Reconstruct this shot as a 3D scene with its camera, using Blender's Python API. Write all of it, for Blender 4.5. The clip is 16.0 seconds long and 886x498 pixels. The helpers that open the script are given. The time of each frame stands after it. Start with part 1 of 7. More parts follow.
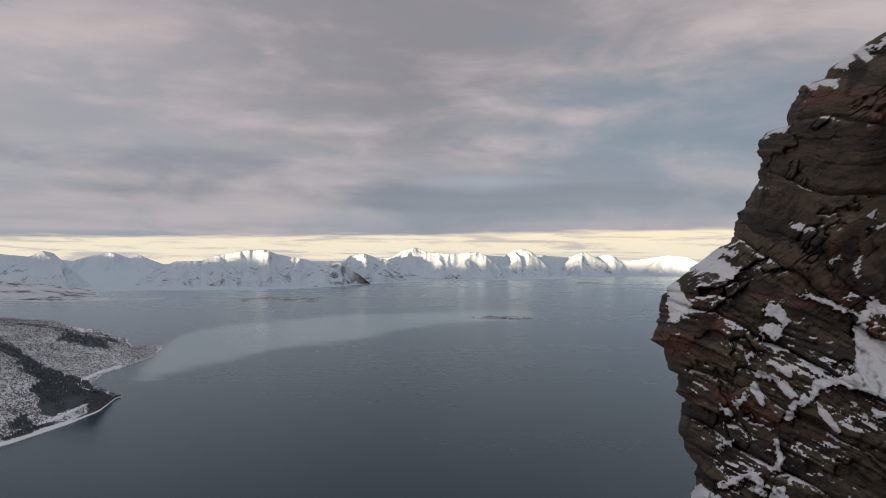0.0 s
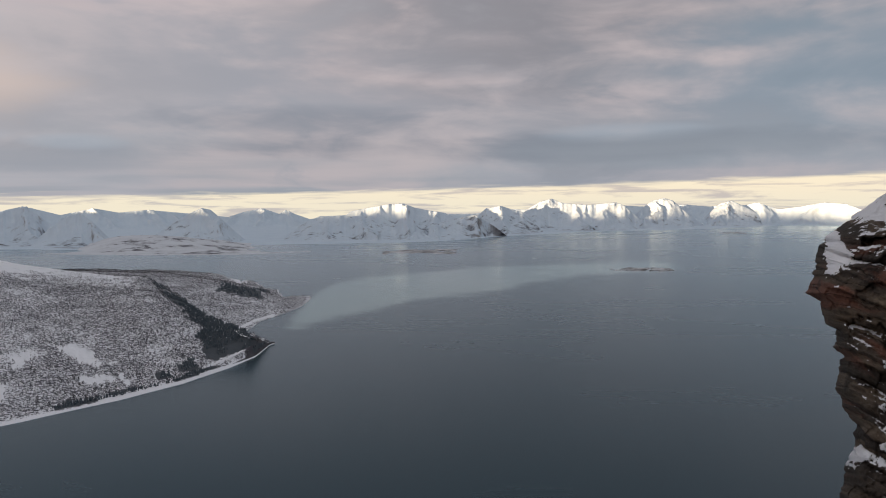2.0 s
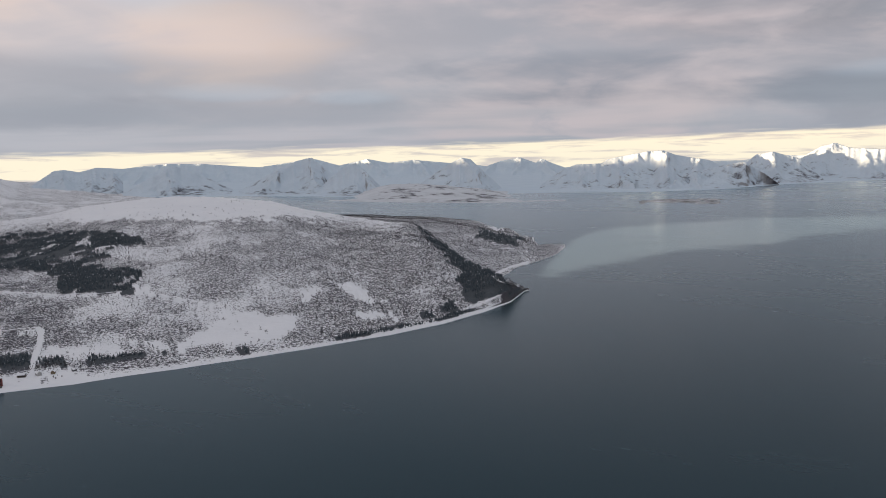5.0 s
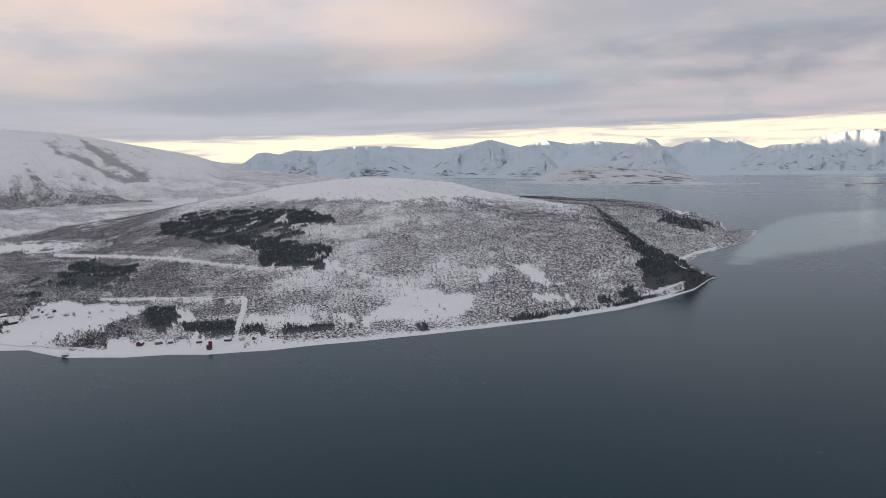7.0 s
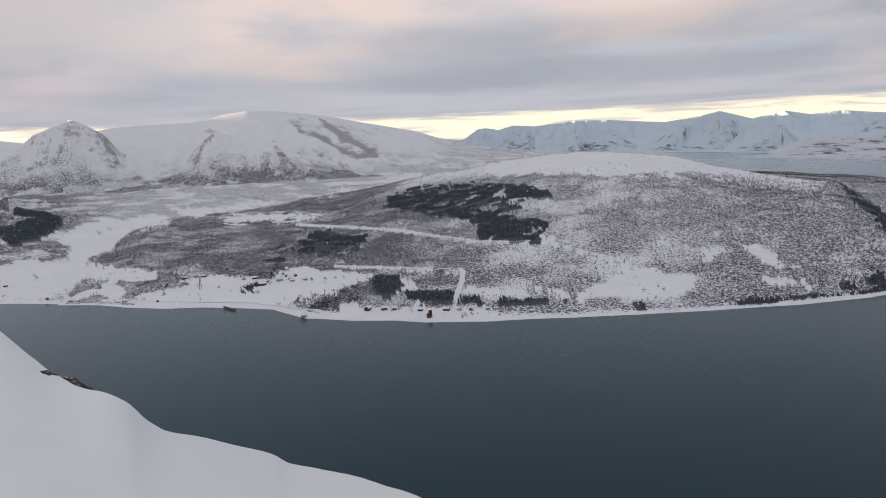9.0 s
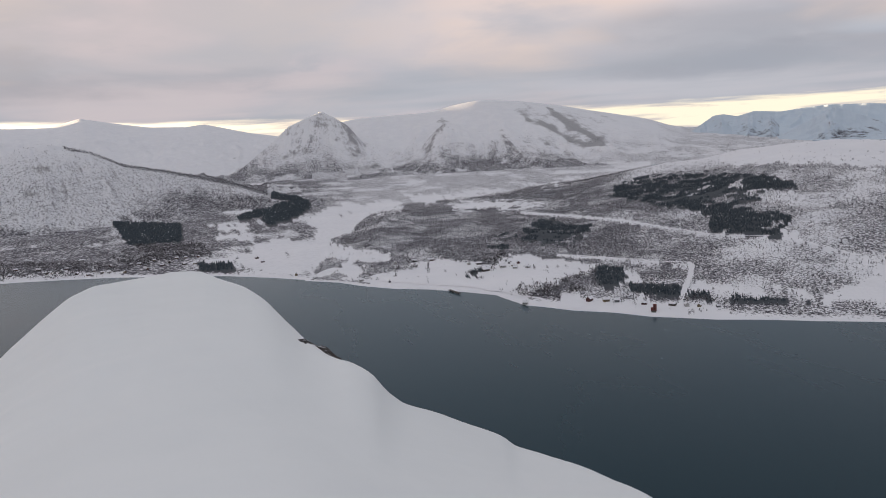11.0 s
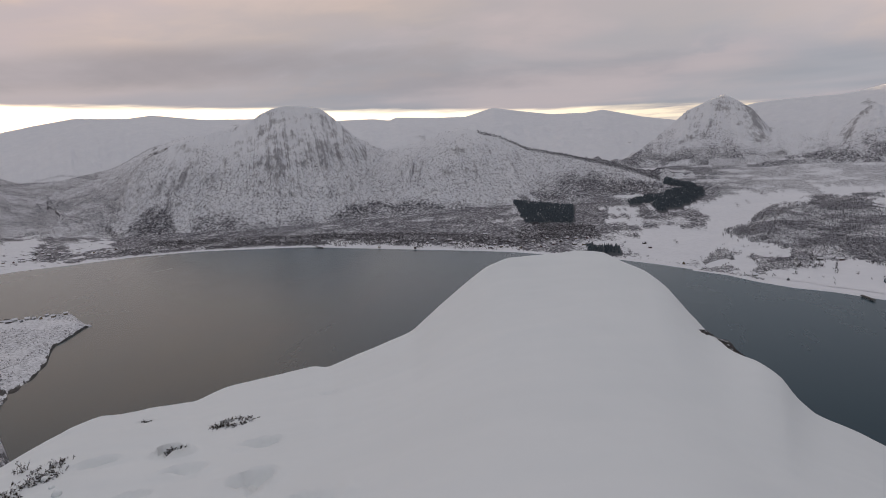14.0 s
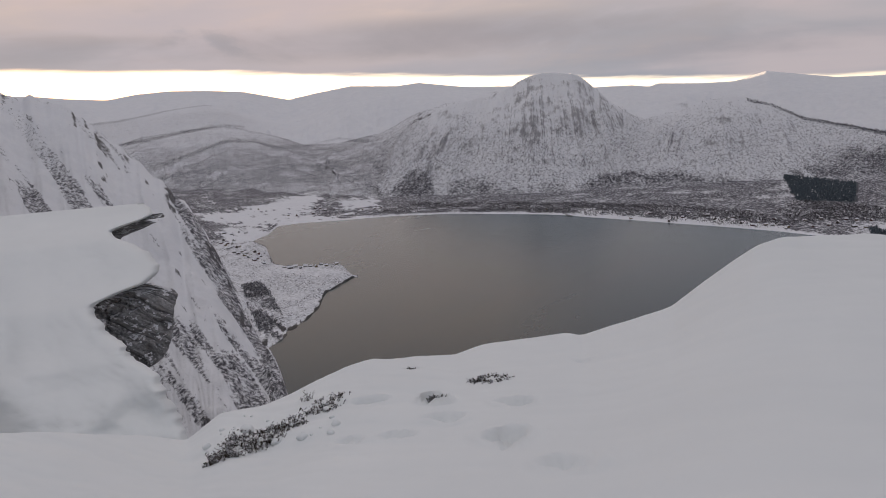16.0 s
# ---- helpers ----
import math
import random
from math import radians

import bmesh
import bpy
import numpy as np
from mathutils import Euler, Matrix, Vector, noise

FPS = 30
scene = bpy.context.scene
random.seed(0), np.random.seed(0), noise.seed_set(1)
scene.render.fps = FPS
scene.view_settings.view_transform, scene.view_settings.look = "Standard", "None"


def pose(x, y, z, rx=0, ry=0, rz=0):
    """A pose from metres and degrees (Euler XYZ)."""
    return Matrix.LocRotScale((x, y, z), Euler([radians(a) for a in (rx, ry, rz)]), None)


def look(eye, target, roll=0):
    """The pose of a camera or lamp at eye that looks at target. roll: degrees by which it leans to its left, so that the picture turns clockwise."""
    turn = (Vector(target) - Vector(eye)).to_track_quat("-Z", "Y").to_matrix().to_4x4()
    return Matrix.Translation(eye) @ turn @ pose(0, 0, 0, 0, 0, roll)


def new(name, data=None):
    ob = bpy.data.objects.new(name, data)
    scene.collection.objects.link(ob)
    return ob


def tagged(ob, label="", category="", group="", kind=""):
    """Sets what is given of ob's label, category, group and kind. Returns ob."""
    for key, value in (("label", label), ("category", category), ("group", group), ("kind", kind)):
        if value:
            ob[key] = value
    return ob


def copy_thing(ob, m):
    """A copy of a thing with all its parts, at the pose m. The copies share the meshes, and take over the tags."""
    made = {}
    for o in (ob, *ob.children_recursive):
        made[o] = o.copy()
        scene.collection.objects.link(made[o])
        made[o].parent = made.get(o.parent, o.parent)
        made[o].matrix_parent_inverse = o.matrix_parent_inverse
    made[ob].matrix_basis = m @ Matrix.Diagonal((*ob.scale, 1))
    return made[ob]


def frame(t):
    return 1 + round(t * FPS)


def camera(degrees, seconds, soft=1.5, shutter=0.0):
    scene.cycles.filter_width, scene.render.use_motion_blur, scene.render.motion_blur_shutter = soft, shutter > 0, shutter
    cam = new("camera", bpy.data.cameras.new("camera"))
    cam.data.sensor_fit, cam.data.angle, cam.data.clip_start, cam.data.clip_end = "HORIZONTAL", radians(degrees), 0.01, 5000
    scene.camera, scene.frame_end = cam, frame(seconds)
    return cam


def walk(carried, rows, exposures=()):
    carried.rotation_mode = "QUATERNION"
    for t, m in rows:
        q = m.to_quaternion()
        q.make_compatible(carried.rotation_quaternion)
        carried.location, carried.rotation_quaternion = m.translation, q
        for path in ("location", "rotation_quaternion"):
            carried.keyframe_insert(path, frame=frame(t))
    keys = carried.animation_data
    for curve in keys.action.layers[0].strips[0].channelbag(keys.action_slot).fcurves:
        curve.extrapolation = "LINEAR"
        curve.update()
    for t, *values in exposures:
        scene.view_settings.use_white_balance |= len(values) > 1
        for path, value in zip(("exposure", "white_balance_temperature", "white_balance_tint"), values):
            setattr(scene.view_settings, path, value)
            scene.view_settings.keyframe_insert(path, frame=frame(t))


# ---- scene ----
EYE_Z = 140.0
PIVOT = 0.3

# camera: held at arm's length and turned on the spot; rows of seconds, yaw, pitch, roll
ROWS = [(0.0, 0.01, 0.15, 0.50), (0.5, 2.17, -0.56, 0.42), (1.0, 4.37, -1.72, 0.21), (1.5, 7.18, -2.33, 0.04),
        (2.0, 10.13, -3.43, -0.45), (2.5, 13.04, -4.27, -0.81), (3.0, 15.81, -4.97, -0.94), (3.5, 19.12, -5.65, -1.08),
        (4.0, 22.53, -6.08, -1.11), (6.5, 38.99, -7.96, -1.53), (7.0, 42.41, -8.01, -1.65), (7.5, 45.51, -8.16, -1.96),
        (8.0, 49.01, -8.43, -2.15), (8.5, 53.92, -8.87, -2.39), (11.0, 75.42, -9.21, -3.43), (11.5, 80.00, -8.74, -3.45),
        (12.0, 84.42, -8.17, -3.64), (12.5, 89.26, -7.77, -3.90), (13.0, 94.07, -7.78, -4.03), (13.5, 99.01, -8.10, -3.79),
        (14.0, 104.09, -8.56, -3.66), (14.5, 109.34, -9.08, -3.49), (15.0, 114.30, -9.51, -3.14), (15.5, 118.99, -9.88, -3.07),
        (16.0, 122.82, -9.82, -3.25)]
cam = camera(59.96, 16.0, 0.95)


def held(yaw, pitch, roll):
    a = radians(yaw)
    return pose(-PIVOT * math.sin(a), PIVOT * math.cos(a), EYE_Z, 90 + pitch, 0, yaw) @ pose(0, 0, 0, 0, 0, roll)


EXPOSURES = [(0.0, 0.66, 6420, 8.5), (3.0, 0.69, 6420, 8.5), (7.0, 0.99, 6420, 9), (8.5, 1.00, 6420, 9), (11.0, 0.94, 6460, 10), (12.0, 0.77, 6470, 10), (13.0, 0.64, 6480, 10.5), (14.5, 0.65, 6540, 11.5), (16.0, 0.69, 6550, 12)]
walk(cam, [(t, held(y, p, r)) for t, y, p, r in ROWS], EXPOSURES)

# ---------------------------------------------------------------- light
SUN_AZ, SUN_EL = 148.0, 1.7          # degrees; azimuth counts from +y towards -x
GLOW_AZ = 147.0                       # where the gap under the clouds is widest


def heading(az, el):
    a, e = radians(az), radians(el)
    return Vector((-math.sin(a) * math.cos(e), math.cos(a) * math.cos(e), math.sin(e)))


sun = new("sun", bpy.data.lights.new("sun", "SUN"))
sun.data.energy, sun.data.angle, sun.data.color = 9.0, radians(0.6), (1.0, 0.72, 0.45)
sun.matrix_world = look((0, 0, 900), Vector((0, 0, 900)) - heading(SUN_AZ, SUN_EL))

world = bpy.data.worlds.new("overcast_sky")
scene.world = world
world.use_nodes = True


class Nodes:
    """Short hand for node trees."""

    def __init__(self, tree):
        self.tree = tree
        tree.nodes.clear()

    def add(self, kind, **values):
        node = self.tree.nodes.new(kind)
        for key, value in values.items():
            if key in node.inputs:
                self.put(node.inputs[key], value)
        return node

    def put(self, socket, value):
        if isinstance(value, bpy.types.NodeSocket):
            self.tree.links.new(value, socket)
        elif value is not None:
            socket.default_value = value

    def math(self, op, a, b=None, c=None, clamp=False):
        node = self.tree.nodes.new("ShaderNodeMath")
        node.operation, node.use_clamp = op, clamp
        for socket, value in zip(node.inputs, (a, b, c)):
            self.put(socket, value)
        return node.outputs[0]

    def step(self, value, low, high, out_low=0.0, out_high=1.0):
        node = self.tree.nodes.new("ShaderNodeMapRange")
        node.interpolation_type = "SMOOTHSTEP"
        for socket, v in zip(node.inputs, (value, low, high, out_low, out_high)):
            self.put(socket, v)
        return node.outputs[0]

    def mix(self, factor, a, b, blend="MIX"):
        node = self.tree.nodes.new("ShaderNodeMix")
        node.data_type, node.blend_type = "RGBA", blend
        self.put(node.inputs[0], factor)
        for socket, v in ((node.inputs[6], a), (node.inputs[7], b)):
            self.put(socket, (*v, 1.0) if isinstance(v, tuple) and len(v) == 3 else v)
        return node.outputs[2]

    def scaled(self, vector, size, turn=(0, 0, 0), move=(0, 0, 0)):
        node = self.tree.nodes.new("ShaderNodeMapping")
        self.put(node.inputs[0], vector)
        node.inputs[1].default_value = move
        node.inputs[2].default_value = turn
        node.inputs[3].default_value = size
        return node.outputs[0]

    def noise(self, vector, scale, detail=4.0, rough=0.55, warp=0.0):
        node = self.tree.nodes.new("ShaderNodeTexNoise")
        self.put(node.inputs["Vector"], vector)
        for key, v in (("Scale", scale), ("Detail", detail), ("Roughness", rough), ("Distortion", warp)):
            node.inputs[key].default_value = v
        return node.outputs[0]

    def voronoi(self, vector, scale, feature="F1", out=0):
        node = self.tree.nodes.new("ShaderNodeTexVoronoi")
        node.feature = feature
        self.put(node.inputs["Vector"], vector)
        node.inputs["Scale"].default_value = scale
        return node.outputs[out]

    def bump(self, height, strength, distance):
        return self.add("ShaderNodeBump", Height=height, Strength=strength, Distance=distance).outputs[0]

    def place(self):
        return self.tree.nodes.new("ShaderNodeTexCoord").outputs["Object"]

    def slope(self):
        geo = self.tree.nodes.new("ShaderNodeNewGeometry")
        split = self.add("ShaderNodeSeparateXYZ", Vector=geo.outputs["Normal"])
        return split.outputs[2]


PINK, BLUE, GREY = (0.68, 0.575, 0.575), (0.26, 0.36, 0.45), (0.29, 0.295, 0.34)
DUSK, SLATE, LILAC, ROSE = (0.30, 0.285, 0.31), (0.36, 0.37, 0.42), (0.60, 0.575, 0.61), (0.75, 0.63, 0.60)
EMBER = (1.0, 0.70, 0.52)
STORM = (0.19, 0.22, 0.275)
PEACH, SMOKE, CLEAR, MAUVE = (0.82, 0.64, 0.55), (0.36, 0.335, 0.36), (0.50, 0.58, 0.68), (0.56, 0.50, 0.49)
# azimuth, elevation, width, height, colour and weight of broad passages in the cloud sheet
SKY_PASSAGES = [(-2, 16, 28, 9, DUSK, 0.85), (-16, 9, 11, 5, BLUE, 0.55), (9, 5.6, 16, 1.7, SLATE, 0.6), (22, 7, 9, 1.6, SLATE, 0.5),
                (58, 10, 30, 11, LILAC, 0.75), (42, 9.5, 11, 4, ROSE, 0.75), (63, 8.5, 9, 3.2, ROSE, 0.75),
                (47, 13, 6, 2.5, CLEAR, 0.75), (47, 6.0, 16, 1.2, SLATE, 0.75), (62, 3.8, 12, 1.0, SLATE, 0.45), (67, 10, 8, 2.6, PEACH, 0.7),
                (31, 10, 10, 3.4, SLATE, 0.75), (75, 7, 6, 2.2, ROSE, 0.7), (96, 9, 15, 6, MAUVE, 0.7), (98, 3.6, 13, 0.9, SMOKE, 0.7),
                (136, 16, 26, 11, PEACH, 0.85), (127, 15.5, 15, 5.0, EMBER, 0.9), (112, 9, 9, 2.6, MAUVE, 0.6), (130, 5.6, 22, 1.1, SMOKE, 0.75), (124, 11, 9, 2.6, ROSE, 0.6),
                (14, 4.0, 15, 0.9, STORM, 0.85), (43, 3.2, 14, 0.8, STORM, 0.4), (44, 4.7, 3.0, 0.45, CLEAR, 0.4), (35, 4.3, 2.5, 0.4, CLEAR, 0.4), (-3, 5.0, 4, 0.5, CLEAR, 0.4), (70, 5.2, 5, 1.6, PEACH, 0.7), (44, 8.2, 6, 2.2, PEACH, 0.6), (-10, 4.0, 9, 0.7, STORM, 0.55), (20, 5.8, 9, 1.0, STORM, 0.5)]


def build_sky():
    n = Nodes(world.node_tree)
    way = n.tree.nodes.new("ShaderNodeTexCoord").outputs["Generated"]
    split = n.add("ShaderNodeSeparateXYZ", Vector=way)
    x, y, z = split.outputs
    sky = n.tree.nodes.new("ShaderNodeTexSky")
    sky.sky_type, sky.sun_disc = "NISHITA", False
    sky.sun_elevation, sky.sun_rotation = radians(SUN_EL), radians(-SUN_AZ)
    rise = n.math("DEGREES", n.math("ARCSINE", z))
    flat = n.math("SQRT", n.math("MAXIMUM", n.math("SUBTRACT", 1.0, n.math("MULTIPLY", z, z)), 0.001))
    def along(az):
        return n.math("ADD", n.math("MULTIPLY", x, heading(az, 0).x), n.math("MULTIPLY", y, heading(az, 0).y))

    # the cloud sheet, seen in perspective from below
    up = n.math("ADD", n.math("MAXIMUM", z, 0.0), 0.045)
    sheet = n.add("ShaderNodeCombineXYZ", X=n.math("DIVIDE", x, up), Y=n.math("DIVIDE", y, up), Z=0.0).outputs[0]
    big = n.noise(sheet, 0.16, 2.0, 0.5, 0.3)
    mid = n.noise(n.scaled(sheet, (1, 1, 1), move=(7, 3, 0)), 0.30, 4.0, 0.45, 0.3)
    fine = n.noise(n.scaled(sheet, (1, 1, 1), move=(-4, 9, 0)), 0.9, 5.0, 0.5, 0.2)
    # rounder billows, as the sheet hangs unevenly
    soft = n.noise(n.scaled(way, (2.6, 2.6, 10.0)), 1.0, 5.0, 0.52, 0.5)
    puff = n.noise(n.scaled(way, (6.5, 6.5, 21.0), move=(3, 1, 2)), 1.0, 6.0, 0.55, 0.4)
    shape = n.math("ADD", n.math("MULTIPLY", soft, 0.78), n.math("MULTIPLY", mid, 0.22))
    cloud = n.mix(n.step(shape, 0.36, 0.62), (0.37, 0.40, 0.465), (0.635, 0.545, 0.555))
    cloud = n.mix(n.step(big, 0.48, 0.66, 0.0, 0.55), cloud, (0.345, 0.405, 0.465))
    cloud = n.mix(n.step(puff, 0.47, 0.72, 0.0, 0.45), cloud, (0.66, 0.57, 0.565))
    cloud = n.mix(n.step(fine, 0.55, 0.78, 0.0, 0.12), cloud, (0.60, 0.53, 0.51))
    cloud = n.mix(n.step(puff, 0.47, 0.30, 0.0, 0.55), cloud, (0.31, 0.355, 0.425))
    # broad pink and blue passages in the sheet
    uneven = n.math("ADD", n.math("MULTIPLY", n.math("SUBTRACT", soft, 0.5), 7.5), n.math("ADD", n.math("MULTIPLY", n.math("SUBTRACT", puff, 0.5), 4.0), n.math("MULTIPLY", n.math("SUBTRACT", fine, 0.5), 1.2)))
    for az, el, wide, tall, colour, amount in SKY_PASSAGES:
        off = n.math("SUBTRACT", 1.0, n.math("DIVIDE", n.math("ADD", n.math("MULTIPLY", x, heading(az, 0).x), n.math("MULTIPLY", y, heading(az, 0).y)), flat))
        far = n.math("DIVIDE", off, radians(wide) ** 2 / 2)
        level = n.math("POWER", n.math("DIVIDE", n.math("SUBTRACT", rise, el), tall), 2.0)
        cloud = n.mix(n.step(n.math("ADD", n.math("ADD", far, level), uneven), 2.6, -0.8, 0.0, amount), cloud, colour)
    # brighter overhead, out of view, to make up for the dark band below
    cloud = n.mix(n.step(rise, 40.0, 75.0, 0.0, 0.9), cloud, (1.02, 0.98, 0.98))
    # unseen dark band between view and zenith, away from the glow, added to darken water
    dim = n.math("MULTIPLY", n.math("MULTIPLY", n.step(n.math("ADD", rise, n.step(along(75), 0.35, 0.8, 0.0, 5.5)), 17.0, 25.0), n.step(rise, 62.0, 42.0)), n.step(along(GLOW_AZ), 0.9, 0.2, 0.0, 0.85))
    cloud = n.mix(dim, cloud, (0.21, 0.255, 0.32))
    # dark base of the sheet low down
    cloud = n.mix(n.math("MULTIPLY", n.step(rise, 8.5, 2.5), n.step(mid, 0.25, 0.6, 0.75, 0.30)), cloud, (0.365, 0.39, 0.435))
    # the open strip under the sheet, brightest towards the sun
    toward = along(GLOW_AZ)
    glow = n.step(toward, 0.35, 0.99)
    strip = n.mix(glow, (1.0, 0.91, 0.72), (2.0, 1.75, 1.40))
    gap = n.math("ADD", n.math("MULTIPLY", along(55), -1.65), n.math("MULTIPLY", n.math("POWER", n.math("MAXIMUM", toward, 0.0), 4.0), 1.95))
    edge = n.math("ADD", n.math("ADD", gap, 2.2), n.math("MULTIPLY", n.math("SUBTRACT", fine, 0.5), 0.8))
    open_sky = n.step(n.math("SUBTRACT", edge, rise), -0.22, 0.28)
    veil = n.noise(n.scaled(way, (3, 3, 40)), 3.0, 5.0, 0.6, 0.5)
    strip = n.mix(n.step(veil, 0.48, 0.66, 0.0, n.step(glow, 0.0, 0.6, 0.7, 0.1)), strip, (0.46, 0.45, 0.50))
    col = n.mix(open_sky, cloud, strip)
    a = n.add("ShaderNodeBackground", Color=col, Strength=0.55)
    b = n.add("ShaderNodeBackground", Color=n.mix(open_sky, (0.0, 0.0, 0.0), sky.outputs[0]), Strength=0.05)
    both = n.tree.nodes.new("ShaderNodeAddShader")
    n.put(both.inputs[0], a.outputs[0])
    n.put(both.inputs[1], b.outputs[0])
    out = n.tree.nodes.new("ShaderNodeOutputWorld")
    n.put(out.inputs[0], both.outputs[0])


build_sky()


# ---------------------------------------------------------------- materials
def surface(name):
    m = bpy.data.materials.new(name)
    m.use_nodes = True
    n = Nodes(m.node_tree)
    bsdf = n.tree.nodes.new("ShaderNodeBsdfPrincipled")
    out = n.tree.nodes.new("ShaderNodeOutputMaterial")
    n.put(out.inputs[0], bsdf.outputs[0])
    return m, n, bsdf


def plain(name, colour, rough=0.8, grain=0.15, scale=3.0):
    m, n, b = surface(name)
    at = n.place()
    v = n.noise(at, scale, 5.0)
    dark = tuple(c * (1 - grain * 2) for c in colour)
    n.put(b.inputs["Base Color"], n.mix(n.step(v, 0.3, 0.7), dark, colour))
    b.inputs["Roughness"].default_value = rough
    return m


def snowy(name, rock=(0.10, 0.095, 0.10), steep=0.75, size=0.02, brush=0.0, brush_size=0.25, streak=0.0, soft=0.10, relief=1.0, bias=0.0, turn=0.0, rib=0.06, scrub=0.0, most=1.0, pale=((0.70, 0.71, 0.75), (0.84, 0.84, 0.86)), fleck=0.4, mottle=0.9, chute=0.0, thin_out=(0.38, 0.62)):
    """Snow that thins to rock where it is steep, with brush poking out of it."""
    m, n, b = surface(name)
    at = n.place()
    coarse = n.noise(at, size, 6.0, 0.62, 0.3)
    fine = n.noise(at, size * 9, 6.0, 0.65)
    grain = n.math("ADD", n.math("MULTIPLY", coarse, 1 - fleck), n.math("MULTIPLY", fine, fleck))
    if streak:
        plan = n.tree.nodes.new("ShaderNodeUVMap").outputs[0]
        run = n.noise(n.scaled(plan, (size * 4.0, size * 0.9, 1), turn=(0, 0, turn)), 1.0, 7.0, 0.62, 0.5)
        grain = n.math("ADD", n.math("MULTIPLY", grain, 1 - streak), n.math("MULTIPLY", run, streak))
    bare = n.math("ADD", n.math("SUBTRACT", steep + bias, n.slope()), n.math("MULTIPLY", n.math("SUBTRACT", grain, 0.5), mottle if steep > 0.1 else 0.0))
    rocky = n.tree.nodes.new("ShaderNodeAttribute")
    rocky.attribute_name = "bare"
    bare = n.math("ADD", bare, n.math("MULTIPLY", rocky.outputs["Fac"], rib))
    if chute:
        down = n.noise(n.scaled(n.tree.nodes.new("ShaderNodeUVMap").outputs[0], (size * 0.9, size * 0.10, 1)), 1.0, 5.0, 0.6, 0.35)
        bare = n.math("SUBTRACT", bare, n.math("MULTIPLY", n.step(down, 0.50, 0.66), chute))
    bare = n.step(bare, 0.0, soft, 0.0, most)
    snow = n.mix(coarse, *pale)
    stone = n.mix(n.step(fine, 0.35, 0.65), tuple(c * 0.45 for c in rock), tuple(c * 1.3 for c in rock))
    col = n.mix(bare, snow, stone)
    if brush:
        twig = n.noise(n.scaled(at, (1.0, 1.0, 0.65)), brush_size, 5.0, 0.64)
        cover = n.tree.nodes.new("ShaderNodeAttribute")
        cover.attribute_name = "wood"
        # inside spruce stands the ground is painted dark, for the shade under the trees
        under = n.step(cover.outputs["Fac"], 1.0, 2.0, 0.0, 0.25)
        clump = n.noise(at, brush_size * 0.10, 3.0, 0.6)
        twig = n.math("ADD", twig, n.math("MULTIPLY", n.math("SUBTRACT", clump, 0.5), 0.15))
        dense = n.math("MULTIPLY", n.math("SUBTRACT", n.math("MULTIPLY", cover.outputs["Fac"], brush, clamp=True), 1.0), 0.20)
        amount = n.math("MULTIPLY", n.step(n.math("ADD", n.math("ADD", twig, dense), under), *thin_out), n.step(cover.outputs["Fac"], 0.0, 0.15))
        thin = n.math("MULTIPLY", n.step(n.noise(at, brush_size * 0.6, 8.0, 0.72), 0.47, 0.58), scrub)
        col = n.mix(n.math("MAXIMUM", amount, thin), col, n.mix(n.step(cover.outputs["Fac"], 1.2, 1.8), (0.074, 0.070, 0.084), (0.065, 0.074, 0.084)))
    n.put(b.inputs["Base Color"], col)
    b.inputs["Roughness"].default_value = 0.75
    b.inputs["Specular IOR Level"].default_value = 0.2
    n.put(b.inputs["Normal"], n.bump(n.math("ADD", coarse, n.math("MULTIPLY", fine, 0.5)), 0.5 * relief, 0.25 / size))
    return m


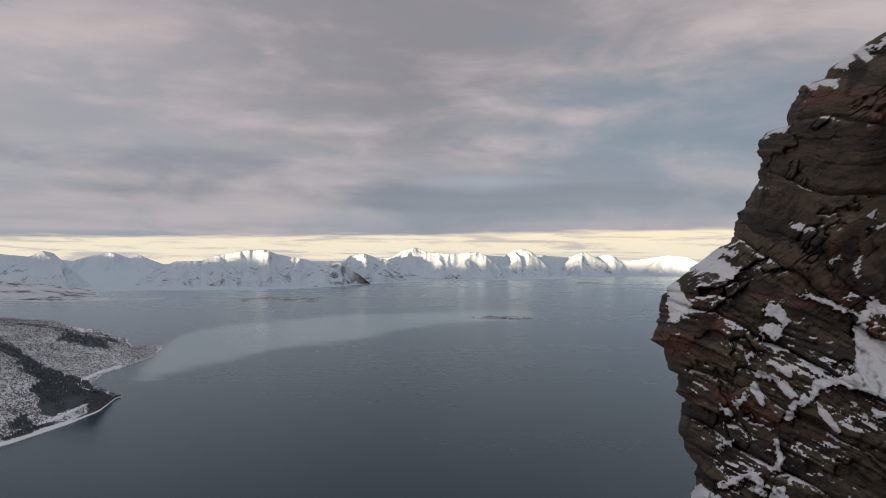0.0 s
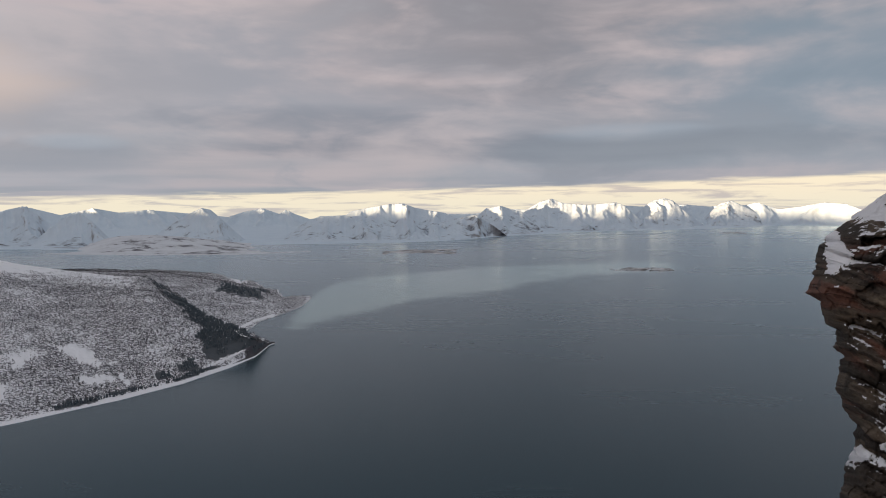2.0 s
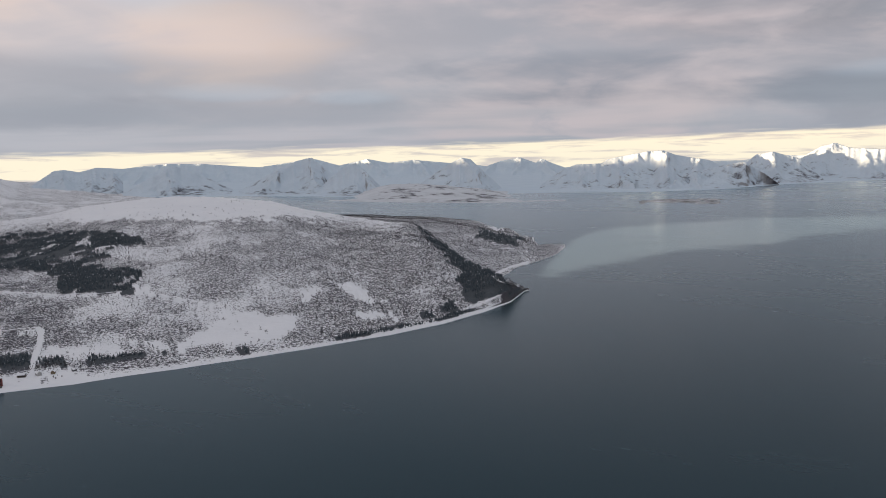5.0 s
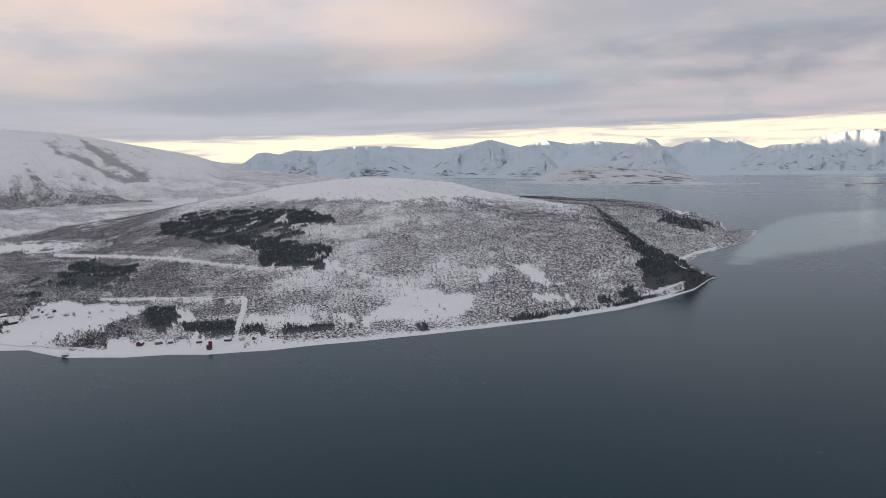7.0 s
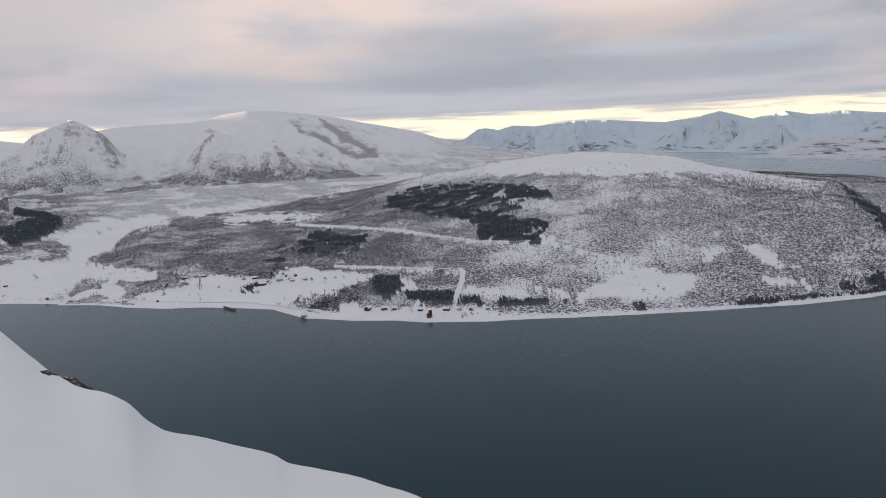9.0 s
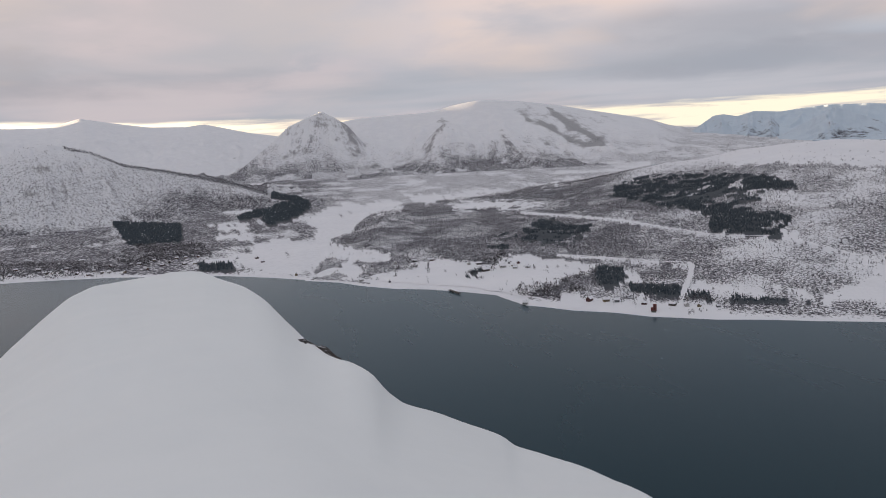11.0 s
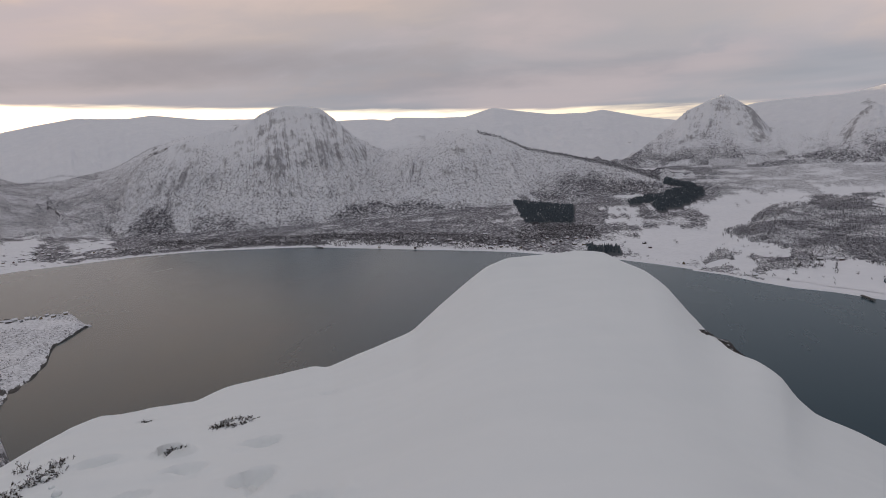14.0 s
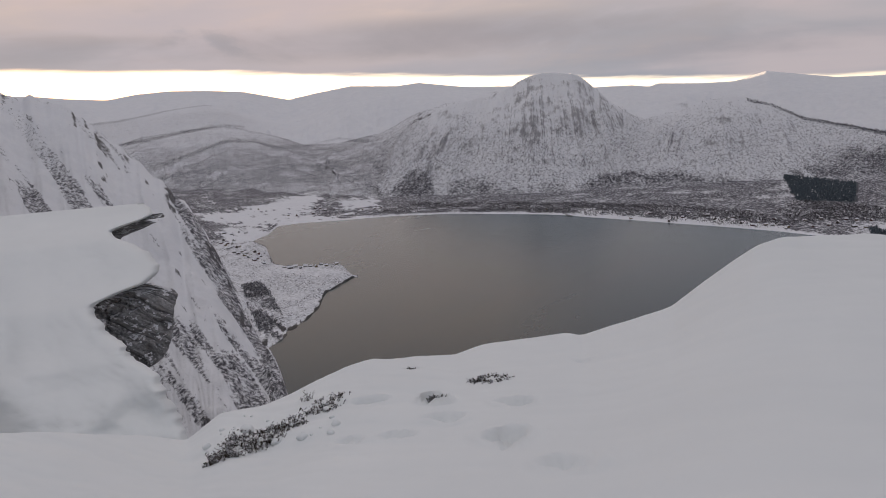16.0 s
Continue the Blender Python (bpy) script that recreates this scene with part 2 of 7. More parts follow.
def water():
    m, n, b = surface("fjord_water")
    at = n.place()
    ripple = n.noise(at, 0.8, 3.0, 0.6)
    swell_ = n.noise(n.scaled(at, (0.02, 0.03, 1), turn=(0, 0, 0.5)), 1.0, 4.0, 0.6)
    wind = n.noise(n.scaled(at, (0.0016, 0.0042, 1), turn=(0, 0, 0.45)), 1.0, 6.0, 0.6, 0.8)
    streak = n.noise(n.scaled(at, (0.0032, 0.011, 1), turn=(0, 0, 0.2)), 1.0, 7.0, 0.62, 0.7)
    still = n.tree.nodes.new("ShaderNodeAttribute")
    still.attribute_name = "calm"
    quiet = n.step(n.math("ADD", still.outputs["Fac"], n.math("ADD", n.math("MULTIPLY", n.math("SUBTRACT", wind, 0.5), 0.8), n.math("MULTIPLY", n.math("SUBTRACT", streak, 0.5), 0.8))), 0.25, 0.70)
    # where calm, the brighter reflection is also painted in as a pale diffuse colour
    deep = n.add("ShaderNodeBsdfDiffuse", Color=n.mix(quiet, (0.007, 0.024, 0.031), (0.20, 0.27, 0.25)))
    gloss = n.tree.nodes.new("ShaderNodeBsdfAnisotropic")
    gloss.inputs["Color"].default_value = (0.86, 0.95, 1.0, 1)
    n.put(gloss.inputs["Roughness"], n.math("SUBTRACT", n.step(n.math("ADD", n.math("MULTIPLY", wind, 0.6), n.math("MULTIPLY", streak, 0.4)), 0.38, 0.64, 0.23, 0.29), n.math("MULTIPLY", quiet, 0.10)))
    sheen = n.tree.nodes.new("ShaderNodeFresnel")
    n.put(sheen.inputs["IOR"], n.step(quiet, 0.0, 1.0, 1.35, 1.50))
    bump = n.add("ShaderNodeBump", Height=n.math("ADD", ripple, n.math("MULTIPLY", swell_, 3.0)), Distance=0.35)
    n.put(bump.inputs["Strength"], n.mix(quiet, (0.045, 0.045, 0.045), (0.015, 0.015, 0.015)))
    for node in (deep, gloss, sheen):
        n.put(node.inputs["Normal"], bump.outputs[0])
    both = n.tree.nodes.new("ShaderNodeMixShader")
    n.put(both.inputs[0], sheen.outputs[0])
    n.put(both.inputs[1], deep.outputs[0])
    n.put(both.inputs[2], gloss.outputs[0])
    n.put(n.tree.nodes["Material Output"].inputs[0], both.outputs[0])
    n.tree.nodes.remove(b)
    return m


# pale of these two: distance haze and blue shade put into the snow colour
HAZED_FAR_SNOW = snowy("hazed_mountain_snow", (0.20, 0.175, 0.165), 0.56, 0.014, brush=0.75, brush_size=0.03, soft=0.35, relief=0.4, streak=0.4, rib=0.08, scrub=0.02, most=0.75, mottle=2.0, pale=((0.46, 0.545, 0.63), (0.60, 0.67, 0.74)))
HAZED_RANGE_SNOW = snowy("hazed_range_snow", (0.22, 0.20, 0.19), 0.56, 0.014, soft=0.40, relief=0.25, streak=0.3, rib=0.04, most=0.65, mottle=1.3, pale=((0.46, 0.55, 0.64), (0.60, 0.68, 0.75)))
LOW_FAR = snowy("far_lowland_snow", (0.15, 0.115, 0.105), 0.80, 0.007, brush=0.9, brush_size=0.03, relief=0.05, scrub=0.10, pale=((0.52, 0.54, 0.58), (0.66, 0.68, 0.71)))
HIGH_SNOW = snowy("high_fell_snow", (0.14, 0.135, 0.14), 0.58, 0.030, brush=0.8, brush_size=0.30, soft=0.48, streak=0.1, relief=1.0, rib=0.11, scrub=0.02, most=0.62, fleck=0.4, mottle=2.2)
FELL_SNOW = snowy("mountain_snow", (0.125, 0.112, 0.122), 0.65, 0.050, brush=1.0, brush_size=0.24, soft=0.46, streak=0.32, relief=1.2, rib=0.05, scrub=0.02, most=0.64, fleck=0.42, mottle=2.6, chute=0.24, thin_out=(0.31, 0.60))
WOOD_SNOW = snowy("wooded_slope_snow", (0.09, 0.085, 0.09), 0.70, 0.02, brush=1.0, brush_size=0.50, relief=0.3, thin_out=(0.42, 0.58))
HEATH_SNOW = snowy("headland_heath", (0.09, 0.08, 0.08), 0.70, 0.02, brush=1.3, brush_size=0.35, relief=0.3, scrub=0.15)
FIELD_SNOW = snowy("valley_snow", (0.10, 0.09, 0.09), 0.55, 0.01, brush=1.0, brush_size=0.30, relief=0.1, scrub=0.06, thin_out=(0.34, 0.53))
SPIT_SNOW = snowy("spit_snow", (0.085, 0.08, 0.075), 0.70, 0.05, brush=1.0, brush_size=0.5, relief=0.3, rib=0.75, scrub=0.30)
SKERRY_ROCK = snowy("skerry_rock", (0.10, 0.09, 0.085), 1.12, 0.02, soft=0.2, relief=0.2)
NEAR_SNOW = snowy("fresh_snow", (0.10, 0.09, 0.08), -3.0, 0.5, relief=0.02, pale=((0.73, 0.755, 0.76), (0.84, 0.86, 0.86)))
WATER = water()

# ---------------------------------------------------------------- terrain tools


def hash2(i, j, seed):
    h = (i.astype(np.int64) * 374761393 + j.astype(np.int64) * 668265263 + seed * 974711) & 0x7FFFFFFF
    h = ((h ^ (h >> 13)) * 1274126177) & 0x7FFFFFFF
    return ((h ^ (h >> 16)) & 0xFFFF) / 65535.0


def value_noise(x, y, seed=0):
    i, j = np.floor(x), np.floor(y)
    u, v = x - i, y - j
    u, v = u * u * u * (u * (u * 6 - 15) + 10), v * v * v * (v * (v * 6 - 15) + 10)
    a, b = hash2(i, j, seed), hash2(i + 1, j, seed)
    c, d = hash2(i, j + 1, seed), hash2(i + 1, j + 1, seed)
    return (a * (1 - u) + b * u) * (1 - v) + (c * (1 - u) + d * u) * v


def fbm(x, y, octaves=5, seed=0, gain=0.5):
    total, size, amp = 0.0, 0.0, 1.0
    for k in range(octaves):
        total = total + amp * (value_noise(x * 2 ** k + 17.3 * k, y * 2 ** k - 9.1 * k, seed + k) - 0.5)
        size += amp * 0.5
        amp *= gain
    return total / size


def ridged(x, y, octaves=5, seed=0, gain=0.5):
    total, size, amp = 0.0, 0.0, 1.0
    for k in range(octaves):
        v = 1 - np.abs(2 * value_noise(x * 2 ** k + 31.7 * k, y * 2 ** k + 5.9 * k, seed + k) - 1)
        total = total + amp * v * v
        size += amp
        amp *= gain
    return total / size - 0.4


def bend(points, az, soft=0.0):
    """The curve through points (azimuth, value), rounded over soft degrees."""
    p = sorted(points)
    xs, ys = np.array([q[0] for q in p]), np.array([q[1] for q in p])
    if not soft:
        return np.interp(az, xs, ys)
    steps = np.linspace(-soft, soft, 9)
    weight = np.exp(-2.0 * (steps / soft) ** 2)
    return sum(w * np.interp(az + s, xs, ys) for s, w in zip(steps, weight)) / weight.sum()


def seen_height(r, el):
    return EYE_Z + r * np.tan(np.radians(el))


def shore_range(el):
    return EYE_Z / np.tan(np.radians(-np.minimum(el, -0.3)))


def grid_mesh(name, X, Y, Z, smooth=True, U=None, V=None):
    rows, cols = X.shape
    verts = np.stack([X, Y, Z], -1).reshape(-1, 3)
    k = np.arange(rows * cols).reshape(rows, cols)
    quads = np.stack([k[:-1, :-1], k[:-1, 1:], k[1:, 1:], k[1:, :-1]], -1).reshape(-1, 4)
    me = bpy.data.meshes.new(name)
    me.vertices.add(len(verts))
    me.vertices.foreach_set("co", verts.ravel())
    me.loops.add(quads.size)
    me.loops.foreach_set("vertex_index", quads.ravel())
    me.polygons.add(len(quads))
    me.polygons.foreach_set("loop_start", np.arange(0, quads.size, 4))
    me.polygons.foreach_set("loop_total", np.full(len(quads), 4))
    me.update(calc_edges=True)
    if smooth:
        me.polygons.foreach_set("use_smooth", np.ones(len(quads), bool))
    if U is not None:
        uv = np.stack([U.ravel(), V.ravel()], -1)[quads.ravel()]
        me.uv_layers.new(name="plan").data.foreach_set("uv", uv.ravel())
    me.validate()
    return me


def inside(polygon, x, y):
    hit = np.zeros(x.shape, bool)
    for (x0, y0), (x1, y1) in zip(polygon, polygon[1:] + polygon[:1]):
        if y0 != y1:
            hit ^= ((y0 > y) != (y1 > y)) & (x < (x1 - x0) * (y - y0) / (y1 - y0) + x0)
    return hit


def swell(x, low, high):
    t = np.clip((x - low) / (high - low), 0, 1)
    return t * t * (3 - 2 * t)


SHEETS = {}


def line_glow(line, x, y, width):
    """1 on the line, fading over width degrees."""
    far = np.full(x.shape, 99.0)
    for (x0, y0), (x1, y1) in zip(line, line[1:]):
        t = np.clip(((x - x0) * (x1 - x0) + (y - y0) * (y1 - y0)) / ((x1 - x0) ** 2 + (y1 - y0) ** 2), 0, 1)
        far = np.minimum(far, np.hypot(x - x0 - t * (x1 - x0), y - y0 - t * (y1 - y0)))
    return np.exp(-(far / width) ** 2)


def sheet(name, az, knots, bands, rough=None, material=None, label="", category="mountain", kind="", round_=0, crest=None, target=None, even=5, dry=None, fall=None):
    """Land lofted through profiles. az: the columns' azimuths. knots: (range, height) per profile, near to far, arrays over az.
    bands: rows between one profile and the next. rough(x, y, s, az): relief added, s counting the profiles."""
    R, Z, S = [], [], []
    for k, count in enumerate(bands):
        for f in np.linspace(0, 1, count, endpoint=False):
            R.append(knots[k][0] * (1 - f) + knots[k + 1][0] * f)
            Z.append(knots[k][1] * (1 - f) + knots[k + 1][1] * f)
            S.append(np.full_like(az, k + f))
    R.append(knots[-1][0]), Z.append(knots[-1][1]), S.append(np.full_like(az, len(knots) - 1.0))
    R, Z, S = np.array(R), np.array(Z), np.array(S)
    for _ in range(round_):
        Z[1:-1] = 0.25 * Z[:-2] + 0.5 * Z[1:-1] + 0.25 * Z[2:]
    A = np.radians(np.broadcast_to(az, R.shape))
    X, Y = -np.sin(A) * R, np.cos(A) * R
    if rough:
        Z = Z + rough(X, Y, S, np.degrees(A))
    if target is not None:
        # keep the crest at the height that its outline has from the shelf
        front = S <= crest + 0.6
        lift = np.clip((S - 1) / (crest - 1), 0, 1) ** (3 if category == "ground" else 1) * np.clip(crest + 2.0 - S, 0, 1)
        for _ in range(3):
            top = np.where(front, (Z - EYE_Z) / R, -9).max(axis=0)
            off = np.tan(np.radians(target)) - top
            off = np.convolve(np.pad(off, even, mode="edge"), np.ones(2 * even + 1) / (2 * even + 1), "valid")
            Z = Z + lift * off * R
    if dry is not None:
        Z = np.where((S >= 1) & (S <= dry), np.maximum(Z, 0.7), Z)
    length = np.cumsum(np.hypot(np.diff(R, axis=0, prepend=R[:1]), np.diff(Z, axis=0, prepend=Z[:1])), axis=0)
    ob = new(name, grid_mesh(name, X, Y, Z, True, (A if fall is None else np.radians(fall(np.degrees(A), S, np.degrees(np.arctan2(Z - EYE_Z, R))))) * R.mean(), length))
    ob.data.materials.append(material)
    tilt = np.degrees(np.arctan2(Z - EYE_Z, R))
    wob = fbm(X / 70, Y / 70, 5, 77, 0.65)
    bare = sum(inside(p, np.degrees(A) + 2.0 * wob, tilt + 1.2 * wob) for p in ROCKS).astype(float) if category == "mountain" else Z * 0.0
    if category == "mountain":
        bare = np.clip(bare, 0, 1)
        for _ in range(6):
            bare[1:-1, 1:-1] = (bare[:-2, 1:-1] + bare[2:, 1:-1] + bare[1:-1, :-2] + bare[1:-1, 2:]) / 4
        k = 12
        wide = np.pad(Z, ((0, 0), (k, k)), mode="edge")
        flat = np.cumsum(wide, axis=1)
        flat = (flat[:, 2 * k:] - np.concatenate([np.zeros((len(Z), 1)), flat[:, :-2 * k - 1]], axis=1)) / (2 * k + 1)
        rib = Z - flat
        bare = 4.0 * bare + np.clip(rib / (rib.std() + 1e-6), -2, 2)
        for weight, line in RIBS:
            bare = bare + weight * line_glow(line, np.degrees(A) + 0.5 * wob, tilt + 0.3 * wob, 0.22 if weight > 0 else 0.16)
    ob.data.attributes.new("bare", "FLOAT", "POINT").data.foreach_set("value", bare.ravel())
    SHEETS[ob.name] = (az, R, Z)
    return tagged(ob, label, category, kind=kind)


def columns(points, count, pad=0.0):
    return np.linspace(min(p[0] for p in points) - pad, max(p[0] for p in points) + pad, count)


FAR_SHORE = [(-18.55, -1.26), (-13.09, -1.75), (-9.04, -1.98), (-0.68, -2.20), (5.62, -2.50), (9.35, -2.80), (14.59, -2.96), (19.59, -2.92), (34.28, -3.01), (43.19, -2.66), (56.42, -2.36), (65.48, -2.43)]
FAR_SKY = [(-18.92, -0.85), (-17.59, -0.27), (-16.24, -0.16), (-14.67, -0.46), (-13.48, -0.60), (-12.08, -0.12), (-11.27, -0.33), (-10.37, -0.22), (-9.02, -0.40), (-7.37, -0.25), (-4.24, -0.36), (-3.19, -0.29), (-0.67, -0.43), (1.23, -0.16), (3.96, -0.52), (5.85, -0.49), (7.72, -0.80), (9.98, -0.81), (13.02, -0.42), (15.79, -0.56), (17.52, -0.85), (19.98, -1.10), (21.02, -0.71), (21.64, -0.40), (22.11, -0.71), (23.27, -0.29), (24.67, -0.53), (25.70, -0.88), (31.12, -0.32), (32.97, -0.49), (34.57, -0.17), (36.58, -0.61), (38.70, -0.00), (40.06, -0.30), (42.34, -0.60), (43.80, -0.49), (46.30, -0.27), (48.71, -0.22), (50.38, -0.36), (51.49, -0.49), (53.10, -0.36), (54.33, -0.68), (55.71, -0.52), (56.74, -1.21), (59.86, -1.50)]
M_CONE_A = [(-13.29, -1.71), (-11.88, -0.74), (-10.45, 0.03), (-9.64, -0.23), (-8.62, -1.19), (-7.38, -1.96)]
M_CONE_B = [(-9.04, -1.98), (-7.58, -0.91), (-6.54, 0.04), (-5.91, 0.24), (-5.08, 0.03), (-4.24, -0.61), (-2.79, -2.06)]
M_JAG = [(-4.46, -1.45), (-3.19, -0.29), (-2.56, -0.04), (-0.66, -0.22), (0.18, -0.15), (1.23, -0.07), (2.08, 0.26), (2.92, 0.04), (3.96, -0.60), (4.79, -1.95)]
M_DOME = [(2.69, -2.15), (4.17, -0.77), (5.85, -0.24), (6.89, -0.41), (7.71, -1.13), (8.53, -2.18)]
M_STRIPE = [(5.41, -2.46), (6.46, -1.62), (7.72, -0.88), (8.75, -1.09), (10.18, -1.39), (12.60, -1.90), (15.77, -2.38), (18.46, -2.73)]
M_PLAT = [(8.33, -1.55), (9.98, -0.73), (11.20, -0.53), (12.22, -0.33), (13.02, -0.01), (14.22, -0.06), (15.79, -0.32), (16.95, -0.57), (18.09, -1.37)]
M_DARK = [(14.99, -1.98), (17.33, -0.85), (19.23, -0.90), (20.35, -1.38), (21.99, -2.55)]
M_PYR = [(24.48, -2.64), (26.04, -1.18), (26.90, -0.36), (27.56, -0.21), (28.38, -0.62), (29.35, -1.18), (30.91, -2.26)]
M_PYR2 = [(33.25, -2.62), (34.61, -1.15), (35.38, -0.44), (35.99, -0.63), (37.01, -1.29), (38.43, -2.51)]
M_BIG = [(36.63, -1.71), (37.76, -0.67), (38.70, -0.00), (39.68, -0.22), (40.84, -0.68), (42.39, -1.54), (44.29, -2.54)]
M_TRI = [(43.27, -2.69), (45.74, -1.36), (47.38, -0.69), (48.19, -0.34), (49.46, -1.04), (51.57, -2.13)]
M_SHARP = [(51.53, -1.39), (52.11, -0.63), (53.10, -0.36), (54.13, -0.65), (55.11, -0.46), (55.71, -0.52), (56.74, -1.21), (57.97, -2.05)]
PEN_FRONT = [(19.91, -3.52), (23.50, -3.58), (26.03, -3.61), (31.85, -3.45), (35.10, -3.31), (37.49, -3.19)]
PEN_TOP = [(19.91, -3.43), (22.64, -3.13), (25.16, -2.78), (28.50, -2.29), (30.98, -2.06), (33.03, -2.09), (35.07, -2.53), (37.48, -3.11)]
HEAD_FRONT = [(19.97, -6.94), (20.61, -7.47), (21.79, -7.92), (23.67, -8.48), (24.36, -8.97), (25.59, -9.52), (29.18, -10.19)]
HEAD_TOP = [(19.97, -6.79), (21.45, -6.50), (22.87, -6.39), (24.09, -6.08), (26.43, -5.48), (29.20, -4.94), (31.63, -4.70), (34.92, -4.44), (37.42, -4.31)]
HILL_SHORE = [(22.91, -10.13), (24.01, -10.97), (25.96, -11.67), (29.17, -12.52), (33.32, -13.24), (39.31, -13.92), (44.07, -14.30), (48.82, -14.55), (52.22, -14.62), (55.57, -14.73), (60.21, -14.60), (62.72, -14.32), (65.72, -14.14), (68.23, -13.79), (69.40, -13.66), (71.26, -12.97), (71.50, -12.83), (73.20, -12.59), (73.64, -12.52), (76.64, -12.13), (79.21, -11.92), (81.75, -11.51), (83.41, -11.12), (85.90, -10.77)]
HILL_TOP = [(22.92, -9.98), (24.43, -9.22), (26.00, -8.60), (27.19, -8.04), (28.79, -6.70), (30.01, -5.79), (31.43, -4.95), (33.27, -4.84), (35.75, -4.43), (39.09, -3.77), (41.60, -3.07), (45.78, -2.61), (48.29, -2.49), (50.78, -2.65), (54.06, -2.94), (56.49, -3.45), (58.86, -3.63), (61.95, -4.18), (65.68, -4.86), (69.21, -5.44), (70.31, -5.74), (74.56, -6.05), (78.82, -6.42), (81.00, -7.32), (83.22, -8.83), (85.88, -10.48)]
LOW_SHORE = [(76.64, -12.13), (79.21, -11.92), (81.75, -11.51), (83.41, -11.12), (85.90, -10.77), (88.35, -10.37), (91.53, -9.91), (96.50, -9.39), (98.79, -9.13), (104.35, -8.65), (105.53, -8.56), (111.51, -7.98), (113.58, -7.75), (114.78, -7.65), (121.99, -7.25), (126.23, -7.17), (130.46, -7.22), (133.50, -7.20), (134.95, -7.28), (135.35, -7.58), (135.70, -7.88), (136.30, -8.02), (136.95, -8.28), (139.00, -8.30), (142.45, -8.00)]
VAL_BACK = [(54.36, -3.89), (62.03, -3.81), (64.05, -3.88), (71.11, -4.78), (81.20, -4.50), (84.53, -4.56), (88.99, -4.42), (94.90, -5.12), (101.73, -6.55), (102.09, -5.15), (113.55, -6.63), (121.92, -6.03), (126.13, -5.58), (131.91, -4.78), (136.33, -4.25), (142.11, -3.79)]
BIG_TOP = [(50.10, -2.39), (52.55, -2.35), (54.73, -2.05), (58.10, -1.76), (60.01, -0.66), (61.95, -0.07), (64.33, 0.40), (65.93, 0.78), (68.76, 1.28), (72.04, 1.60), (74.13, 1.32), (75.82, 0.89), (78.73, 0.85), (81.63, 0.74), (84.13, 0.15)]
SPUR_TOP = [(63.64, -3.90), (66.05, -2.76), (68.06, -1.62), (70.09, -0.77), (72.17, -0.77), (74.61, 0.20), (75.48, -0.45), (76.60, -1.62), (78.54, -2.46), (80.72, -3.57), (81.61, -4.35)]
PYR_TOP = [(79.39, -2.62), (80.93, -0.86), (81.87, 0.34), (82.84, 0.97), (83.70, 1.42), (84.66, 1.07), (86.13, 0.47), (87.43, -0.66), (89.15, -1.97), (90.83, -2.98)]
HUMP_TOP = [(84.57, -4.97), (87.77, -4.31), (89.70, -3.55), (92.35, -2.74), (94.57, -2.17), (97.43, -1.45), (99.44, -0.46), (101.43, 0.12), (102.07, 0.24), (102.77, 0.06), (103.41, 0.05), (105.33, -0.60), (107.17, -0.85), (109.02, -1.66)]
DOME_TOP = [(107.29, -1.43), (108.07, -1.05), (109.04, -0.49), (110.18, 0.32), (110.91, 1.06), (111.35, 1.45), (112.01, 2.05), (112.45, 2.35), (113.91, 2.59), (115.06, 2.62), (115.84, 2.47), (116.63, 2.16), (117.12, 1.83), (117.83, 1.52), (118.97, 1.28), (119.71, 1.17), (120.47, 0.91), (121.55, 0.83), (122.66, 0.37), (123.41, -0.03), (124.49, -0.40), (125.23, -0.95), (126.02, -1.89), (126.86, -3.30)]
S_HILL1 = [(121.55, 0.92), (124.07, 0.32), (126.65, -0.97), (130.01, -1.60), (132.46, -1.57), (134.80, -0.69), (137.87, 0.09), (140.57, -0.03), (143.57, -0.35), (145.43, -0.89)]
S_SKY = [(86.59, -0.22), (89.06, 0.22), (91.90, 0.93), (93.13, 0.80), (95.56, 0.87), (97.91, 1.25), (99.82, 1.61), (101.79, 1.09), (104.04, 1.14), (106.91, 1.35), (107.40, 1.16), (108.67, 1.34), (110.37, 1.37), (111.32, 1.37), (117.37, 1.85), (120.66, 2.00), (123.94, 2.47), (125.60, 2.32), (128.87, 2.49), (131.34, 2.13), (133.38, 1.76), (136.47, 2.46), (139.14, 2.66), (141.39, 2.72), (143.59, 2.59), (145.41, 2.29), (147.80, 2.46), (149.76, 2.69), (153.51, 2.90)]
S_MID = [(128.08, 2.16), (130.17, 1.47), (132.28, 0.57), (134.71, 0.31), (137.74, 1.46), (139.25, 1.69), (141.53, 1.46), (143.75, 1.19), (146.96, 0.98), (149.97, 1.14)]
SPIT_FRONT = [(129.69, -11.42), (130.83, -11.96), (131.93, -12.41), (132.45, -13.48), (133.58, -14.33), (135.36, -15.45), (137.98, -16.76), (140.48, -17.22)]
SPIT_BACK = [(129.69, -11.38), (130.45, -10.61), (130.78, -10.38), (132.47, -10.40), (135.12, -10.03), (135.55, -9.75), (135.78, -9.20), (135.92, -8.66), (136.45, -8.42), (136.95, -8.15), (138.58, -8.05)]
SLOPE_TOP = [(134.73, -22.00), (135.28, -19.73), (135.70, -17.87), (136.15, -16.53), (136.94, -15.11), (137.77, -13.53), (138.27, -11.99), (138.76, -10.45), (139.50, -8.40), (140.78, -5.67), (143.77, -2.08), (145.40, -0.62), (146.96, 0.98), (148.48, 2.42), (151.66, 2.90), (153.49, 3.07), (156.06, 3.65)]
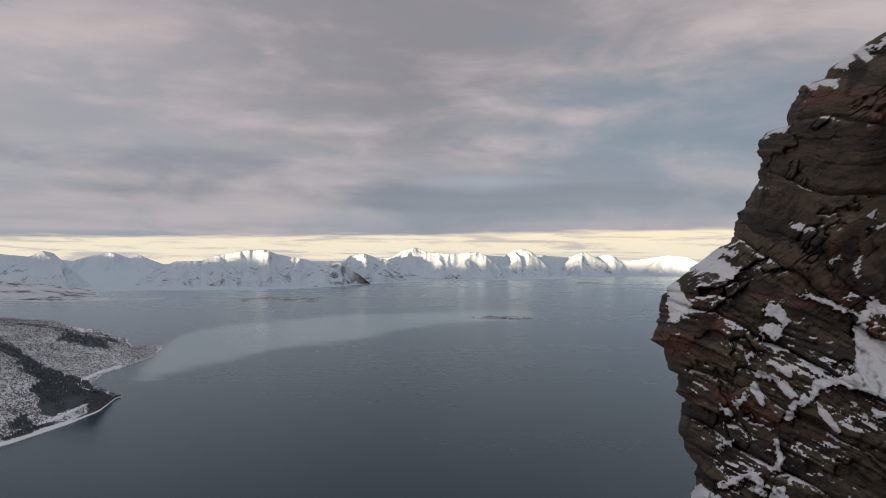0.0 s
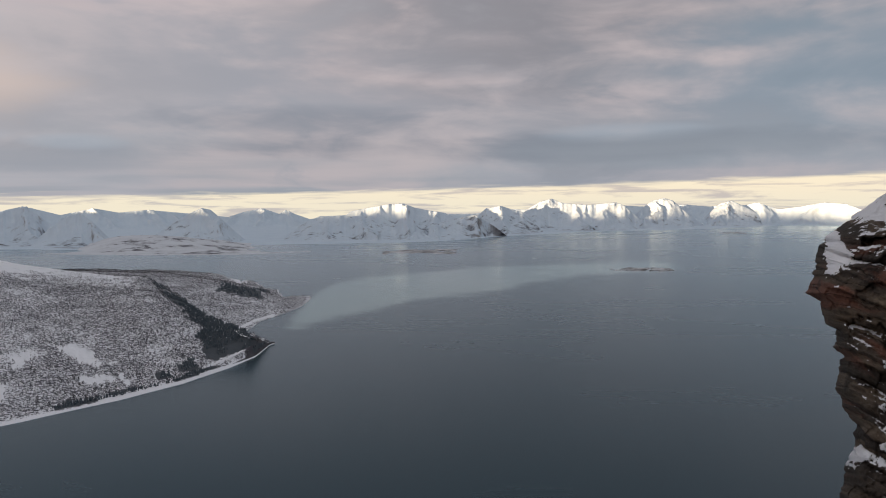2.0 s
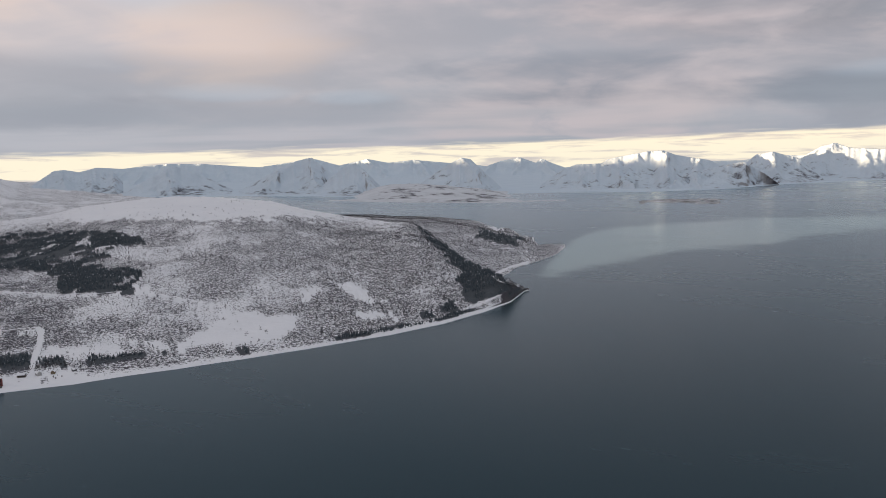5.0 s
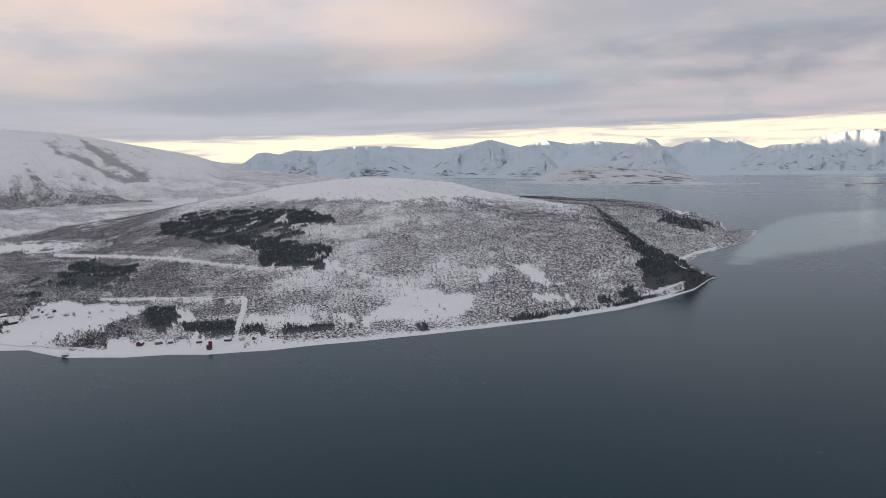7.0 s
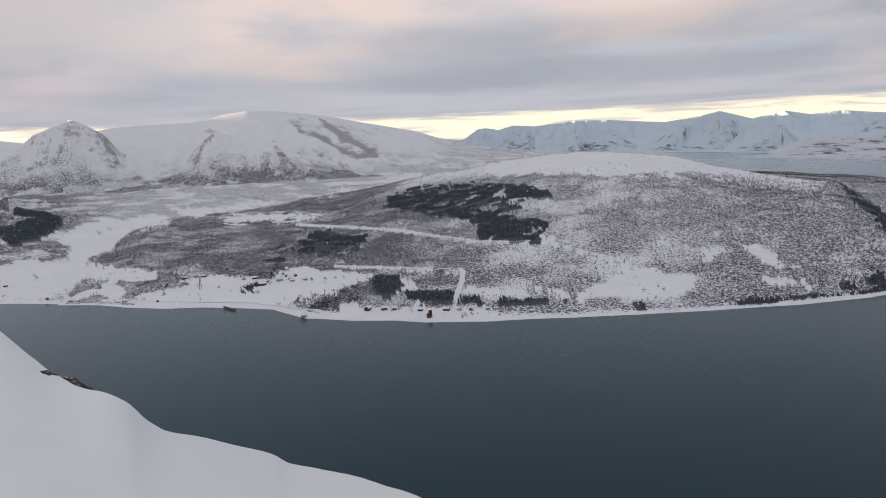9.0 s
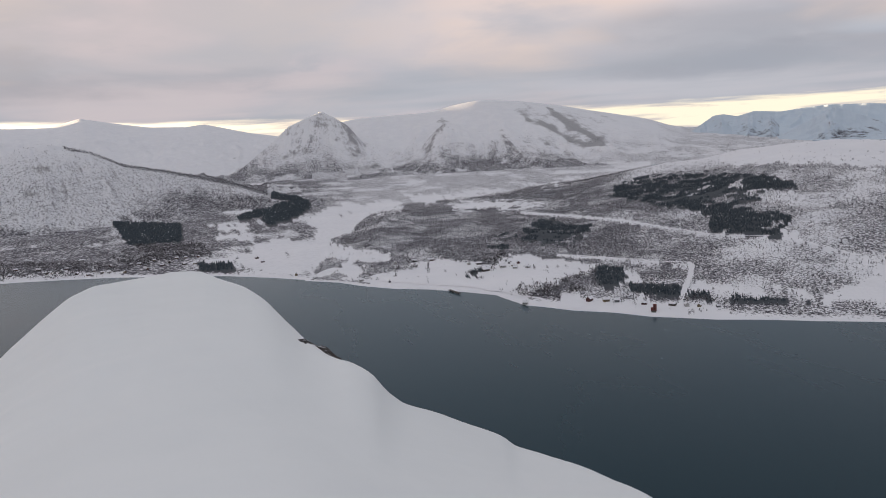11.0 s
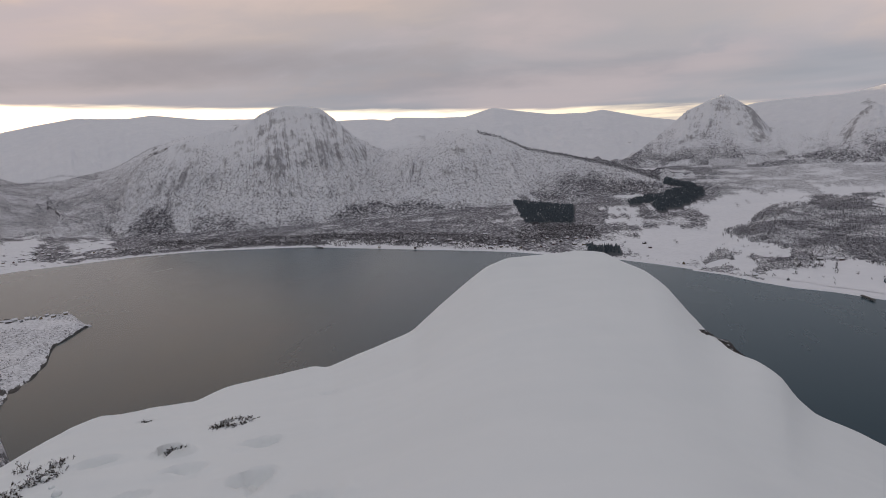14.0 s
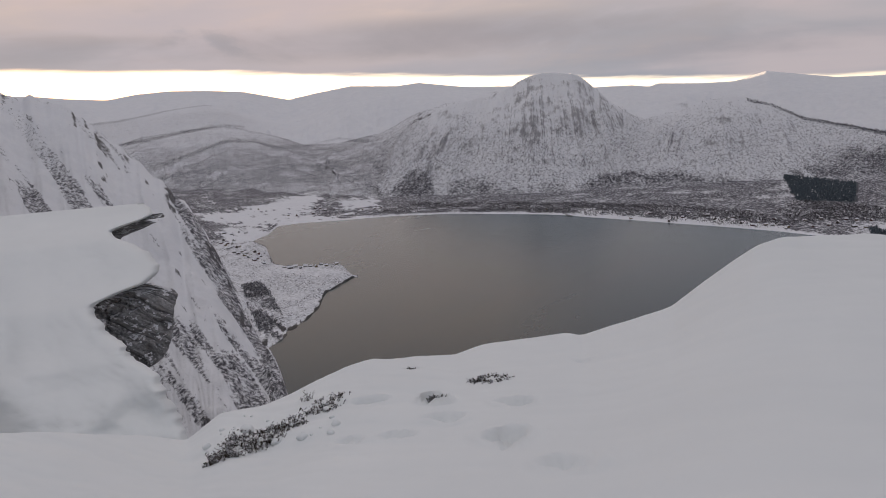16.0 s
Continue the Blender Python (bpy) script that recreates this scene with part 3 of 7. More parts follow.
FG_EDGE = [(60.94, -26.01), (64.17, -24.75), (67.53, -23.73), (71.03, -22.73), (71.62, -22.20), (74.21, -21.18), (76.23, -20.40), (79.09, -19.36), (80.29, -18.42), (81.06, -17.34), (82.64, -16.22), (84.27, -15.64), (85.86, -14.50), (87.01, -13.12), (88.15, -11.65), (89.32, -10.68), (91.30, -9.68), (92.47, -9.06), (94.48, -8.87), (97.28, -9.05), (99.60, -9.18), (101.18, -9.78), (102.79, -10.93), (104.78, -12.36), (106.75, -13.93), (109.30, -14.76), (111.41, -15.36), (113.12, -15.91), (114.00, -15.71), (120.32, -16.35), (122.43, -16.96), (128.49, -16.85), (130.49, -17.23), (132.46, -17.79), (134.43, -18.59), (137.06, -19.19), (139.53, -19.15)]
CLIFF = [(-17.72, -16.89), (-18.20, -15.67), (-18.19, -14.55), (-17.50, -13.48), (-17.02, -11.98), (-17.36, -10.22), (-16.89, -9.66), (-16.96, -8.48), (-16.30, -8.11), (-15.98, -6.74), (-15.11, -6.17), (-15.19, -5.77), (-15.68, -4.14), (-15.87, -2.92), (-16.83, -1.89), (-17.97, -0.87), (-19.29, 0.15), (-20.41, 0.75), (-20.58, 1.93), (-21.13, 3.11), (-22.03, 4.66), (-22.20, 6.20), (-22.19, 7.74), (-22.72, 8.29), (-23.96, 8.60), (-23.78, 9.10), (-24.13, 10.09), (-24.58, 10.80), (-24.71, 11.27), (-26.19, 11.52), (-26.36, 11.94), (-27.02, 12.52), (-28.01, 13.20), (-28.99, 13.72), (-29.88, 14.10), (-30.57, 14.97)]
FOREST_0 = [(62.59, -5.14), (60.85, -4.64), (58.13, -4.47), (54.95, -4.54), (52.32, -4.79), (50.91, -5.35), (50.10, -5.72), (52.38, -5.82), (52.62, -6.52), (54.27, -6.64), (53.47, -7.10), (50.80, -7.31), (50.62, -7.87), (51.51, -8.95), (56.01, -8.68), (56.14, -7.56), (57.12, -7.09), (59.07, -6.77), (61.34, -6.21), (62.83, -5.91)]
FOREST_1 = [(72.15, -8.44), (69.47, -8.25), (68.36, -7.41), (66.78, -7.36), (66.71, -7.83), (65.58, -8.05), (64.10, -7.91), (64.52, -8.54), (66.03, -9.18), (68.87, -9.26), (69.84, -8.66)]
FOREST_2 = [(72.05, -9.08), (70.40, -9.20), (70.43, -9.54), (72.07, -9.34)]
FOREST_3 = [(64.06, -11.06), (61.79, -11.17), (61.98, -12.15), (62.96, -12.52), (64.14, -12.11)]
FOREST_4 = [(61.72, -12.33), (59.46, -12.40), (57.88, -12.62), (58.01, -13.42), (61.47, -13.08)]
FOREST_5 = [(57.56, -12.77), (55.78, -12.84), (55.90, -13.44), (57.60, -13.37)]
FOREST_6 = [(54.43, -13.02), (50.88, -13.18), (50.90, -13.60), (54.46, -13.51)]
FOREST_7 = [(49.69, -13.21), (48.93, -13.21), (48.94, -13.46), (49.71, -13.46)]
FOREST_8 = [(44.34, -13.38), (43.44, -13.41), (43.46, -14.07), (44.06, -14.10)]
FOREST_9 = [(37.79, -13.15), (33.32, -12.78), (29.99, -12.21), (26.96, -11.37), (26.92, -11.74), (29.99, -12.58), (33.32, -13.16), (37.80, -13.61)]
# 10 and 11: birch slope on the shadow side, its shade made by dark spruce
FOREST_10 = [(29.80, -6.29), (28.79, -6.82), (27.19, -8.12), (25.60, -8.71), (24.04, -9.61), (23.72, -10.08), (25.19, -10.52), (27.16, -10.97), (27.57, -10.17), (28.38, -9.36), (27.58, -8.74), (28.59, -8.13)]
FOREST_11 = [(31.30, -5.00), (29.80, -6.08), (28.79, -6.74), (27.19, -8.04), (25.41, -8.71), (24.23, -9.29), (25.20, -9.39), (26.78, -8.85), (28.39, -7.80), (29.80, -6.66)]
FOREST_12 = [(29.18, -10.93), (28.05, -10.79), (27.96, -11.64), (29.18, -11.66)]
FOREST_13 = [(30.57, -11.68), (29.91, -11.59), (29.91, -12.04), (30.57, -12.05)]
FOREST_14 = [(26.42, -5.60), (24.09, -6.12), (23.02, -6.40), (23.70, -6.88), (25.24, -6.49), (26.81, -6.09)]
FOREST_15 = [(29.80, -6.82), (28.39, -6.99), (28.47, -7.23), (29.60, -7.07)]
FOREST_16 = [(24.22, -10.37), (23.26, -9.99), (23.18, -10.38), (23.94, -10.72)]
FOREST_17 = [(98.62, -5.35), (94.20, -5.85), (94.23, -7.14), (97.82, -6.99)]
FOREST_18 = [(88.22, -5.34), (86.93, -5.01), (85.15, -4.96), (85.02, -5.56), (86.08, -6.16), (87.89, -6.63), (88.62, -6.24)]
FOREST_19 = [(90.35, -5.69), (88.21, -5.26), (88.09, -5.86), (90.17, -6.04)]
FOREST_20 = [(93.33, -8.77), (90.83, -9.02), (90.83, -9.65), (93.38, -9.31)]
FOREST_21 = [(73.74, -11.26), (72.49, -10.76), (72.41, -10.93), (73.75, -11.47)]
FOREST_22 = [(87.72, -4.20), (86.05, -4.56), (85.23, -4.87), (86.29, -4.88), (87.75, -4.62)]
SPRUCE_STANDS = [FOREST_0, FOREST_1, FOREST_2, FOREST_3, FOREST_4, FOREST_5, FOREST_6, FOREST_7, FOREST_8, FOREST_9, FOREST_10, FOREST_11, FOREST_12, FOREST_13, FOREST_14, FOREST_15, FOREST_16, FOREST_17, FOREST_18, FOREST_19, FOREST_20, FOREST_21, FOREST_22]
OPEN_0 = [(48.74, -12.85), (46.13, -11.63), (45.25, -11.04), (41.82, -11.15), (40.11, -11.61), (39.92, -12.45), (41.87, -13.03), (46.19, -13.30), (48.55, -13.28)]
OPEN_1 = [(39.85, -9.51), (38.58, -9.66), (38.81, -10.50), (39.65, -10.15)]
OPEN_2 = [(37.30, -9.34), (35.82, -9.36), (34.77, -10.21), (32.89, -10.83), (34.15, -10.92), (36.46, -10.19)]
OPEN_3 = [(36.48, -11.45), (34.36, -11.54), (33.32, -11.87), (35.43, -12.08)]
OPEN_4 = [(33.19, -11.46), (32.69, -11.66), (32.57, -12.41), (33.03, -12.29)]
OPEN_5 = [(75.06, -12.11), (73.67, -10.88), (70.99, -10.14), (69.28, -9.97), (64.34, -10.91), (64.76, -11.46), (68.08, -12.21), (69.88, -12.80)]
OPEN_6 = [(62.50, -11.50), (60.57, -11.49), (60.82, -12.26), (62.37, -12.31)]
OPEN_7 = [(66.71, -12.89), (59.93, -13.47), (54.70, -14.07), (52.21, -14.42), (55.56, -14.61), (60.01, -14.58), (66.45, -14.04)]
OPEN_8 = [(57.24, -12.19), (48.74, -12.77), (48.75, -13.02), (57.27, -12.59)]
OPEN_9 = [(51.69, -8.52), (50.40, -8.59), (50.51, -9.08), (51.72, -9.02)]
OPEN_10 = [(74.41, -5.72), (67.55, -6.07), (68.28, -6.54), (74.47, -6.33)]
OPEN_11 = [(56.30, -3.58), (54.06, -2.94), (48.28, -2.41), (41.60, -3.03), (39.09, -3.72), (36.59, -4.33), (37.43, -4.56), (39.10, -4.27), (45.85, -4.49), (50.02, -4.01), (53.31, -4.04)]
OPEN_12 = [(92.70, -8.78), (88.38, -7.52), (83.73, -8.04), (82.92, -8.72), (85.57, -10.08), (88.14, -9.98), (90.67, -9.66)]
OPEN_13 = [(84.22, -9.07), (82.48, -8.58), (79.33, -9.26), (79.57, -9.83), (82.55, -9.67)]
OPEN_14 = [(81.33, -10.84), (77.04, -10.11), (73.29, -10.24), (70.06, -11.22), (68.82, -10.02), (63.80, -10.78), (67.28, -12.05), (70.51, -13.05), (75.46, -12.33), (80.52, -11.72)]
OPEN_15 = [(85.31, -6.17), (82.71, -5.28), (78.50, -5.31), (78.11, -5.96), (80.66, -6.32), (82.39, -6.98), (83.70, -7.54), (84.94, -7.04)]
OPEN_16 = [(92.06, -6.11), (90.38, -6.03), (89.06, -6.46), (90.01, -6.68), (92.10, -6.52)]
OPEN_17 = [(92.13, -6.94), (89.19, -6.96), (89.64, -7.43), (91.75, -7.39)]
OPEN_18 = [(78.07, -5.12), (67.15, -5.01), (63.74, -4.35), (67.92, -4.78), (73.13, -5.57), (76.84, -5.69)]
OPEN_19 = [(112.77, -7.31), (107.97, -7.80), (99.66, -8.61), (97.30, -9.27), (108.02, -8.22), (112.82, -7.68)]
OPEN_20 = [(137.88, -5.83), (135.23, -5.35), (131.94, -5.10), (131.78, -5.62), (132.65, -6.17), (132.06, -6.55), (137.34, -6.41)]
OPEN_21 = [(130.33, -5.72), (127.40, -5.79), (127.24, -6.47), (129.56, -6.48), (130.36, -6.13)]
OPEN_22 = [(140.43, -5.93), (137.30, -6.05), (132.08, -6.80), (126.64, -6.93), (130.45, -7.26), (135.41, -7.23), (138.58, -6.91)]
OPEN_23 = [(139.01, -7.20), (135.42, -7.40), (135.48, -8.01), (137.93, -8.28), (138.88, -7.90)]
OPEN_24 = [(135.68, -10.14), (130.72, -10.59), (129.85, -11.33), (132.46, -11.19), (134.92, -10.80)]
CLEARINGS = [OPEN_0, OPEN_1, OPEN_2, OPEN_3, OPEN_4, OPEN_5, OPEN_6, OPEN_7, OPEN_8, OPEN_9, OPEN_10, OPEN_11, OPEN_12, OPEN_13, OPEN_14, OPEN_15, OPEN_16, OPEN_17, OPEN_18, OPEN_19, OPEN_20, OPEN_21, OPEN_22, OPEN_23, OPEN_24]
ROCKS_0 = [(69.39, 0.91), (65.93, 0.78), (63.94, -0.03), (62.79, -1.91), (64.41, -2.31), (66.01, -1.53), (68.00, -0.19)]
ROCKS_1 = [(84.05, 1.16), (82.42, 1.07), (80.93, -0.86), (81.00, -1.89), (82.61, -1.25), (83.66, -0.08)]
ROCKS_2 = [(86.56, 0.09), (84.47, 0.98), (85.01, -0.61), (87.20, -2.51)]
ROCKS_3 = [(75.26, -0.17), (74.53, 0.20), (76.51, -2.17), (77.99, -3.54), (76.82, -1.73)]
ROCKS_4 = [(70.09, -0.89), (64.45, -3.66), (66.10, -4.20), (70.97, -1.87)]
ROCKS_5 = [(117.17, 1.76), (112.49, 2.27), (109.37, -0.50), (111.41, -2.90), (115.53, -3.93), (119.70, -3.72), (122.51, -1.41), (119.49, 0.68)]
ROCKS_6 = [(124.08, 0.12), (121.56, 0.59), (120.42, -1.53), (123.49, -3.85), (125.11, -2.92)]
ROCKS_7 = [(106.43, -0.71), (101.89, 0.15), (99.66, -0.60), (101.90, -3.64), (105.72, -4.09), (107.34, -2.38)]
ROCKS_8 = [(106.27, -1.07), (101.79, 0.16), (98.23, -1.10), (98.87, -4.10), (103.61, -4.34), (105.89, -2.67)]
ROCKS = [ROCKS_0, ROCKS_1, ROCKS_2, ROCKS_3, ROCKS_4, ROCKS_5, ROCKS_6, ROCKS_7, ROCKS_8]
RIB_0 = (6, [(74.73, 0.21), (75.49, -0.57), (76.19, -1.77), (76.49, -3.21)])
RIB_1 = (6, [(75.16, -2.04), (75.86, -3.25), (76.78, -4.45), (77.44, -4.83)])
RIB_2 = (5, [(70.51, -1.07), (69.93, -1.93), (68.95, -3.22), (68.37, -4.29), (68.19, -4.93)])
RIB_3 = (4, [(72.27, -2.83), (71.49, -4.13), (71.10, -4.57)])
RIB_4 = (4, [(69.56, -2.98), (68.99, -4.26)])
RIB_5 = (4, [(67.50, -3.30), (66.72, -4.58)])
RIB_6 = (6, [(67.64, -1.64), (66.04, -2.55), (64.85, -3.85), (64.05, -4.21)])
RIB_7 = (5, [(81.08, -2.92), (79.82, -2.80), (78.55, -2.67), (76.87, -2.56)])
RIB_8 = (6, [(69.40, 0.71), (68.41, -0.17), (66.99, -0.66), (65.80, -1.67), (64.80, -2.13), (63.19, -2.09)])
RIB_9 = (6, [(67.35, 0.79), (65.96, -0.31), (64.57, -1.20), (63.59, -1.87)])
RIB_10 = (4, [(83.67, 0.73), (84.15, -0.05), (84.84, -1.03)])
RIB_11 = (5, [(82.45, 0.66), (81.73, -0.61), (81.40, -1.66), (82.03, -1.83)])
RIB_12 = (4, [(84.16, -0.26), (85.96, -2.19), (87.69, -3.50)])
RIB_13 = (4, [(85.41, -0.59), (87.16, -2.10), (88.47, -3.24)])
RIB_14 = (3, [(90.26, -1.29), (89.93, -1.91), (89.40, -2.56)])
RIB_15 = (4, [(63.73, 0.16), (62.36, -0.52)])
RIB_16 = (4, [(116.64, 0.71), (116.08, 1.23), (115.54, 1.56)])
RIB_17 = (4, [(116.84, -0.94), (115.48, -0.68), (113.76, -0.63)])
RIB_18 = (4, [(115.59, -1.61), (114.19, -1.35)])
RIB_19 = (4, [(104.40, -3.39), (103.57, -3.05), (102.97, -2.98)])
RIB_20 = (3, [(103.02, -1.47), (102.01, -1.34)])
RIB_21 = (3, [(100.57, -1.04), (99.85, -1.91)])
RIB_22 = (4, [(123.06, -0.06), (121.95, 0.44), (121.37, 0.89)])
RIB_23 = (4, [(117.23, 0.11), (116.41, 0.73)])
RIB_24 = (4, [(120.13, 0.70), (118.22, 1.35)])
RIB_25 = (-7, [(122.87, 0.12), (124.32, -1.85), (125.73, -4.18)])
RIB_26 = (-6, [(123.59, -1.54), (124.63, -2.97)])
RIB_27 = (-7, [(119.88, -0.29), (121.40, -2.50), (122.95, -5.06)])
RIB_28 = (-6, [(127.58, -3.78), (126.95, -5.35)])
RIB_29 = (-5, [(117.43, 1.70), (119.74, -0.69)])
RIB_30 = (-5, [(114.10, -3.13), (114.70, -5.11)])
RIB_31 = (-5, [(118.41, -3.76), (115.37, -4.03), (112.59, -3.87)])
RIB_32 = (-6, [(101.12, -0.38), (99.88, -2.32), (98.41, -4.09), (96.87, -5.47)])
RIB_33 = (-5, [(102.35, -2.74), (102.09, -4.20)])
RIB_34 = (-5, [(99.20, -1.55), (97.55, -3.75)])
RIB_35 = (-5, [(106.46, -2.60), (106.22, -4.03)])
RIB_36 = (-6, [(70.99, -2.28), (69.81, -4.01), (68.59, -4.70)])
RIB_37 = (-6, [(68.49, -2.22), (67.10, -3.73), (65.69, -4.55)])
RIB_38 = (-5, [(86.87, -3.35), (85.13, -2.04)])
RIB_39 = (-6, [(76.33, -4.06), (77.42, -4.62)])
# rock ribs and snow chutes on the mountains: weight and line of azimuth, elevation
RIBS = [RIB_0, RIB_1, RIB_2, RIB_3, RIB_4, RIB_5, RIB_6, RIB_7, RIB_8, RIB_9, RIB_10, RIB_11, RIB_12, RIB_13, RIB_14, RIB_15, RIB_16, RIB_17, RIB_18, RIB_19, RIB_20, RIB_21, RIB_22, RIB_23, RIB_24, RIB_25, RIB_26, RIB_27, RIB_28, RIB_29, RIB_30, RIB_31, RIB_32, RIB_33, RIB_34, RIB_35, RIB_36, RIB_37, RIB_38, RIB_39]
TREE_EDGE = [(128.53, -1.11), (127.49, -3.05), (126.58, -5.02), (125.61, -4.00), (124.67, -3.34), (123.84, -3.62), (123.37, -4.05), (122.98, -5.25), (121.98, -4.39), (120.66, -3.94), (118.52, -4.74), (114.70, -5.19), (112.73, -5.29), (110.63, -4.44), (108.98, -4.37), (106.86, -4.58), (104.89, -4.36), (102.90, -4.34), (100.94, -4.92), (98.91, -5.09), (96.72, -3.81), (94.58, -3.13), (92.50, -3.28), (89.17, -3.94)]
TREE_LINE_A = [(146.82, 0.71), (144.87, 0.87), (143.04, 1.15), (141.53, 1.46), (139.63, 1.67), (138.68, 1.67)]
TREE_LINE_B = [(145.06, -0.76), (141.72, -0.28), (139.42, 0.06), (138.25, 0.19), (136.71, 0.06)]
TREE_LINE_C = [(142.70, -2.36), (139.97, -1.57), (137.98, -0.90), (136.03, -1.02), (134.49, -1.61), (132.06, -1.55), (129.98, -1.19), (127.94, -1.51)]
TREE_LINES = [TREE_LINE_A, TREE_LINE_B, TREE_LINE_C]
LEDGES_0 = [(-18.95, 0.15), (-20.82, 0.36), (-20.82, 0.08), (-19.48, -0.41), (-20.90, -1.06), (-21.08, -1.33), (-20.13, -1.71), (-19.34, -1.36), (-17.90, -1.27), (-17.52, -1.19)]
LEDGES_1 = [(-16.25, -2.55), (-16.91, -1.97), (-17.34, -3.20), (-18.07, -3.74), (-17.00, -4.26), (-16.81, -4.74), (-16.20, -5.13)]
LEDGES_2 = [(-22.41, -4.07), (-22.80, -3.20), (-23.41, -3.30), (-24.02, -4.16), (-24.02, -4.88), (-23.18, -5.96), (-22.49, -5.34), (-22.25, -6.28), (-22.24, -4.97), (-22.81, -4.78), (-23.67, -4.82), (-23.35, -4.38), (-22.49, -4.22)]
LEDGES_3 = [(-24.57, -2.80), (-25.15, -2.51), (-25.95, -2.94), (-26.93, -3.06), (-28.19, -3.82), (-27.57, -3.74), (-25.95, -3.28), (-24.98, -2.86)]
LEDGES_4 = [(-28.03, -4.16), (-28.48, -3.37), (-29.09, -2.64), (-29.55, -3.25), (-30.15, -3.30), (-30.15, -3.88), (-29.10, -3.78), (-28.49, -4.33), (-28.82, -5.34), (-30.16, -5.61), (-30.19, -9.33), (-28.84, -9.15), (-28.06, -8.86), (-27.27, -8.60), (-25.99, -9.15), (-25.34, -9.91), (-24.69, -10.37), (-24.21, -11.23), (-23.64, -11.03), (-24.20, -10.08), (-25.20, -9.29), (-25.50, -8.37), (-26.49, -7.96), (-26.96, -8.26), (-28.05, -7.66), (-28.21, -6.62), (-27.87, -4.88)]
LEDGES_5 = [(-25.68, -9.58), (-26.51, -10.39), (-27.29, -11.50), (-26.99, -11.71), (-26.00, -10.62)]
LEDGES_6 = [(-21.75, -8.11), (-22.33, -8.00), (-23.87, -8.50), (-24.68, -9.52), (-24.06, -9.72), (-23.38, -8.80), (-22.01, -8.44)]
LEDGES_7 = [(-22.76, -7.32), (-23.86, -7.44), (-24.29, -8.02), (-24.04, -8.15), (-22.76, -7.70)]
LEDGES_8 = [(-21.38, -7.06), (-21.82, -6.57), (-22.07, -7.02), (-21.46, -7.59)]
LEDGES_9 = [(-20.45, -10.01), (-21.66, -9.57), (-21.48, -10.12), (-20.64, -10.56)]
LEDGES_10 = [(-19.74, -10.36), (-20.45, -10.73), (-20.38, -11.12), (-19.75, -10.78)]
LEDGES_11 = [(-21.65, -8.85), (-22.16, -8.81), (-22.71, -10.21), (-22.46, -10.42), (-21.65, -9.19)]
LEDGES_12 = [(-19.32, -13.17), (-20.65, -12.53), (-20.54, -12.99), (-19.58, -13.34)]
LEDGES_13 = [(-23.12, -12.30), (-23.40, -12.27), (-23.91, -13.61), (-23.74, -14.46), (-22.99, -14.55), (-23.41, -13.81)]
LEDGES_14 = [(-19.52, -15.80), (-21.69, -14.43), (-22.06, -14.65), (-22.57, -15.14), (-22.75, -16.13), (-22.07, -16.03), (-22.06, -15.34), (-21.37, -15.09), (-19.97, -16.01)]
LEDGES_15 = [(-17.75, -15.97), (-18.35, -15.58), (-19.08, -16.21), (-18.56, -17.10), (-17.64, -17.19)]
LEDGES_16 = [(-29.08, -9.95), (-29.75, -10.05), (-29.75, -10.23), (-29.31, -10.60), (-29.08, -10.30)]
LEDGES_17 = [(-23.25, -15.46), (-24.10, -15.46), (-23.93, -16.48), (-22.76, -16.63)]
LEDGES_18 = [(-26.58, -0.66), (-27.14, -0.05), (-27.08, -0.39), (-26.68, -0.96)]
LEDGES_19 = [(-27.85, -1.01), (-28.46, 0.22), (-28.30, -0.48), (-28.01, -1.34)]
LEDGES_20 = [(-24.64, 11.24), (-25.47, 11.43), (-26.93, 11.38), (-26.94, 10.94), (-26.30, 10.92), (-25.95, 11.17), (-25.30, 11.04)]
LEDGES_21 = [(-26.76, 12.12), (-27.22, 12.64), (-28.01, 13.34), (-29.12, 13.53), (-30.01, 14.12), (-30.01, 13.60), (-29.12, 13.25), (-28.47, 13.19), (-28.96, 12.57), (-28.48, 12.52), (-28.02, 12.99), (-27.62, 13.03), (-28.02, 12.42), (-27.56, 12.00)]
LEDGES_22 = [(-22.37, 7.69), (-22.97, 8.47), (-24.00, 8.71), (-23.65, 8.09), (-23.04, 8.31), (-22.72, 7.87)]
LEDGES_23 = [(-24.11, 1.92), (-24.78, 2.07), (-25.68, 1.80), (-24.85, 1.53)]
LEDGES_24 = [(-28.54, 2.70), (-29.31, 3.09), (-29.25, 2.65), (-28.71, 2.44)]
LEDGES_25 = [(-28.94, 1.63), (-30.08, 2.39), (-30.08, 2.06), (-29.32, 1.48)]
LEDGES_26 = [(-22.06, 4.73), (-23.07, 4.32), (-22.14, 4.50)]
LEDGES = [LEDGES_0, LEDGES_1, LEDGES_2, LEDGES_3, LEDGES_4, LEDGES_5, LEDGES_6, LEDGES_7, LEDGES_8, LEDGES_9, LEDGES_10, LEDGES_11, LEDGES_12, LEDGES_13, LEDGES_14, LEDGES_15, LEDGES_16, LEDGES_17, LEDGES_18, LEDGES_19, LEDGES_20, LEDGES_21, LEDGES_22, LEDGES_23, LEDGES_24, LEDGES_25, LEDGES_26]
GROVES_0 = [(70.17, -12.52), (68.43, -12.24), (66.71, -12.67), (66.53, -13.82), (68.18, -13.79), (69.68, -13.36)]
GROVES_1 = [(73.84, -11.20), (72.62, -10.85), (72.46, -11.06), (73.65, -11.45)]
GROVES_2 = [(76.60, -10.15), (76.62, -10.98), (76.49, -11.00), (76.47, -10.17)]
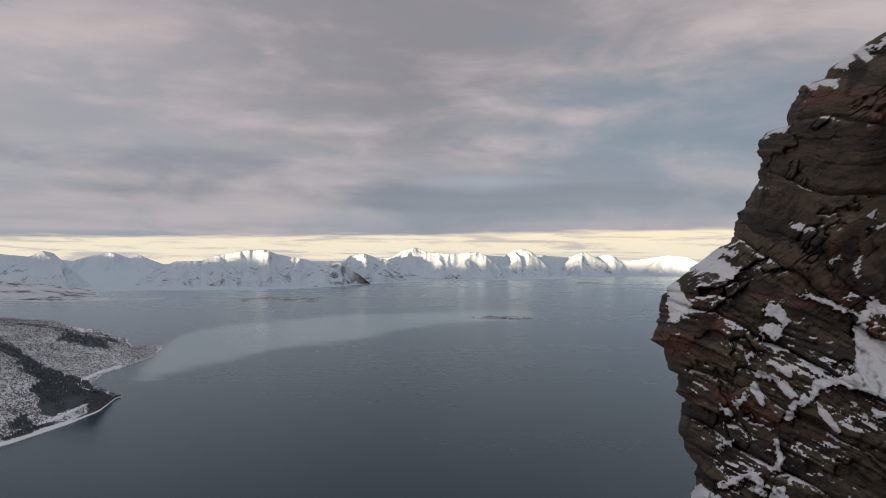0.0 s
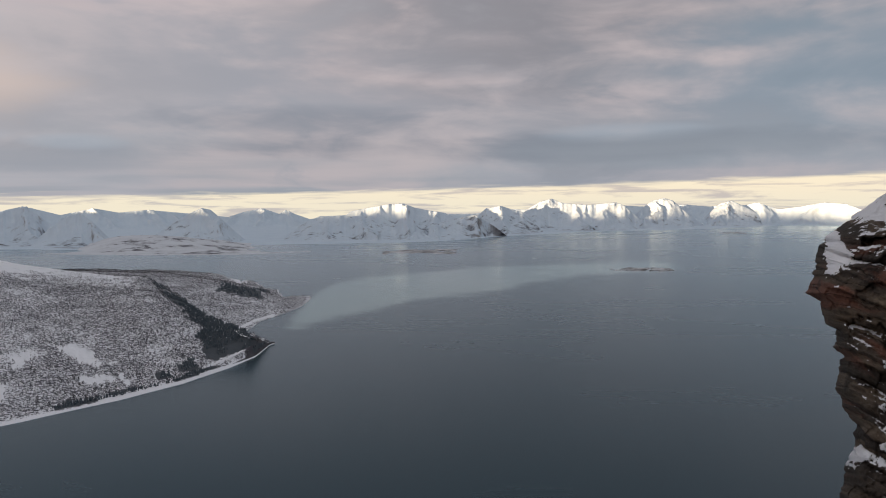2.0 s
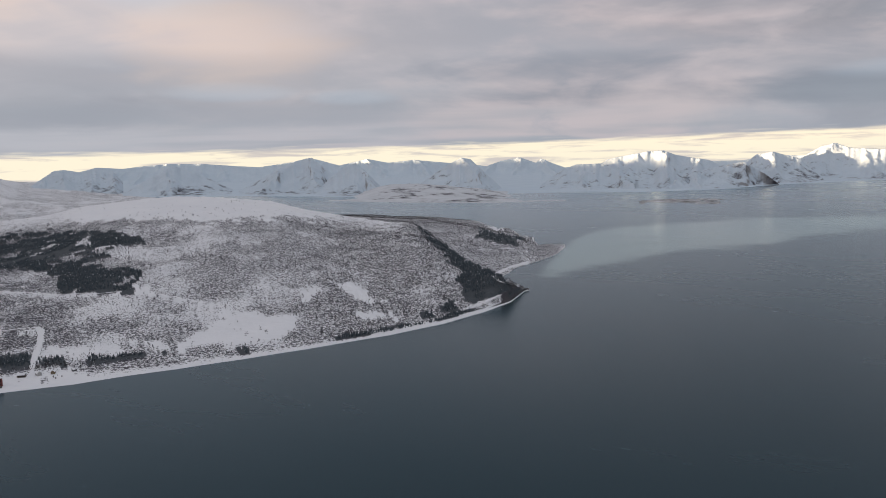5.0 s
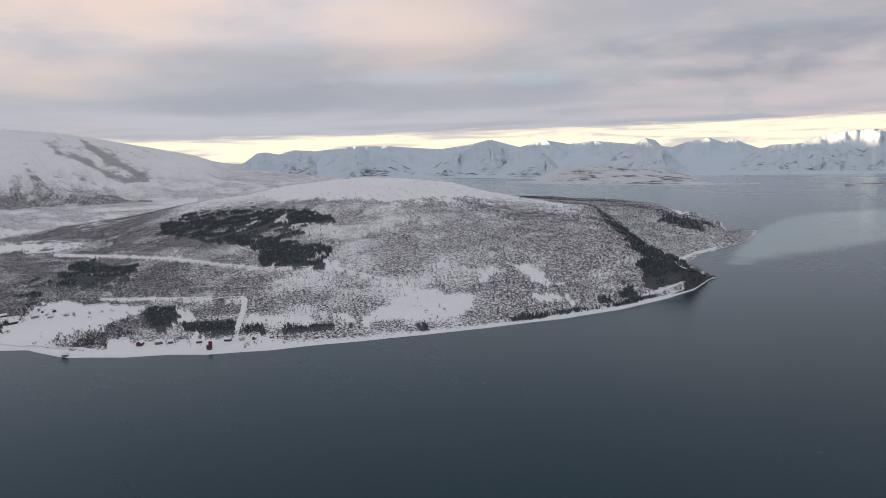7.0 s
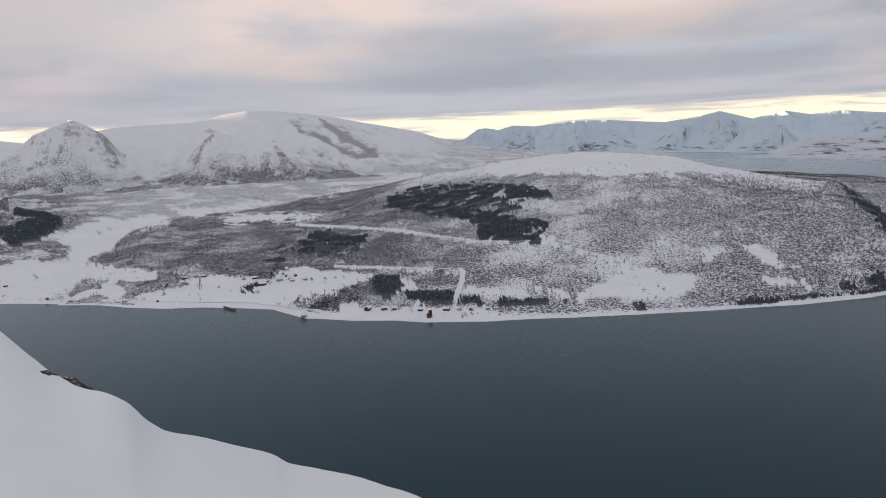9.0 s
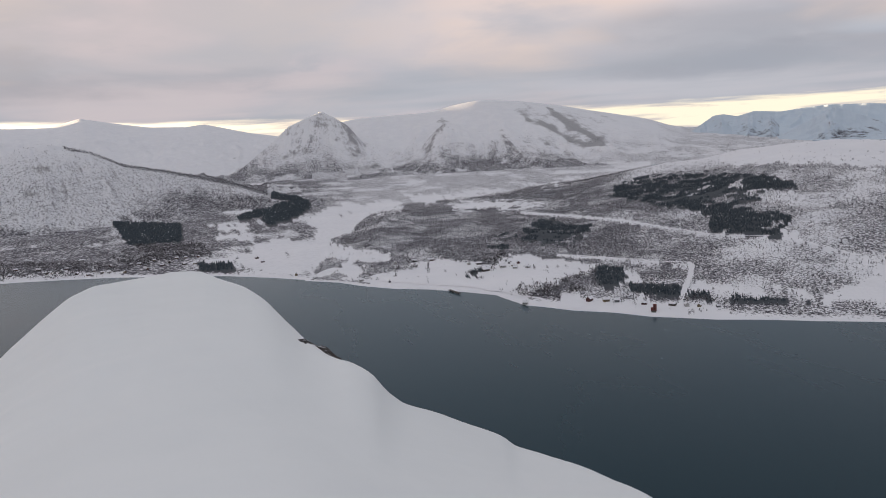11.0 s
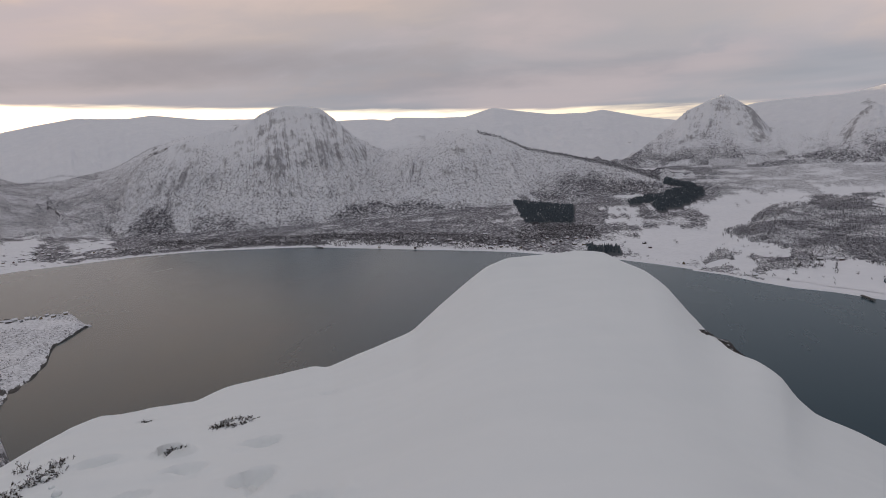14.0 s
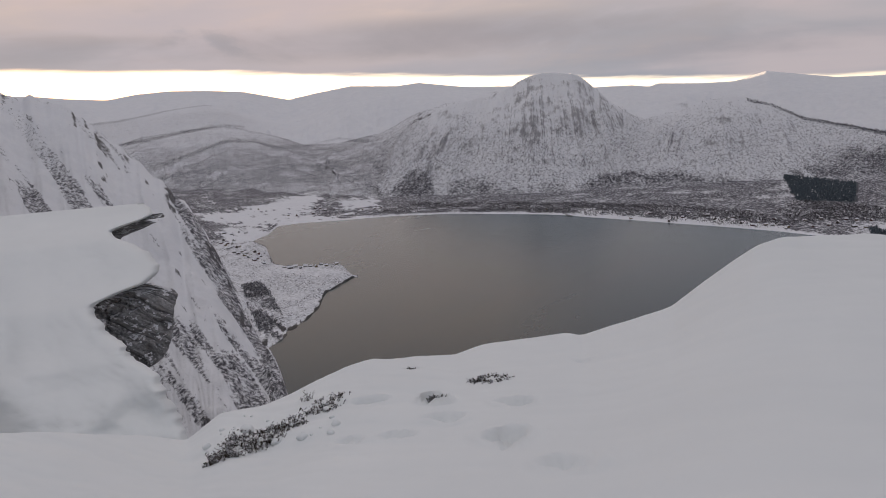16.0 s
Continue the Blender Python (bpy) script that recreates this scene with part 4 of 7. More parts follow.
GROVES_3 = [(71.24, -9.80), (70.43, -9.88), (71.73, -11.15), (72.02, -11.12)]
GROVES_4 = [(68.05, -12.29), (64.42, -11.44), (64.28, -11.70), (67.68, -12.57)]
GROVES_5 = [(79.62, -10.40), (77.31, -10.43), (77.33, -10.58), (79.63, -10.54)]
GROVES_6 = [(74.87, -10.15), (71.29, -10.34), (71.30, -10.50), (74.89, -10.30)]
GROVES_7 = [(65.92, -12.75), (55.40, -13.46), (55.41, -13.63), (65.94, -12.95)]
GROVES_8 = [(78.55, -9.59), (77.63, -10.27), (77.49, -10.22), (78.35, -9.54)]
GROVES = [GROVES_0, GROVES_1, GROVES_2, GROVES_3, GROVES_4, GROVES_5, GROVES_6, GROVES_7, GROVES_8]
BAY_0 = [(127.88, -6.87), (124.30, -6.33), (118.63, -6.61), (112.78, -6.87), (106.00, -7.28), (100.15, -7.89), (97.70, -8.72), (99.77, -8.99), (106.06, -8.29), (112.83, -7.67), (118.70, -7.31), (124.39, -7.18)]
BAY_1 = [(97.65, -7.07), (92.86, -7.42), (92.09, -8.45), (97.69, -8.64), (98.90, -7.85)]
BAY_WOODS = [BAY_0, BAY_1]
COPSES_0 = [(137.84, -11.44), (136.55, -11.13), (135.59, -12.67), (135.19, -13.66), (136.43, -13.20), (137.66, -12.44)]
COPSES_1 = [(137.69, -12.77), (135.25, -14.31), (134.33, -15.69), (135.39, -15.74), (136.91, -14.74)]
COPSES = [COPSES_0, COPSES_1]
TRACK_0 = [(69.34, -6.83), (64.79, -7.34), (61.84, -7.74), (58.39, -8.43), (56.02, -8.84), (51.72, -9.02)]
TRACK_1 = [(50.27, -9.26), (48.60, -9.72), (46.08, -10.38)]
TRACK_2 = [(66.83, -10.10), (63.18, -10.44), (60.71, -10.71), (57.17, -11.01), (57.52, -12.16), (58.02, -13.58)]
TRACK_3 = [(23.96, -9.76), (25.01, -9.39), (25.29, -8.99), (24.06, -8.41), (22.73, -8.06)]
TRACK_4 = [(24.99, -10.51), (25.97, -11.02), (27.96, -11.68)]
TRACK_5 = [(83.05, -10.87), (79.65, -11.42), (75.44, -12.00), (71.32, -12.63), (67.32, -13.66)]
TRACKS = [TRACK_0, TRACK_1, TRACK_2, TRACK_3, TRACK_4, TRACK_5]
HOUSE_SPOTS = [(64.59, -13.62), (63.37, -13.58), (62.58, -13.90), (56.73, -14.21), (55.45, -14.21), (70.97, -10.93), (70.50, -10.70), (69.09, -10.98), (72.28, -11.08), (79.09, -10.07), (77.61, -10.09), (105.20, -8.12), (103.09, -8.31), (101.83, -8.16), (100.17, -8.56), (99.13, -8.38), (117.01, -7.07), (118.66, -6.86), (114.92, -7.27), (131.32, -5.71), (130.24, -6.02), (70.77, -10.93), (70.05, -11.04), (70.33, -10.65), (73.54, -10.62), (72.76, -10.58), (76.29, -10.09), (89.23, -9.00), (88.82, -9.37), (94.13, -8.52), (93.28, -8.54), (93.58, -8.79), (90.61, -8.70), (86.50, -10.42), (85.06, -10.68), (81.72, -11.18), (79.60, -11.42), (69.41, -13.87), (58.61, -14.00), (57.63, -14.07), (56.65, -14.13), (60.62, -14.01), (101.25, -8.60), (100.56, -8.80), (99.67, -8.69)]
# hamlets: azimuth and elevation of the middle, reach to either side, number of houses
HAMLETS = [(128.9, -6.50, 1.9, 0.10, 8), (131.4, -6.30, 0.9, 0.15, 5), (133.2, -6.62, 1.2, 0.06, 4), (136.2, -6.02, 0.8, 0.12, 3), (138.0, -7.60, 1.0, 0.06, 4), (138.6, -8.12, 0.6, 0.12, 5), (132.6, -10.44, 1.9, 0.05, 10), (96.5, -8.6, 3.0, 0.30, 12), (103.5, -8.1, 6.0, 0.35, 9), (70.2, -10.8, 0.6, 0.10, 3)]
HOUSE_SPOTS += [(az + wide * (2 * (k + 0.5) / count - 1), el + tall * math.sin(k * 2.4 + az)) for az, el, wide, tall, count in HAMLETS for k in range(count)]
# the little town strung along the foot of the flank
HOUSE_SPOTS += [(138.75 - 2.75 * k / 33, -8.35 - 1.42 * k / 33 + 0.30 * math.sin(k * 2.4)) for k in range(34)]
BLOCK_EDGE = [(143.63, -4.72), (142.89, -5.42), (143.39, -5.85), (145.53, -6.22), (146.21, -6.73), (145.16, -7.12), (143.91, -7.81), (143.17, -8.53), (142.91, -9.28), (143.36, -9.91), (144.93, -10.42), (147.21, -11.08), (147.33, -11.76), (146.68, -12.95), (145.71, -14.12), (145.17, -15.22), (143.86, -16.38), (143.23, -17.66), (142.52, -19.27), (142.10, -20.78)]
RIM_A = [(144.21, -5.88), (142.98, -5.57), (142.97, -5.81), (143.49, -6.11), (144.27, -6.39), (145.03, -6.62), (145.72, -6.86), (146.00, -7.10)]
RIM_B = [(144.27, -10.23), (142.92, -10.72), (142.58, -11.08), (142.93, -12.12), (143.21, -13.83), (143.59, -14.76), (144.17, -15.46), (144.94, -15.81), (145.49, -15.95)]
BITS = [(144.63, -6.31), (145.22, -13.14), (138.17, -22.31), (119.83, -19.62), (123.88, -20.89), (143.34, -21.07), (133.90, -20.02), (118.70, -23.61), (113.92, -25.52), (123.30, -22.22), (129.16, -20.51), (117.84, -21.22), (125.93, -18.47)]
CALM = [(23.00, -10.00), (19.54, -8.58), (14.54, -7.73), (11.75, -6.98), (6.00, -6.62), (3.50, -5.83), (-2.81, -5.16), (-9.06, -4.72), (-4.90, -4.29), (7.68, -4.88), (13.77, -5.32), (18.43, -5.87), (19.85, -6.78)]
RED_HOUSE = (59.87, -14.32)
PIERS = [(75.04, -12.39), (113.49, -7.73)]
EDGE_ROCK = (85.31, -15.71)

# ---------------------------------------------------------------- water
def build_water():
    r = np.concatenate([np.linspace(20, 400, 12), np.geomspace(420, 9000, 110)])
    az = np.concatenate([np.linspace(-180, -30, 40, endpoint=False), np.linspace(-30, 40, 240, endpoint=False), np.linspace(40, 180, 80)])[::-1]
    R, A = np.meshgrid(r, np.radians(az), indexing="ij")
    D = np.degrees(A)
    el = np.degrees(np.arctan(-EYE_Z / R))
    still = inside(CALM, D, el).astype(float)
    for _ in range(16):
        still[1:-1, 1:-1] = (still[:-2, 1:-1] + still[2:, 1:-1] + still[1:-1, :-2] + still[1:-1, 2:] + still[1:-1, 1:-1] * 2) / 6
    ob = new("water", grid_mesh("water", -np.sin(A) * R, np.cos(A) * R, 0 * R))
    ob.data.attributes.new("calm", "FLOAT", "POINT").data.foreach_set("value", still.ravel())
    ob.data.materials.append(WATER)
    return tagged(ob, "calm dark grey fjord water reflecting the clouds", "water", kind="structure")


build_water()


# ---------------------------------------------------------------- far range across the sea
def far_mountain(name, top, crest, foot, label, count=260, soft=0.0, jag=10.0, seed=1, material=None, back=60.0, depth=420.0, gap=1.5):
    """A far mountain: a crest with spurs that come down towards the water and hollows between them."""
    az = columns(top, count)
    el = bend(top, az, soft)
    shore = bend(FAR_SHORE, az)
    rf = np.minimum(shore_range(shore), 4700) if foot is None else np.full_like(az, foot)
    rc = np.full_like(az, crest) + 25 * fbm(az * 1.6, az * 0 + seed, 3, seed)
    zc = np.maximum(seen_height(rc, el), 2.0)
    rb = np.maximum(rc - depth, rf + 30)
    low = np.minimum(2 + 0.006 * (rb - rf), 7.0)
    knots = [(rf - 10, np.full_like(az, -3.0)), (rf + 4, np.full_like(az, 1.5)), (rb, low), (rc, zc), (rc + back, zc * 0.55), (rc + back * 2, zc * 0 - 5)]
    if name == "mountain":
        # the coast in front belongs to the range
        low = low * 0
        knots[:3] = [(rb - 30, az * 0 - 8), (rb - 20, az * 0 - 5), (rb, low)]
    r = random.Random(seed)
    tops = [p for q, p, n in zip(top, top[1:], top[2:]) if p[1] >= q[1] and p[1] >= n[1]]
    place, extra = az[0] + 0.6 * gap, []
    while place < az[-1]:
        if all(abs(place - p[0]) > 0.55 * gap for p in tops):
            extra.append((place, float(np.interp(place, az, el)) - 0.05 - 0.2 * r.random()))
        place += gap * (0.7 + 0.6 * r.random())
    spurs = [(p[0], float(seen_height(np.array(crest), p[1])), r.uniform(-1.7, 1.7) * gap, r.uniform(0.75, 1.25)) for p in tops + extra]

    def rough(x, y, s, a):
        t = np.clip((s - 2.0), 0, 1)
        up, reach = np.broadcast_to(zc, x.shape), np.hypot(x, y)
        warp = 0.42 * gap * fbm(x / 130, y / 130, 4, seed, 0.55)
        flat = low + (up - low) * t
        land = low + (up - low) * t ** 2.1
        for az0, high, drift, bulk in spurs:
            line = az0 + drift * (1 - t)
            side = np.radians(np.abs(a + warp - line)) * reach
            land = np.maximum(land, low + (high - low) * np.clip(t * 1.05, 0, 1) ** (0.95 / bulk) * (0.30 + 0.70 * t ** 0.4) - 0.62 * side)
        gully = ridged((a + 0.6 * warp) * 5.0 / gap, t * 0.8 + 0.004 * reach, 3, seed + 3, 0.5)
        crag = fbm(x / 46, y / 46, 5, seed + 7, 0.55)
        full = (s > 2.0) * (s <= 3.0)
        return full * (land - flat) + np.clip(s - 2, 0, 1) * np.clip(4.4 - s, 0, 1) * (0.25 + 0.75 * np.clip(3.05 - s, 0, 1)) * jag * (0.55 * gully + 1.0 * crag) + (s > 1) * (s < 2.6) * (2.0 if name == "mountain_range" else 0.0) * crag

    return sheet(name, az, knots, [1, 4, 44, 4, 3], rough, material or HAZED_FAR_SNOW, label, round_=1, crest=3, target=np.maximum(el, np.degrees(np.arctan((2 - EYE_Z) / rc))), even=2)


def low_brush(name, line, seed, size=150):
    """Brush on the lower slopes of a far mountain."""
    az, R, Z = SHEETS[name]
    A = np.radians(np.broadcast_to(az, R.shape))
    d = 0.5 + 0.8 * fbm(-np.sin(A) * R / size, np.cos(A) * R / size, 4, seed, 0.6)
    cover = np.clip((d - 0.34) / 0.3, 0, 1) * np.clip(1.25 - Z / line, 0, 1) * (Z > 2)
    bpy.data.objects[name].data.attributes.new("wood", "FLOAT", "POINT").data.foreach_set("value", cover.ravel())


far_mountain("mountain_range", FAR_SKY, 4915, None, "far snow-covered mountain range along the horizon", 1100, 0.05, 9, 11, back=25, material=HAZED_RANGE_SNOW, depth=330, gap=1.3)
for k, (top, crest, words) in enumerate((
        (M_CONE_A, 4820, "far snowy cone-shaped mountain with a sunlit face"),
        (M_CONE_B, 4800, "far snowy mountain with gullied sunlit flank"),
        (M_JAG, 4840, "far jagged snowy ridge catching low sun"),
        (M_DOME, 4740, "far rounded snowy mountain in warm sun"),
        (M_PLAT, 4780, "far flat-topped snowy mountain in warm sun"),
        (M_DARK, 4640, "far snowy hill with dark bare patches"),
        (M_STRIPE, 4440, "far low snowy hill with dark stripes"),
        (M_PYR, 4500, "far pyramid-shaped snowy mountain with bare ribs"),
        (M_PYR2, 4450, "far small pyramid-shaped snowy mountain"),
        (M_BIG, 4680, "far broad snowy mountain with sharp summit"),
        (M_TRI, 4500, "far triangular snowy mountain with bare ribs"),
        (M_SHARP, 4800, "far sharp-ridged snowy mountain in blue shade"))):
    # each stands some way behind its own stretch of coast
    coast = float(np.mean(shore_range(bend(FAR_SHORE, columns(top, 20)))))
    crest = min(coast + 450 + 0.6 * (crest - 4600), 4860)
    ob = far_mountain("mountain", top, crest, None, words, 200, 0.10, 12, 20 + k, depth=(420, 420, 420, 400, 420, 380, 320, 400, 360, 420, 400, 380)[k], gap=(1.9, 1.9, 1.2, 1.6, 1.3, 2.0, 2.4, 2.4, 2.2, 2.0, 2.4, 1.2)[k], material=HAZED_FAR_SNOW)
    low_brush(ob.name, 75, 30 + k)


def far_lowland():
    az = columns(PEN_FRONT, 200)
    rf = shore_range(bend(PEN_FRONT, az, 0.3))
    el = bend(PEN_TOP, az, 0.5)
    rc = rf * 1.18 + 60
    zc = np.maximum(seen_height(rc, el), 1.0)
    knots = [(rf - 10, az * 0 - 3), (rf, az * 0 + 1.5), ((rf + rc) / 2, zc * 0.5), (rc, zc), (rc * 1.05, zc * 0.8), (rc * 1.12, az * 0 - 5)]
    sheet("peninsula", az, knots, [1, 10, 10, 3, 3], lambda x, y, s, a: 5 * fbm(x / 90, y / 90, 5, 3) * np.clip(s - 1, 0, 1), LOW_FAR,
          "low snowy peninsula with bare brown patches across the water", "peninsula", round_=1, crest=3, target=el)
    low_brush("peninsula", 60, 77, 80)


far_lowland()


def skerry(t_az, el, width, label, seed):
    r = shore_range(np.array(el))
    half = radians(width / 2) * r
    u, v = np.meshgrid(np.linspace(-1, 1, 60), np.linspace(-1, 1, 14), indexing="ij")
    body = 1 - u ** 2 - v ** 2
    z = 2.2 * np.clip(body, -1, 1) + 3.2 * fbm(u * 5, v * 1.5, 4, seed) - 0.5
    ob = new("islet", grid_mesh("islet", u * half, v * half * 0.9, z))
    ob.data.materials.append(SKERRY_ROCK)
    a = radians(t_az)
    ob.matrix_world = Matrix.Translation((-math.sin(a) * r, math.cos(a) * r, 0)) @ Matrix.Rotation(a, 4, "Z")
    return tagged(ob, label, "islet", "skerries in the sound")


skerry(11.64, -3.62, 6.82, "low snowy skerry in the sound", 1)
skerry(-4.42, -4.92, 4.48, "low dark skerry with a snowy rim in the sound", 2)
skerry(-10.67, -2.25, 2.28, "thin far snowy skerry", 3)

# ---------------------------------------------------------------- headland across the fjord
def build_headland():
    az = np.linspace(20.0, 40, 240)
    rf = shore_range(bend(HEAD_FRONT, az, 0.15))
    el = bend(HEAD_TOP, az, 0.2)
    rc = np.maximum(shore_range(el) * bend([(20, 1.0), (21, 0.98), (23, 0.9), (28, 0.85), (33, 0.8), (40, 0.75)], az), rf * 1.01)
    zc = np.maximum(seen_height(rc, el), 0.5)
    knots = [(rf - 8, az * 0 - 3), (rf, az * 0 + 0.6), (rf + 0.12 * (rc - rf), 1.5 + 0.04 * zc), ((rf + rc) / 2, zc * 0.5), (rc, zc), (rc * 1.15, zc * 0.7), (rc * 1.35, az * 0 - 5)]
    sheet("headland", az, knots, [1, 6, 18, 18, 4, 3], lambda x, y, s, a: 3 * fbm(x / 60, y / 60, 5, 3) * np.clip(s - 1.5, 0, 1), HEATH_SNOW,
          "low wooded headland with a snowy shoreline", "headland", round_=2, crest=4, target=np.maximum(el, np.degrees(np.arctan((0.5 - EYE_Z) / rc))), dry=4)


def build_hill():
    az = np.linspace(HILL_SHORE[0][0] - 0.25, 85.9, 640)
    rf = shore_range(bend(HILL_SHORE, az, 0.25))
    el = bend(HILL_TOP, az, 0.3)
    rc = bend([(22.5, 790), (25, 850), (28, 900), (31, 1040), (36, 1180), (48, 1330), (58, 1380), (66, 1400), (75, 1350), (82, 1150), (88, 760)], az, 1.0)
    rc = np.minimum(rc, (EYE_Z - bend([(60, 20), (70, 15), (80, 12), (84, 7), (88, 3)], az)) / np.tan(np.radians(-el)))
    rc = np.maximum(rc, rf + 3 + 27 * swell(az, 22.8, 24.0))
    zc = np.maximum(seen_height(rc, el), 1.0)
    d = rc - rf
    back = 0.10 + 0.90 * swell(az, 26, 37)
    steep = bend([(22, 0.75), (30, 0.7), (40, 0.62), (50, 0.48), (60, 0.38), (88, 0.38)], az)
    knots = [(rf - 8, az * 0 - 3), (rf, az * 0 + 0.8), (rf + 0.06 * d, 2.0 + 0.03 * zc), (rf + 0.22 * d, 3.0 + zc * steep * 0.26),
             (rf + 0.6 * d, zc * (steep + 0.18)), (rc, zc), (rc + 60 * back, zc * 0.93), (rc + 200 * back, zc * 0.6 - 4), (rc + 420 * back, az * 0 - 5)]

    def rough(x, y, s, a):
        hold = np.clip((s - 2) / 1.5, 0, 1) * np.clip(6.5 - s, 0.4, 1)
        return hold * (5 * fbm(x / 120, y / 120, 5, 5) * np.clip(np.abs(s - 5) + 0.25, 0, 1) + 1.5 * fbm(x / 14, y / 14, 3, 9) * np.clip((60 - a) / 20, 0.2, 1))

    sheet("hill", az, knots, [1, 4, 10, 26, 26, 4, 4, 2], rough, WOOD_SNOW, "broad snow-dusted hill with birch woods above the fjord shore", "hill", round_=4, crest=5, target=np.maximum(el, np.degrees(np.arctan((1 - EYE_Z) / rc))), dry=5)


build_headland()
build_hill()


# ---------------------------------------------------------------- valley and the mountains round it
def build_valley():
    az = np.linspace(60, 152, 420)
    rf = shore_range(bend([(60, -14.6)] + [p for p in HILL_SHORE if p[0] > 61] + [p for p in LOW_SHORE if p[0] > 86.5] + [(152, -6.8)], az, 0.3))
    el = bend(VAL_BACK, az, 1.0)
    rb = bend([(60, 2300), (75, 2300), (85, 2300), (92, 2100), (98, 1700), (106, 1480), (114, 1380), (122, 1400), (130, 1480), (140, 1700), (152, 1900)], az, 2)
    zb = np.maximum(seen_height(rb, el), 6.0)
    d = rb - rf
    w = swell(az, 84.4, 86.2)
    knots = [(rf - 8, az * 0 - 3), (rf, 0.7 * w - 0.6 * (1 - w)), (rf + 25, 2.5 * w - 0.2 * (1 - w)), (rf + 0.3 * d, (2.5 + zb * 0.18) * w + 0.9 * (1 - w)), (rf + 0.7 * d, zb * (0.30 + 0.32 * w)), (rb, zb), (rb + 300, zb + 5)]
    sheet("valley_floor", az, knots, [1, 3, 14, 14, 10, 3], lambda x, y, s, a: 2.5 * fbm(x / 80, y / 80, 4, 15) * np.clip(s - 1.5, 0, 1) * swell(a, 82, 92), FIELD_SNOW,
          "snow-covered valley floor with fields and birch scrub", "ground", "structure", round_=3)


def fell(name, top, base, crest, label, count=320, soft=0.15, jag=16.0, seed=1, hollow=0.42, material=None, back=250, gullies=1.2, spread=0.5, shading_back=False):
    """A mountain from its foot (azimuth, elevation, range as base(az)) to its crest; gullies and chutes fan out below the summit."""
    az = columns(top, count, 0.6)
    el = bend(top, az, soft)
    rc = bend(crest, az, 1.0)
    rb = bend(base, az, 1.0)
    zc = np.maximum(seen_height(rc, el), 5.0)
    summit = max(top, key=lambda p: p[1])[0]
    wave = fbm(az * 0.5, az * 0 + seed, 3, seed)
    knots = [(rb - 120, az * 0 - 5), (rb, az * 0 + 6), (rb + (rc - rb) * 0.5, 6 + zc * (hollow + 0.1 * wave)), (rc, zc), (rc + back * 0.4, zc * 0.92), (rc + back, zc * 0.6), (rc + back * 2, az * 0 - 10)]
    bands = [2, 46, 54, 4, 3, 2]
    if shading_back == "rising":
        # unseen rise added behind the skyline, to keep sun off the large mountain
        far = [rc + 300, rc + 760, rc + 1600]
        hide = 2.5 * swell(az, 117, 120.5)
        knots[4:] = [(r, seen_height(r, el - hide + more)) for r, more in zip(far, (-0.08, -0.06, 0.3))] + [(rc + 2000, az * 0 - 10)]
        bands = [2, 46, 54, 3, 3, 3, 2]
    elif shading_back:
        # unseen level land added behind the crest, to shade the far mountains
        knots[4:] = [(rc + 300, zc * 0.99), (rc + 1950, zc * 0.97), (rc + 2300, az * 0 - 10)]

    def fall(a, s, e=None):
        return summit + (a - summit) / (1 + spread * np.clip((3 - s) / 2, 0, 1))

    def rough(x, y, s, a):
        hold = np.clip((s - 0.6) / 0.8, 0, 1)
        near_top = 0.03 + 0.97 * np.clip(np.abs(s - 3) / 1.3, 0, 1) ** 2 if shading_back is True else 0.12 + 0.88 * np.clip(np.abs(s - 3) / 0.8, 0, 1)
        warp = fbm(x / 150, y / 150, 4, seed, 0.55)
        c = fall(a, s)
        g = ridged(c * 0.50 * gullies + 0.32 * warp, s * 0.25 + 0.3 * warp, 3, seed)
        rill = ridged(c * 1.9 * gullies + 0.5 * warp, s * 0.5 + 0.5 * warp, 3, seed + 9, 0.6)
        near_top = near_top * (np.clip(3.4 - s, 0, 1) if shading_back else 1)
        return hold * near_top * jag * (0.75 * g + 0.28 * rill + 0.6 * ridged(x / 260 + 0.4 * warp, y / 260, 3, seed + 2, 0.5) + 0.34 * fbm(x / 40, y / 40, 5, seed + 4, 0.6))

    return sheet(name, az, knots, bands, rough, material or FELL_SNOW, label, round_=1, crest=3, target=el, even=4, fall=fall)


build_valley()
fell("mountain", S_SKY, [(85, 3000), (165, 3000)], [(85, 4300), (165, 4300)], "far smooth snow-covered mountain chain under a bright strip of sky", 440, 0.2, 34, 61, gullies=0.8, material=HIGH_SNOW, spread=0.0, shading_back="rising")
middle = fell("mountain", S_MID, [(130, 1900), (160, 1900)], [(130, 3000), (160, 3000)], "distant snowy ridge with thin birch wood", 240, 0.4, 22, 62, material=HIGH_SNOW, spread=0.0)
south = fell("mountain", S_HILL1, [(120, 1350), (131, 1420), (140, 1600), (155, 1700)], [(120, 2000), (155, 2400)], "wooded snowy hillside above the bay", 320, 0.4, 18, 63, hollow=0.5, material=WOOD_SNOW, spread=0.0)
big = fell("mountain", BIG_TOP, [(50, 2300), (62, 2200), (90, 2250)], [(50, 3200), (62, 3000), (72, 2850), (90, 3000)], "large rounded snow-covered mountain with bare rock on its shoulder", 520, 1.2, 26, 64, material=HIGH_SNOW, spread=0.8, shading_back=True)
spur = fell("mountain", SPUR_TOP, [(62, 2150), (86, 2150)], [(62, 2400), (72, 2520), (86, 2400)], "steep snowy spur with rocky gullies", 380, 0.25, 32, 65, gullies=1.1, spread=1.2)
